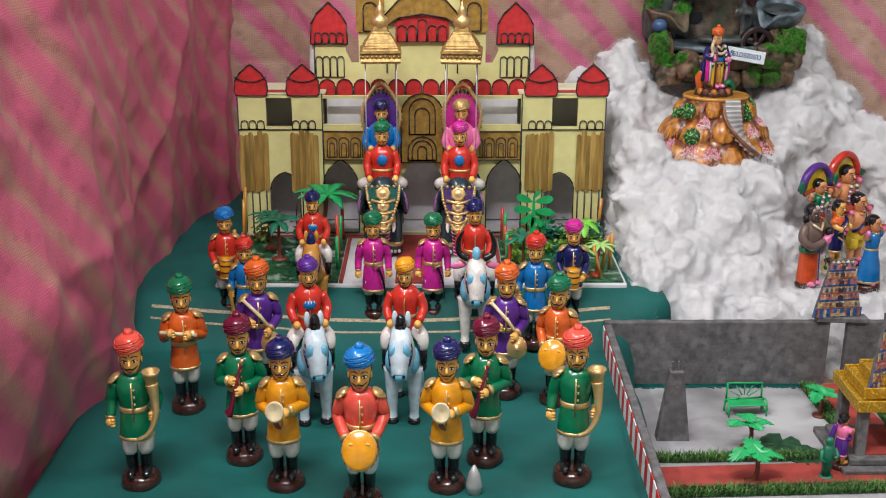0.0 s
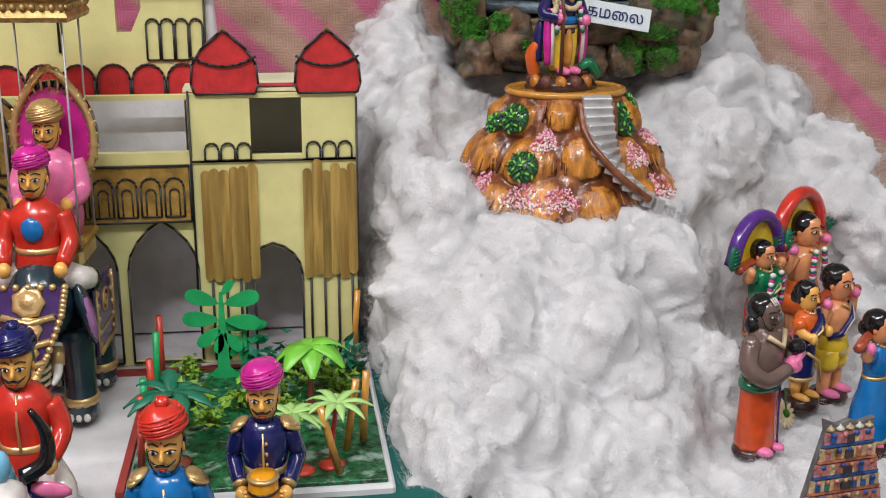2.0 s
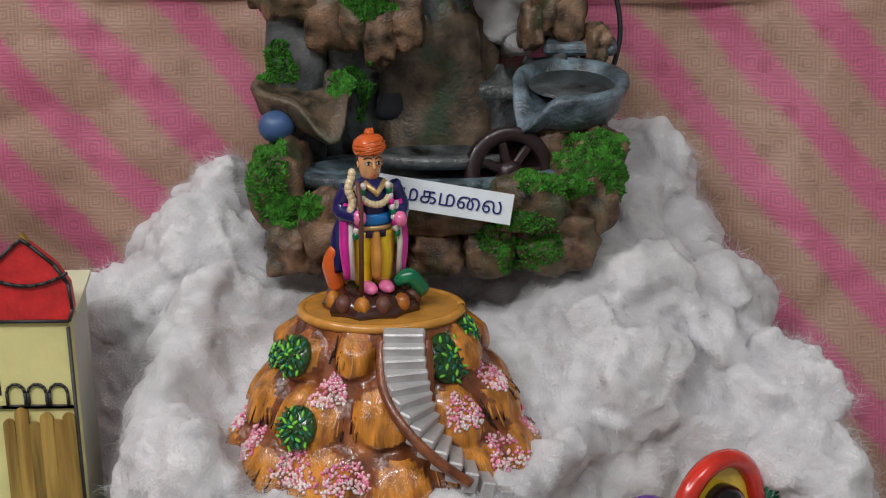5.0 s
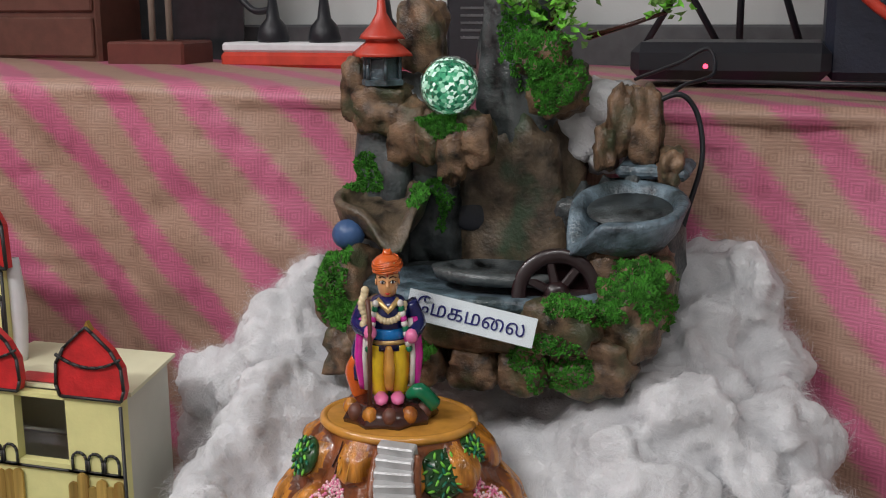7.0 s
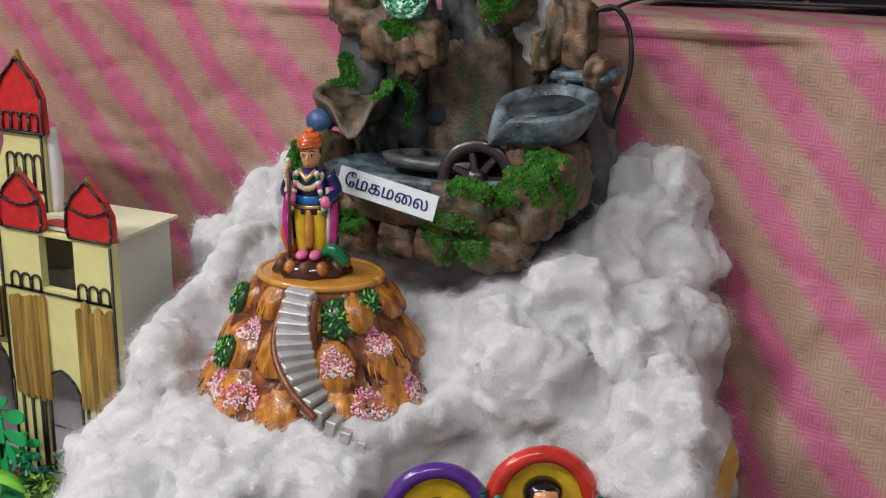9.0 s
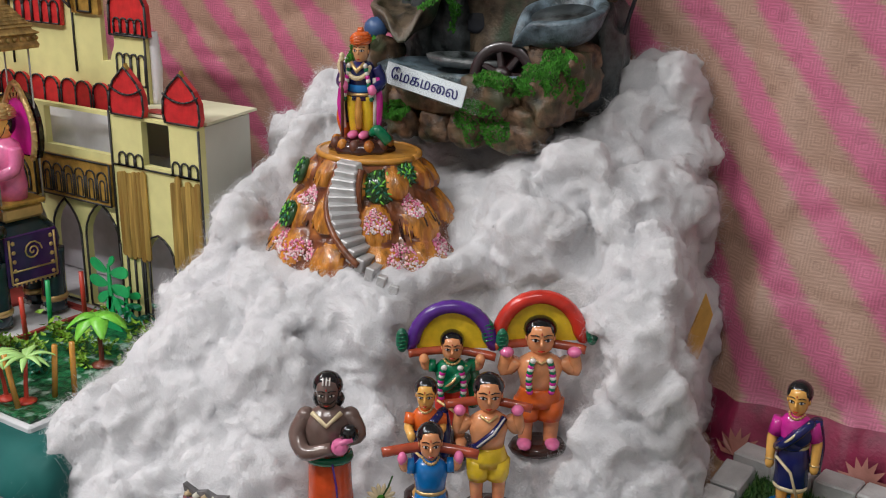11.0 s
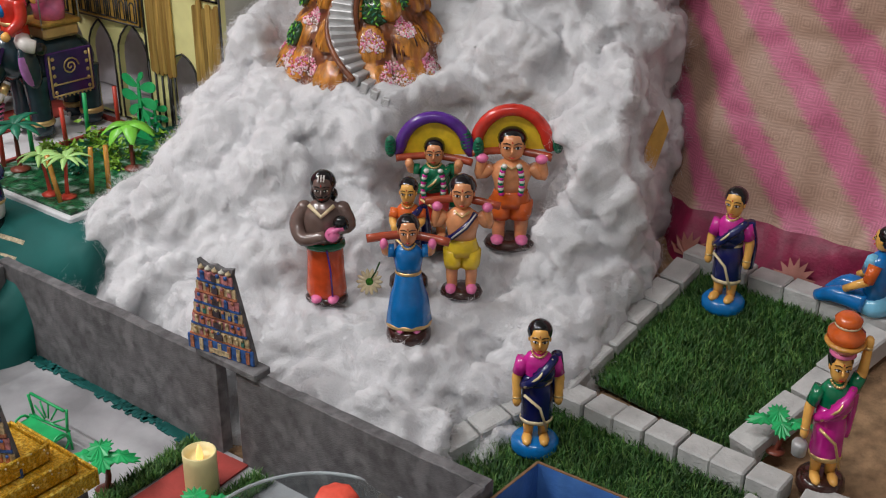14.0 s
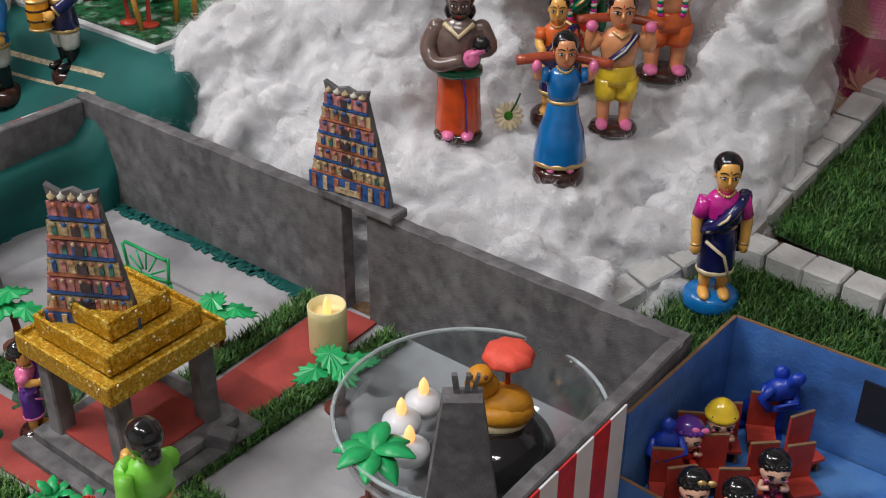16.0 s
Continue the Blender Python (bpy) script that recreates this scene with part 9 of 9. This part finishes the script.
# artificial rose and leaves at the shrine's side
def rose(x, y, turn, bloom, label):
    root = thing("artificial_rose", None, pose(x, y, Z0, 0, 0, turn) @ Matrix.Scale(0.5, 4), label, "plant", "artificial plants")
    lf = Form()
    for k in range(7):
        a = 2 * math.pi * k / 7 + 0.3
        m = Matrix.Rotation(a, 4, "Z") @ Matrix.Rotation(radians(-18 - 9 * (k % 3)), 4, "Y")
        pts = [(0.004, 0, 0.01), (0.02, -0.011, 0.013), (0.04, -0.009, 0.012), (0.052, 0, 0.008), (0.04, 0.009, 0.012), (0.02, 0.011, 0.013), (0.026, 0, 0.008)]
        lf.add(pts + [(p[0], p[1], p[2] - 0.0012) for p in pts], [(0, 1, 6), (1, 2, 6), (2, 3, 6), (3, 4, 6), (4, 5, 6), (5, 0, 6)] + [(i, i + 7, (i + 1) % 6 + 7, (i + 1) % 6) for i in range(6)], LEAF_GREEN, True, at=m)
    part("leaves", lf, root, "bright green plastic leaves")
    if bloom:
        fl = Form()
        for k in range(16):
            a, r = 2.4 * k, 0.0045 * math.sqrt(k)
            fl.ball((r * math.cos(a), r * math.sin(a), 0.026 - 0.0005 * k), (0.007, 0.0025, 0.009), RED, 8, 5, turn=(0, 0, math.degrees(a) + 90))
        part("bloom", fl, root, "dark red cloth rose")


rose(0.945, -0.872, 20, True, "dark red artificial rose with green leaves on the yard floor")
rose(0.905, -0.885, 70, False, "green artificial rose leaves lying on the yard floor")

# ---- lawn with stone kerb and the women ----
blades("lawn", 1.415, -0.115, 1.445, 0.155, 0.27, 15000, "square of bright plastic turf inside the stone kerb", 11, 0.016)
blades("lawn", 1.18, -0.25, 1.58, -0.25, 0.17, 9000, "plastic turf in front of the stone kerb", 12, 0.017)
blades("lawn", 1.60, -0.31, 1.95, -0.28, 0.2, 5000, "plastic turf beyond the stone kerb", 13, 0.017)


def kerb(x0, y0, x1, y1, n, seed):
    """A row of small cut stone blocks, each a little out of line."""
    rnd = random.Random(seed)
    root = thing("kerb_row", None, (0, 0, 0), "row of small light grey stone blocks edging the turf", "kerb", kind="structure")
    a = math.degrees(math.atan2(y1 - y0, x1 - x0))
    L = math.hypot(x1 - x0, y1 - y0) / n
    slope = math.degrees(math.atan2(ground_z(x1, y1) - ground_z(x0, y0), math.hypot(x1 - x0, y1 - y0)))
    for k in range(n):
        t = (k + 0.5) / n
        x, y = x0 + (x1 - x0) * t, y0 + (y1 - y0) * t
        b = Form().block((0, 0, 0), (L * 0.965, 0.042, 0.032), STONE, 0.0025)
        part("stone_block", b, root, "", Matrix.Translation((x + rnd.uniform(-0.002, 0.002), y + rnd.uniform(-0.002, 0.002), ground_z(x, y) + 0.0145)) @ Matrix.Rotation(radians(a + rnd.uniform(-2, 2)), 4, "Z") @ Matrix.Rotation(radians(-slope), 4, "Y"))
    return root


kerb(1.262, -0.155, 1.297, 0.165, 6, 1)
kerb(1.28, 0.185, 1.62, 0.165, 6, 2)
kerb(1.268, -0.152, 1.60, -0.165, 7, 3)
kerb(1.525, -0.13, 1.60, 0.145, 5, 4)
kerb(1.62, -0.168, 1.95, -0.155, 6, 5)
kerb(1.585, -0.195, 1.56, -0.36, 3, 6)
kerb(1.243, -0.172, 1.165, -0.36, 4, 7)


def seated_woman():
    f = Form()
    f.ball((0, 0.02, 0.12), (0.21, 0.2, 0.14), SKY, 16, 9)
    f.tube([(-0.1, -0.05, 0.14), (-0.13, -0.3, 0.2), (-0.08, -0.5, 0.07)], [0.12, 0.1, 0.06], BLUE, 10)
    f.tube([(0.1, -0.05, 0.14), (0.12, -0.32, 0.16), (0.08, -0.56, 0.06)], [0.12, 0.1, 0.06], BLUE, 10)
    f.lathe([(0.16, 0.2), (0.15, 0.35), (0.17, 0.5), (0.15, 0.62), (0.08, 0.68), (0.05, 0.7)], BLUE, 16, 1, 0.8)
    for s in (-1, 1):
        f.tube([(s * 0.16, 0, 0.6), (s * 0.22, -0.03, 0.42)], [0.07, 0.06], ORANGE, 9)
        f.tube([(s * 0.22, -0.03, 0.44), (s * 0.2, -0.25, 0.28)], [0.05, 0.04], SKIN, 9)
    f.tube([(0.13, -0.04, 0.64), (-0.1, -0.13, 0.42)], 0.07, SKY, 9)
    head_of(f, 0.83, 0.105, SKIN, moustache=False)
    f.ball((0, 0.035, 0.885), (0.114, 0.108, 0.1), BLACK, 14, 8)
    f.ball((0, 0.13, 0.78), (0.06, 0.05, 0.07), BLACK, 10, 7)
    hi = 0.99
    f.v = [(x / hi, y / hi, z / hi) for x, y, z in f.v]
    return f


WOM = "women round the lawn"
stand("woman_figurine", sari_doll(NAVY, PINK, NAVY, BLUE, CREAM), 1.378, 0.112, ground_z(0, 0.112) + 0.006, 0.19, 6, "clay woman in navy sari and pink blouse on a blue base", group=WOM)
stand("woman_figurine", sari_doll(NAVY, PINK, NAVY, BLUE, CREAM), 1.282, -0.24, ground_z(0, -0.24) + 0.005, 0.192, 34, "clay woman in navy sari and pink blouse on a blue base", group=WOM)
stand("woman_figurine", seated_woman(), 1.575, 0.165, ground_z(0, 0.165) + 0.028, 0.135, 270, "clay woman in blue sari seated on the stone kerb", group=WOM)


def pot_woman():
    f = sari_doll(PINK, GREEN, PINK, BROWN, GOLD, hands=((-0.19, -0.05, 0.44), (0.17, 0.0, 1.06)))
    f.lathe([(0.07, 0.965), (0.09, 0.98), (0.075, 1.0)], PALE_PINK, 14)
    f.lathe([(0.07, 0.99), (0.13, 1.05), (0.135, 1.06), (0.12, 1.07)], TAN, 18)
    f.lathe([(0.09, 1.05), (0.125, 1.09), (0.12, 1.13), (0.075, 1.17), (0.085, 1.18), (0.09, 1.21), (0.06, 1.235), (0.02, 1.24)], ORANGE, 18)
    f.lathe([(0.083, 1.165), (0.088, 1.175), (0.083, 1.185)], CREAM, 16)
    f.lathe([(0.05, 0.33), (0.055, 0.4), (0.045, 0.42)], STEP_GREY, 12, at=Matrix.Translation((-0.2, -0.08, -0.03)))
    f.v = [(x / 1.4, y / 1.24, z / 1.24) for x, y, z in f.v]
    return f


stand("woman_figurine", pot_woman(), 1.628, -0.13, ground_z(0, -0.13) + 0.006, 0.245, 30, "clay woman in magenta sari carrying a pot on her head", group=WOM)
fm = soldier(GREY_SKIN, GREEN, trousers=CREAM, item="none", coat_low=0.33, skin=GREY_SKIN)
stand("farmer_figurine", fm, 1.70, 0.03, ground_z(0, 0.03), 0.2, 60, "clay farmer with green headcloth standing on sand")
put(tagged(broad_tree(0.05, 41, "bright green toy bush beside the kerb"), group="toy bushes"), 1.56, -0.108, ground_z(0, -0.108) + 0.012, 20)
twig = Form().tube([(0, 0, 0), (0.004, 0.0, 0.022), (0.002, 0, 0.03)], 0.0022, YELLOW, 6)
twig.tube([(0.002, 0, 0.012), (0.022, 0, 0.008)], 0.0022, YELLOW, 6)
twig.ball((0.002, 0, 0.031), 0.004, YELLOW, 8, 6)
twig.ball((0.0, 0.002, 0.003), (0.02, 0.012, 0.004), PALE_PINK, 10, 6)
thing("toy_tap", twig, (1.335, -0.31, ground_z(0, -0.31) + 0.004), "tiny yellow toy hand pump on pink putty", "toy")

# ---- card cinema hall ----
NAVY_CARD = material("blue_painted_card", (0.05, 0.16, 0.46), 0.55, var=0.25, scale=22, bump=0.4, second=(0.09, 0.23, 0.52), amount=0.3)
RAW_CARD = material("raw_corrugated_card", (0.22, 0.12, 0.06), 0.85)
hall = thing("card_cinema", None, pose(1.363, -0.362, -0.1965, 0, 0, -1), "open blue-painted cardboard cinema hall", "model cinema")
CH = 0.120


def panel(name, x0, y0, x1, y1, z0, z1, parent, label="", mat=NAVY_CARD):
    a = math.atan2(y1 - y0, x1 - x0)
    L = math.hypot(x1 - x0, y1 - y0)
    f = Form().block((L / 2, 0, (z0 + z1) / 2), (L, 0.004, z1 - z0), mat)
    f.block((L / 2, 0, z1 + 0.0006), (L, 0.0034, 0.0012), RAW_CARD)
    return part(name, f, parent, label, Matrix.Translation((x0, y0, 0)) @ Matrix.Rotation(a, 4, "Z"))


panel("wall_panel", 0, 0, -0.004, -0.205, 0, CH, hall, "blue card side")
panel("wall_panel", 0, 0, 0.40, 0.02, 0, CH, hall, "blue card back")
panel("wall_panel", -0.004, -0.207, 0.17, -0.215, 0, CH * 0.38, hall, "blue card front")
part("hall_floor", Form().add([(x, y, z) for z in (0.0, 0.0025) for x, y in ((0.003, -0.003), (0.39, 0.014), (0.39, -0.215), (0.0, -0.205))], [(3, 2, 1, 0), (4, 5, 6, 7), (0, 1, 5, 4), (1, 2, 6, 5), (2, 3, 7, 6), (3, 0, 4, 7)], NAVY_CARD, False), hall, "blue card floor")
part("screen", Form().block((0.163, 0.0035, 0.078), (0.05, 0.003, 0.05), BLACK_PLASTIC), hall, "black screen panel")
sgn = Form().block((0.232, 0.007, 0.075), (0.07, 0.0025, 0.024), FOAM_WHITE)
sp = part("sign_board", sgn, hall, "white sign board")
wd = bpy.data.curves.new("word", "FONT")
wd.body, wd.size, wd.extrude, wd.align_x, wd.align_y = "LE   A", 0.021, 0.0003, "CENTER", "CENTER"
wd.materials.append(CARD_INK)
tmp = bpy.data.objects.new("word", wd)
scene.collection.objects.link(tmp)
bpy.context.view_layer.update()
wm = bpy.data.meshes.new_from_object(tmp)
bpy.data.objects.remove(tmp)
part("lettering", wm, sp, "black capitals", pose(0.232, 0.0052, 0.075, 90, 0, 0))
post = Form().block((0.30, -0.10, 0.06), (0.006, 0.006, 0.12), CREAM)
post.block((0.30, -0.075, 0.118), (0.006, 0.056, 0.006), CREAM)
post.block((0.30, -0.05, 0.06), (0.006, 0.006, 0.12), CREAM)
part("doorway", post, hall, "cream straw doorway")
part("clear_sheet", Form().block((0.30, -0.075, 0.06), (0.0015, 0.046, 0.108), GLASS), hall, "clear plastic sheet in the doorway").visible_shadow = False
SEAT_RED = material("red_painted_card", (0.42, 0.04, 0.025), 0.6, var=0.15, scale=40, bump=0.3)


def seat(x, y, turn):
    s = thing("card_chair", None, Matrix.Translation((0, 0, 0)), "folded red card cinema chair with raw edges", "chair", "cinema chairs")
    part("seat_pan", Form().block((0, -0.012, 0.016), (0.03, 0.026, 0.003), SEAT_RED), s)
    part("seat_back", Form().block((0, 0.003, 0.032), (0.03, 0.003, 0.04), SEAT_RED).block((0, 0.003, 0.0525), (0.03, 0.0034, 0.0014), RAW_CARD), s)
    for e in (-1, 1):
        part("seat_leg", Form().block((e * 0.011, -0.01, 0.0085), (0.003, 0.022, 0.014), RAW_CARD), s)
    s.matrix_basis = pose(1.363, -0.362, -0.1965, 0, 0, -1) @ pose(x, y, 0.0028, 0, 0, turn)
    return s


for xx, yy, tt in ((0.022, -0.165, 35), (0.046, -0.178, 48), (0.047, -0.118, 40), (0.034, -0.066, 36), (0.056, -0.028, 30), (0.09, -0.098, 44), (0.1, -0.034, 62), (0.118, -0.078, 50), (0.084, -0.150, 38), (0.014, -0.102, 32)):
    ch = seat(xx, yy, tt)
    ch.scale = (0.95, 0.95, 1.15)


DOLL_SKIN = paint("pink_vinyl", (0.85, 0.5, 0.36), 0.4)


def kid(hair, dress, hat=None, bow=None):
    f = Form()
    f.ball((0, 0, 0.2), (0.26, 0.22, 0.22), dress, 14, 8)
    for s in (-1, 1):
        f.tube([(s * 0.2, -0.02, 0.3), (s * 0.26, -0.18, 0.26), (s * 0.12, -0.26, 0.34)], [0.06, 0.06, 0.055], DOLL_SKIN, 8)
        f.ball((s * 0.12, -0.24, 0.08), (0.09, 0.14, 0.07), dress, 8, 6)
    f.ball((0, -0.04, 0.62), (0.3, 0.29, 0.27), DOLL_SKIN, 18, 12)
    for s in (-1, 1):
        f.ball((s * 0.12, -0.315, 0.62), (0.05, 0.025, 0.035), BLACK, 8, 5)
        f.ball((s * 0.19, -0.27, 0.54), (0.05, 0.02, 0.03), PALE_PINK, 8, 5)
        f.tube([(s * 0.06, -0.33, 0.67), (s * 0.13, -0.32, 0.69), (s * 0.2, -0.27, 0.66)], 0.012, BLACK, 4)
    f.ball((0, -0.325, 0.52), (0.03, 0.015, 0.015), RED, 6, 4)
    f.ball((0, 0.07, 0.72), (0.34, 0.3, 0.3), hair, 18, 11)
    for k in range(5):
        f.ball((-0.2 + 0.1 * k, -0.23 + 0.02 * abs(k - 2), 0.8), (0.08, 0.06, 0.07), hair, 8, 6)
    if hat:
        f.lathe([(0.34, -0.02), (0.37, 0.04), (0.35, 0.1), (0.32, 0.12), (0.28, 0.24), (0.18, 0.34), (0.06, 0.42), (0.02, 0.44)], hat, 18, at=Matrix.Translation((0, 0.02, 0.74)))
    if bow:
        for s in (-1, 1):
            f.ball((0.2 + s * 0.1, -0.16, 0.86), (0.1, 0.05, 0.08), bow, 8, 6)
    return f


KIDS = "toy children in the cinema"
base_m = pose(1.363, -0.362, -0.1965, 0, 0, -1)
for hair, dress, hat, bow, x, y, lab in ((BLACK, RED, LEMON, None, 0.036, -0.084, "vinyl toy child with yellow cap in red dress"), (PURPLE, RED, None, PALE_PINK, 0.022, -0.124, "vinyl toy child with purple hair and pink bow"), (BLACK, NAVY, None, GOLD, 0.062, -0.186, "vinyl toy child with black hair and gold crown"),
                                         (BLACK, MAROON, None, None, 0.108, -0.116, "vinyl toy child with black hair resting chin"), (BLACK, NAVY, None, None, 0.1, -0.172, "vinyl toy child with black hair")):
    p = base_m @ Vector((x, y, 0.0268))
    stand("toy_child", kid(hair, dress, hat, bow), p.x, p.y, p.z, 0.047, 34, lab, group=KIDS)
TOYBLUE = material("blue_toy_plastic", (0.01, 0.045, 0.4), 0.35, bump=0.1)
for x, y, s, tr, lean in ((0.012, -0.15, 0.085, 40, 0), (0.062, -0.012, 0.09, 30, 0), (0.024, -0.016, 0.1, 60, 38)):
    f = Form()
    f.lathe([(0.14, 0), (0.14, 0.04), (0.05, 0.05)], TOYBLUE, 14)
    f.lathe([(0.1, 0.04), (0.11, 0.3), (0.12, 0.5), (0.16, 0.72), (0.08, 0.8), (0.06, 0.82), (0.09, 0.88), (0.08, 0.95), (0.02, 1.0)], TOYBLUE, 14, 1, 0.75, wave=0.05, waves=5)
    f.tube([(0.14, 0, 0.72), (0.2, -0.08, 0.58), (0.08, -0.16, 0.6)], 0.05, TOYBLUE, 8)
    f.tube([(-0.14, 0, 0.72), (-0.19, -0.05, 0.55), (-0.1, -0.16, 0.52)], 0.05, TOYBLUE, 8)
    f.tube([(-0.12, -0.16, 0.5), (0.2, -0.2, 0.66)], 0.025, TOYBLUE, 7)
    p = base_m @ Vector((x, y, 0.003))
    ob = stand("plastic_soldier", f, p.x, p.y, p.z, s, tr, "plain blue plastic toy soldier leaning in the card cinema", group="blue toy soldiers")
    if lean:
        ob.matrix_basis = Matrix.Translation(p + Vector((0, 0, 0.012))) @ Matrix.Rotation(radians(lean), 4, "Y")

# ---- things on the raised table behind ----
TZ = TABLE_Z + 0.004
strip = thing("power_strip", None, (0.34, 0.85, TZ + 0.002), "white and red multi-socket power strip", "power strip")
part("red_base", Form().block((0, 0, 0.013), (0.36, 0.075, 0.026), RED_PLASTIC, 0.006), strip, "red lower shell")
part("white_top", Form().block((0, 0, 0.034), (0.355, 0.07, 0.016), FOAM_WHITE, 0.004), strip, "white top")
for x in (-0.095, 0.0, 0.11):
    pl = Form().lathe([(0.026, 0), (0.028, 0.006), (0.024, 0.026), (0.012, 0.04), (0.007, 0.075)], BLACK_PLASTIC, 16)
    part("plug", pl, strip, "black plug", (x, 0, 0.042))
cab = Form()
cab.tube(bend([(0.245, 0.85, TZ + 0.10), (0.20, 0.86, TZ + 0.10), (0.15, 0.88, TZ + 0.16), (0.12, 0.9, TZ + 0.3)]), 0.006, BLACK_PLASTIC, 8)
cab.tube(bend([(0.34, 0.85, TZ + 0.11), (0.345, 0.86, TZ + 0.2), (0.35, 0.88, TZ + 0.32)]), 0.006, BLACK_PLASTIC, 8)
thing("power_cable", cab, (0, 0, 0), "black power cables rising from the socket strip", "cable")
stand_w = thing("wooden_stand", None, (0.03, 0.84, TZ + 0.002), "reddish wooden block with two thin rods", "stand")
part("block", Form().block((0, 0, 0.022), (0.15, 0.11, 0.044), material("reddish_wood", (0.13, 0.035, 0.025), 0.45), 0.004), stand_w)
for x in (-0.014, 0.02):
    part("rod", Form().tube([(x, 0, 0.04), (x, 0, 0.36)], 0.006, material("pale_rod", (0.35, 0.3, 0.24), 0.5), 8), stand_w)
glassbox = Form().block((0, 0, 0.17), (0.22, 0.004, 0.34), material("dark_tinted_pane", (0.03, 0.032, 0.035), 0.1))
thing("dark_pane", glassbox, (0.02, 0.97, TZ + 0.002), "dark tinted glass pane", "pane")
sk = Form().block((0.5, 1.11, TZ + 0.03), (3.0, 0.05, 0.075), SKIRT_GREY, 0.004)
thing("baseboard", sk, (0, 0, 0), "dark grey skirting along the white wall", "baseboard", kind="structure")
cbt = thing("wooden_cabinet", None, (-0.22, 0.93, TZ + 0.002), "dark brown wooden cabinet", "cabinet")
part("body", Form().block((0, 0, 0.2), (0.27, 0.2, 0.4), WOOD, 0.006), cbt)
for z in (0.05, 0.13, 0.22):
    part("drawer", Form().block((0, -0.103, z), (0.25, 0.008, 0.07), WOOD, 0.003), cbt)
rt = thing("network_box", None, (1.02, 0.72, TZ + 0.002), "black plastic network box with a red lamp", "router")
part("case", Form().block((0, 0, 0.026), (0.27, 0.15, 0.052), BLACK_PLASTIC, 0.014), rt)
part("lamp", Form().ball((-0.03, -0.077, 0.02), 0.0035, glow("red_led", (1, 0.05, 0.1), 3, (0.6, 0, 0.05)), 8, 6), rt, "red indicator")
spk = thing("loudspeaker", None, (1.36, 0.79, TZ + 0.002), "large dark blue-black loudspeaker cabinet", "loudspeaker")
part("case", Form().block((0, 0, 0.19), (0.43, 0.24, 0.38), material("blue_black_case", (0.012, 0.016, 0.032), 0.5, bump=0.3), 0.012), spk)
part("lamp", Form().block((0.07, -0.122, 0.05), (0.02, 0.003, 0.005), glow("green_led", (0.4, 1, 0.05), 2.5, (0.3, 0.7, 0))), spk, "green indicator")
wire = Form()
wire.tube(bend([(1.14, 0.64, TZ + 0.24), (1.17, 0.63, TZ + 0.14), (1.25, 0.63, TZ + 0.075), (1.36, 0.63, TZ + 0.06), (1.5, 0.63, TZ + 0.085), (1.62, 0.64, TZ + 0.14)]), 0.0075, RED_PLASTIC, 8)
thing("red_cable", wire, (0, 0, 0), "thick red cable looped before the loudspeaker", "cable")
blk = Form()
blk.tube(bend([(0.955, 0.355, 0.645), (0.985, 0.36, 0.655), (1.005, 0.365, 0.63), (1.012, 0.36, 0.58), (0.998, 0.355, 0.52), (0.985, 0.35, 0.46)]), 0.0032, BLACK_PLASTIC, 8)
blk.tube(bend([(0.90, 0.6, TZ + 0.006), (0.96, 0.56, TZ + 0.03), (1.0, 0.55, TZ + 0.05), (1.01, 0.52, TZ + 0.02), (0.98, 0.45, TZ + 0.01), (0.965, 0.40, TZ + 0.0), (0.955, 0.36, 0.65)]), 0.0026, BLACK_PLASTIC, 6)
blk.tube([(1.0, 0.55, TZ + 0.008), (1.2, 0.53, TZ + 0.008), (1.5, 0.53, TZ + 0.008)], 0.003, BLACK_PLASTIC, 6)
thing("pump_cable", blk, (0, 0, 0), "thin black pump cable of the fountain", "cable")
rack = Form()
for a, b in (((0.86, 0.92, 0.02), (1.0, 0.92, 0.26)), ((1.0, 0.92, 0.02), (0.86, 0.92, 0.26)), ((1.02, 0.92, 0.0), (1.02, 0.92, 0.3)), ((1.12, 0.92, 0.02), (1.04, 0.92, 0.26))):
    rack.tube([(a[0], a[1], TZ + a[2]), (b[0], b[1], TZ + b[2])], 0.006, BLACK_PLASTIC, 6)
thing("metal_rack", rack, (0, 0, 0), "black crossed metal rack struts before the wall", "rack")
ps = Form().block((0, 0, 0.12), (0.1, 0.06, 0.24), BLACK_PLASTIC, 0.005)
for k in range(5):
    ps.block((0.0, -0.031, 0.05 + 0.012 * k), (0.05, 0.003, 0.004), SKIRT_GREY)
thing("adapter_box", ps, (0.60, 0.90, TZ + 0.002), "tall black adapter box", "adapter")
puff = Form()
for k, (px, py, pz, pr) in enumerate(((0.0, 0, 0.01, 0.04), (0.034, -0.004, 0.03, 0.036), (0.028, 0.0, -0.018, 0.03), (-0.03, 0.004, -0.008, 0.028))):
    wool_clump(puff, Vector((px, py, pz)), Vector((0, -1, 0.3)).normalized(), (pr * 1.2, pr, pr * 0.8), 900 + k)
thing("cotton_puff", puff, (0.864, 0.40, 0.605), "tuft of white cotton wool tucked behind the fountain rocks", "cotton", kind="stuff")
flap = Form().plate([(0, 0), (0.02, 0.05), (0.03, 0.11), (0.012, 0.14), (-0.004, 0.08)], material("yellow_card_flap", (0.62, 0.36, 0.08), 0.6), 0.002)
thing("card_flap", flap, pose(1.21, 0.14, 0.06, 0, 8, 60), "torn yellow cardboard flap showing under the cotton", "card")
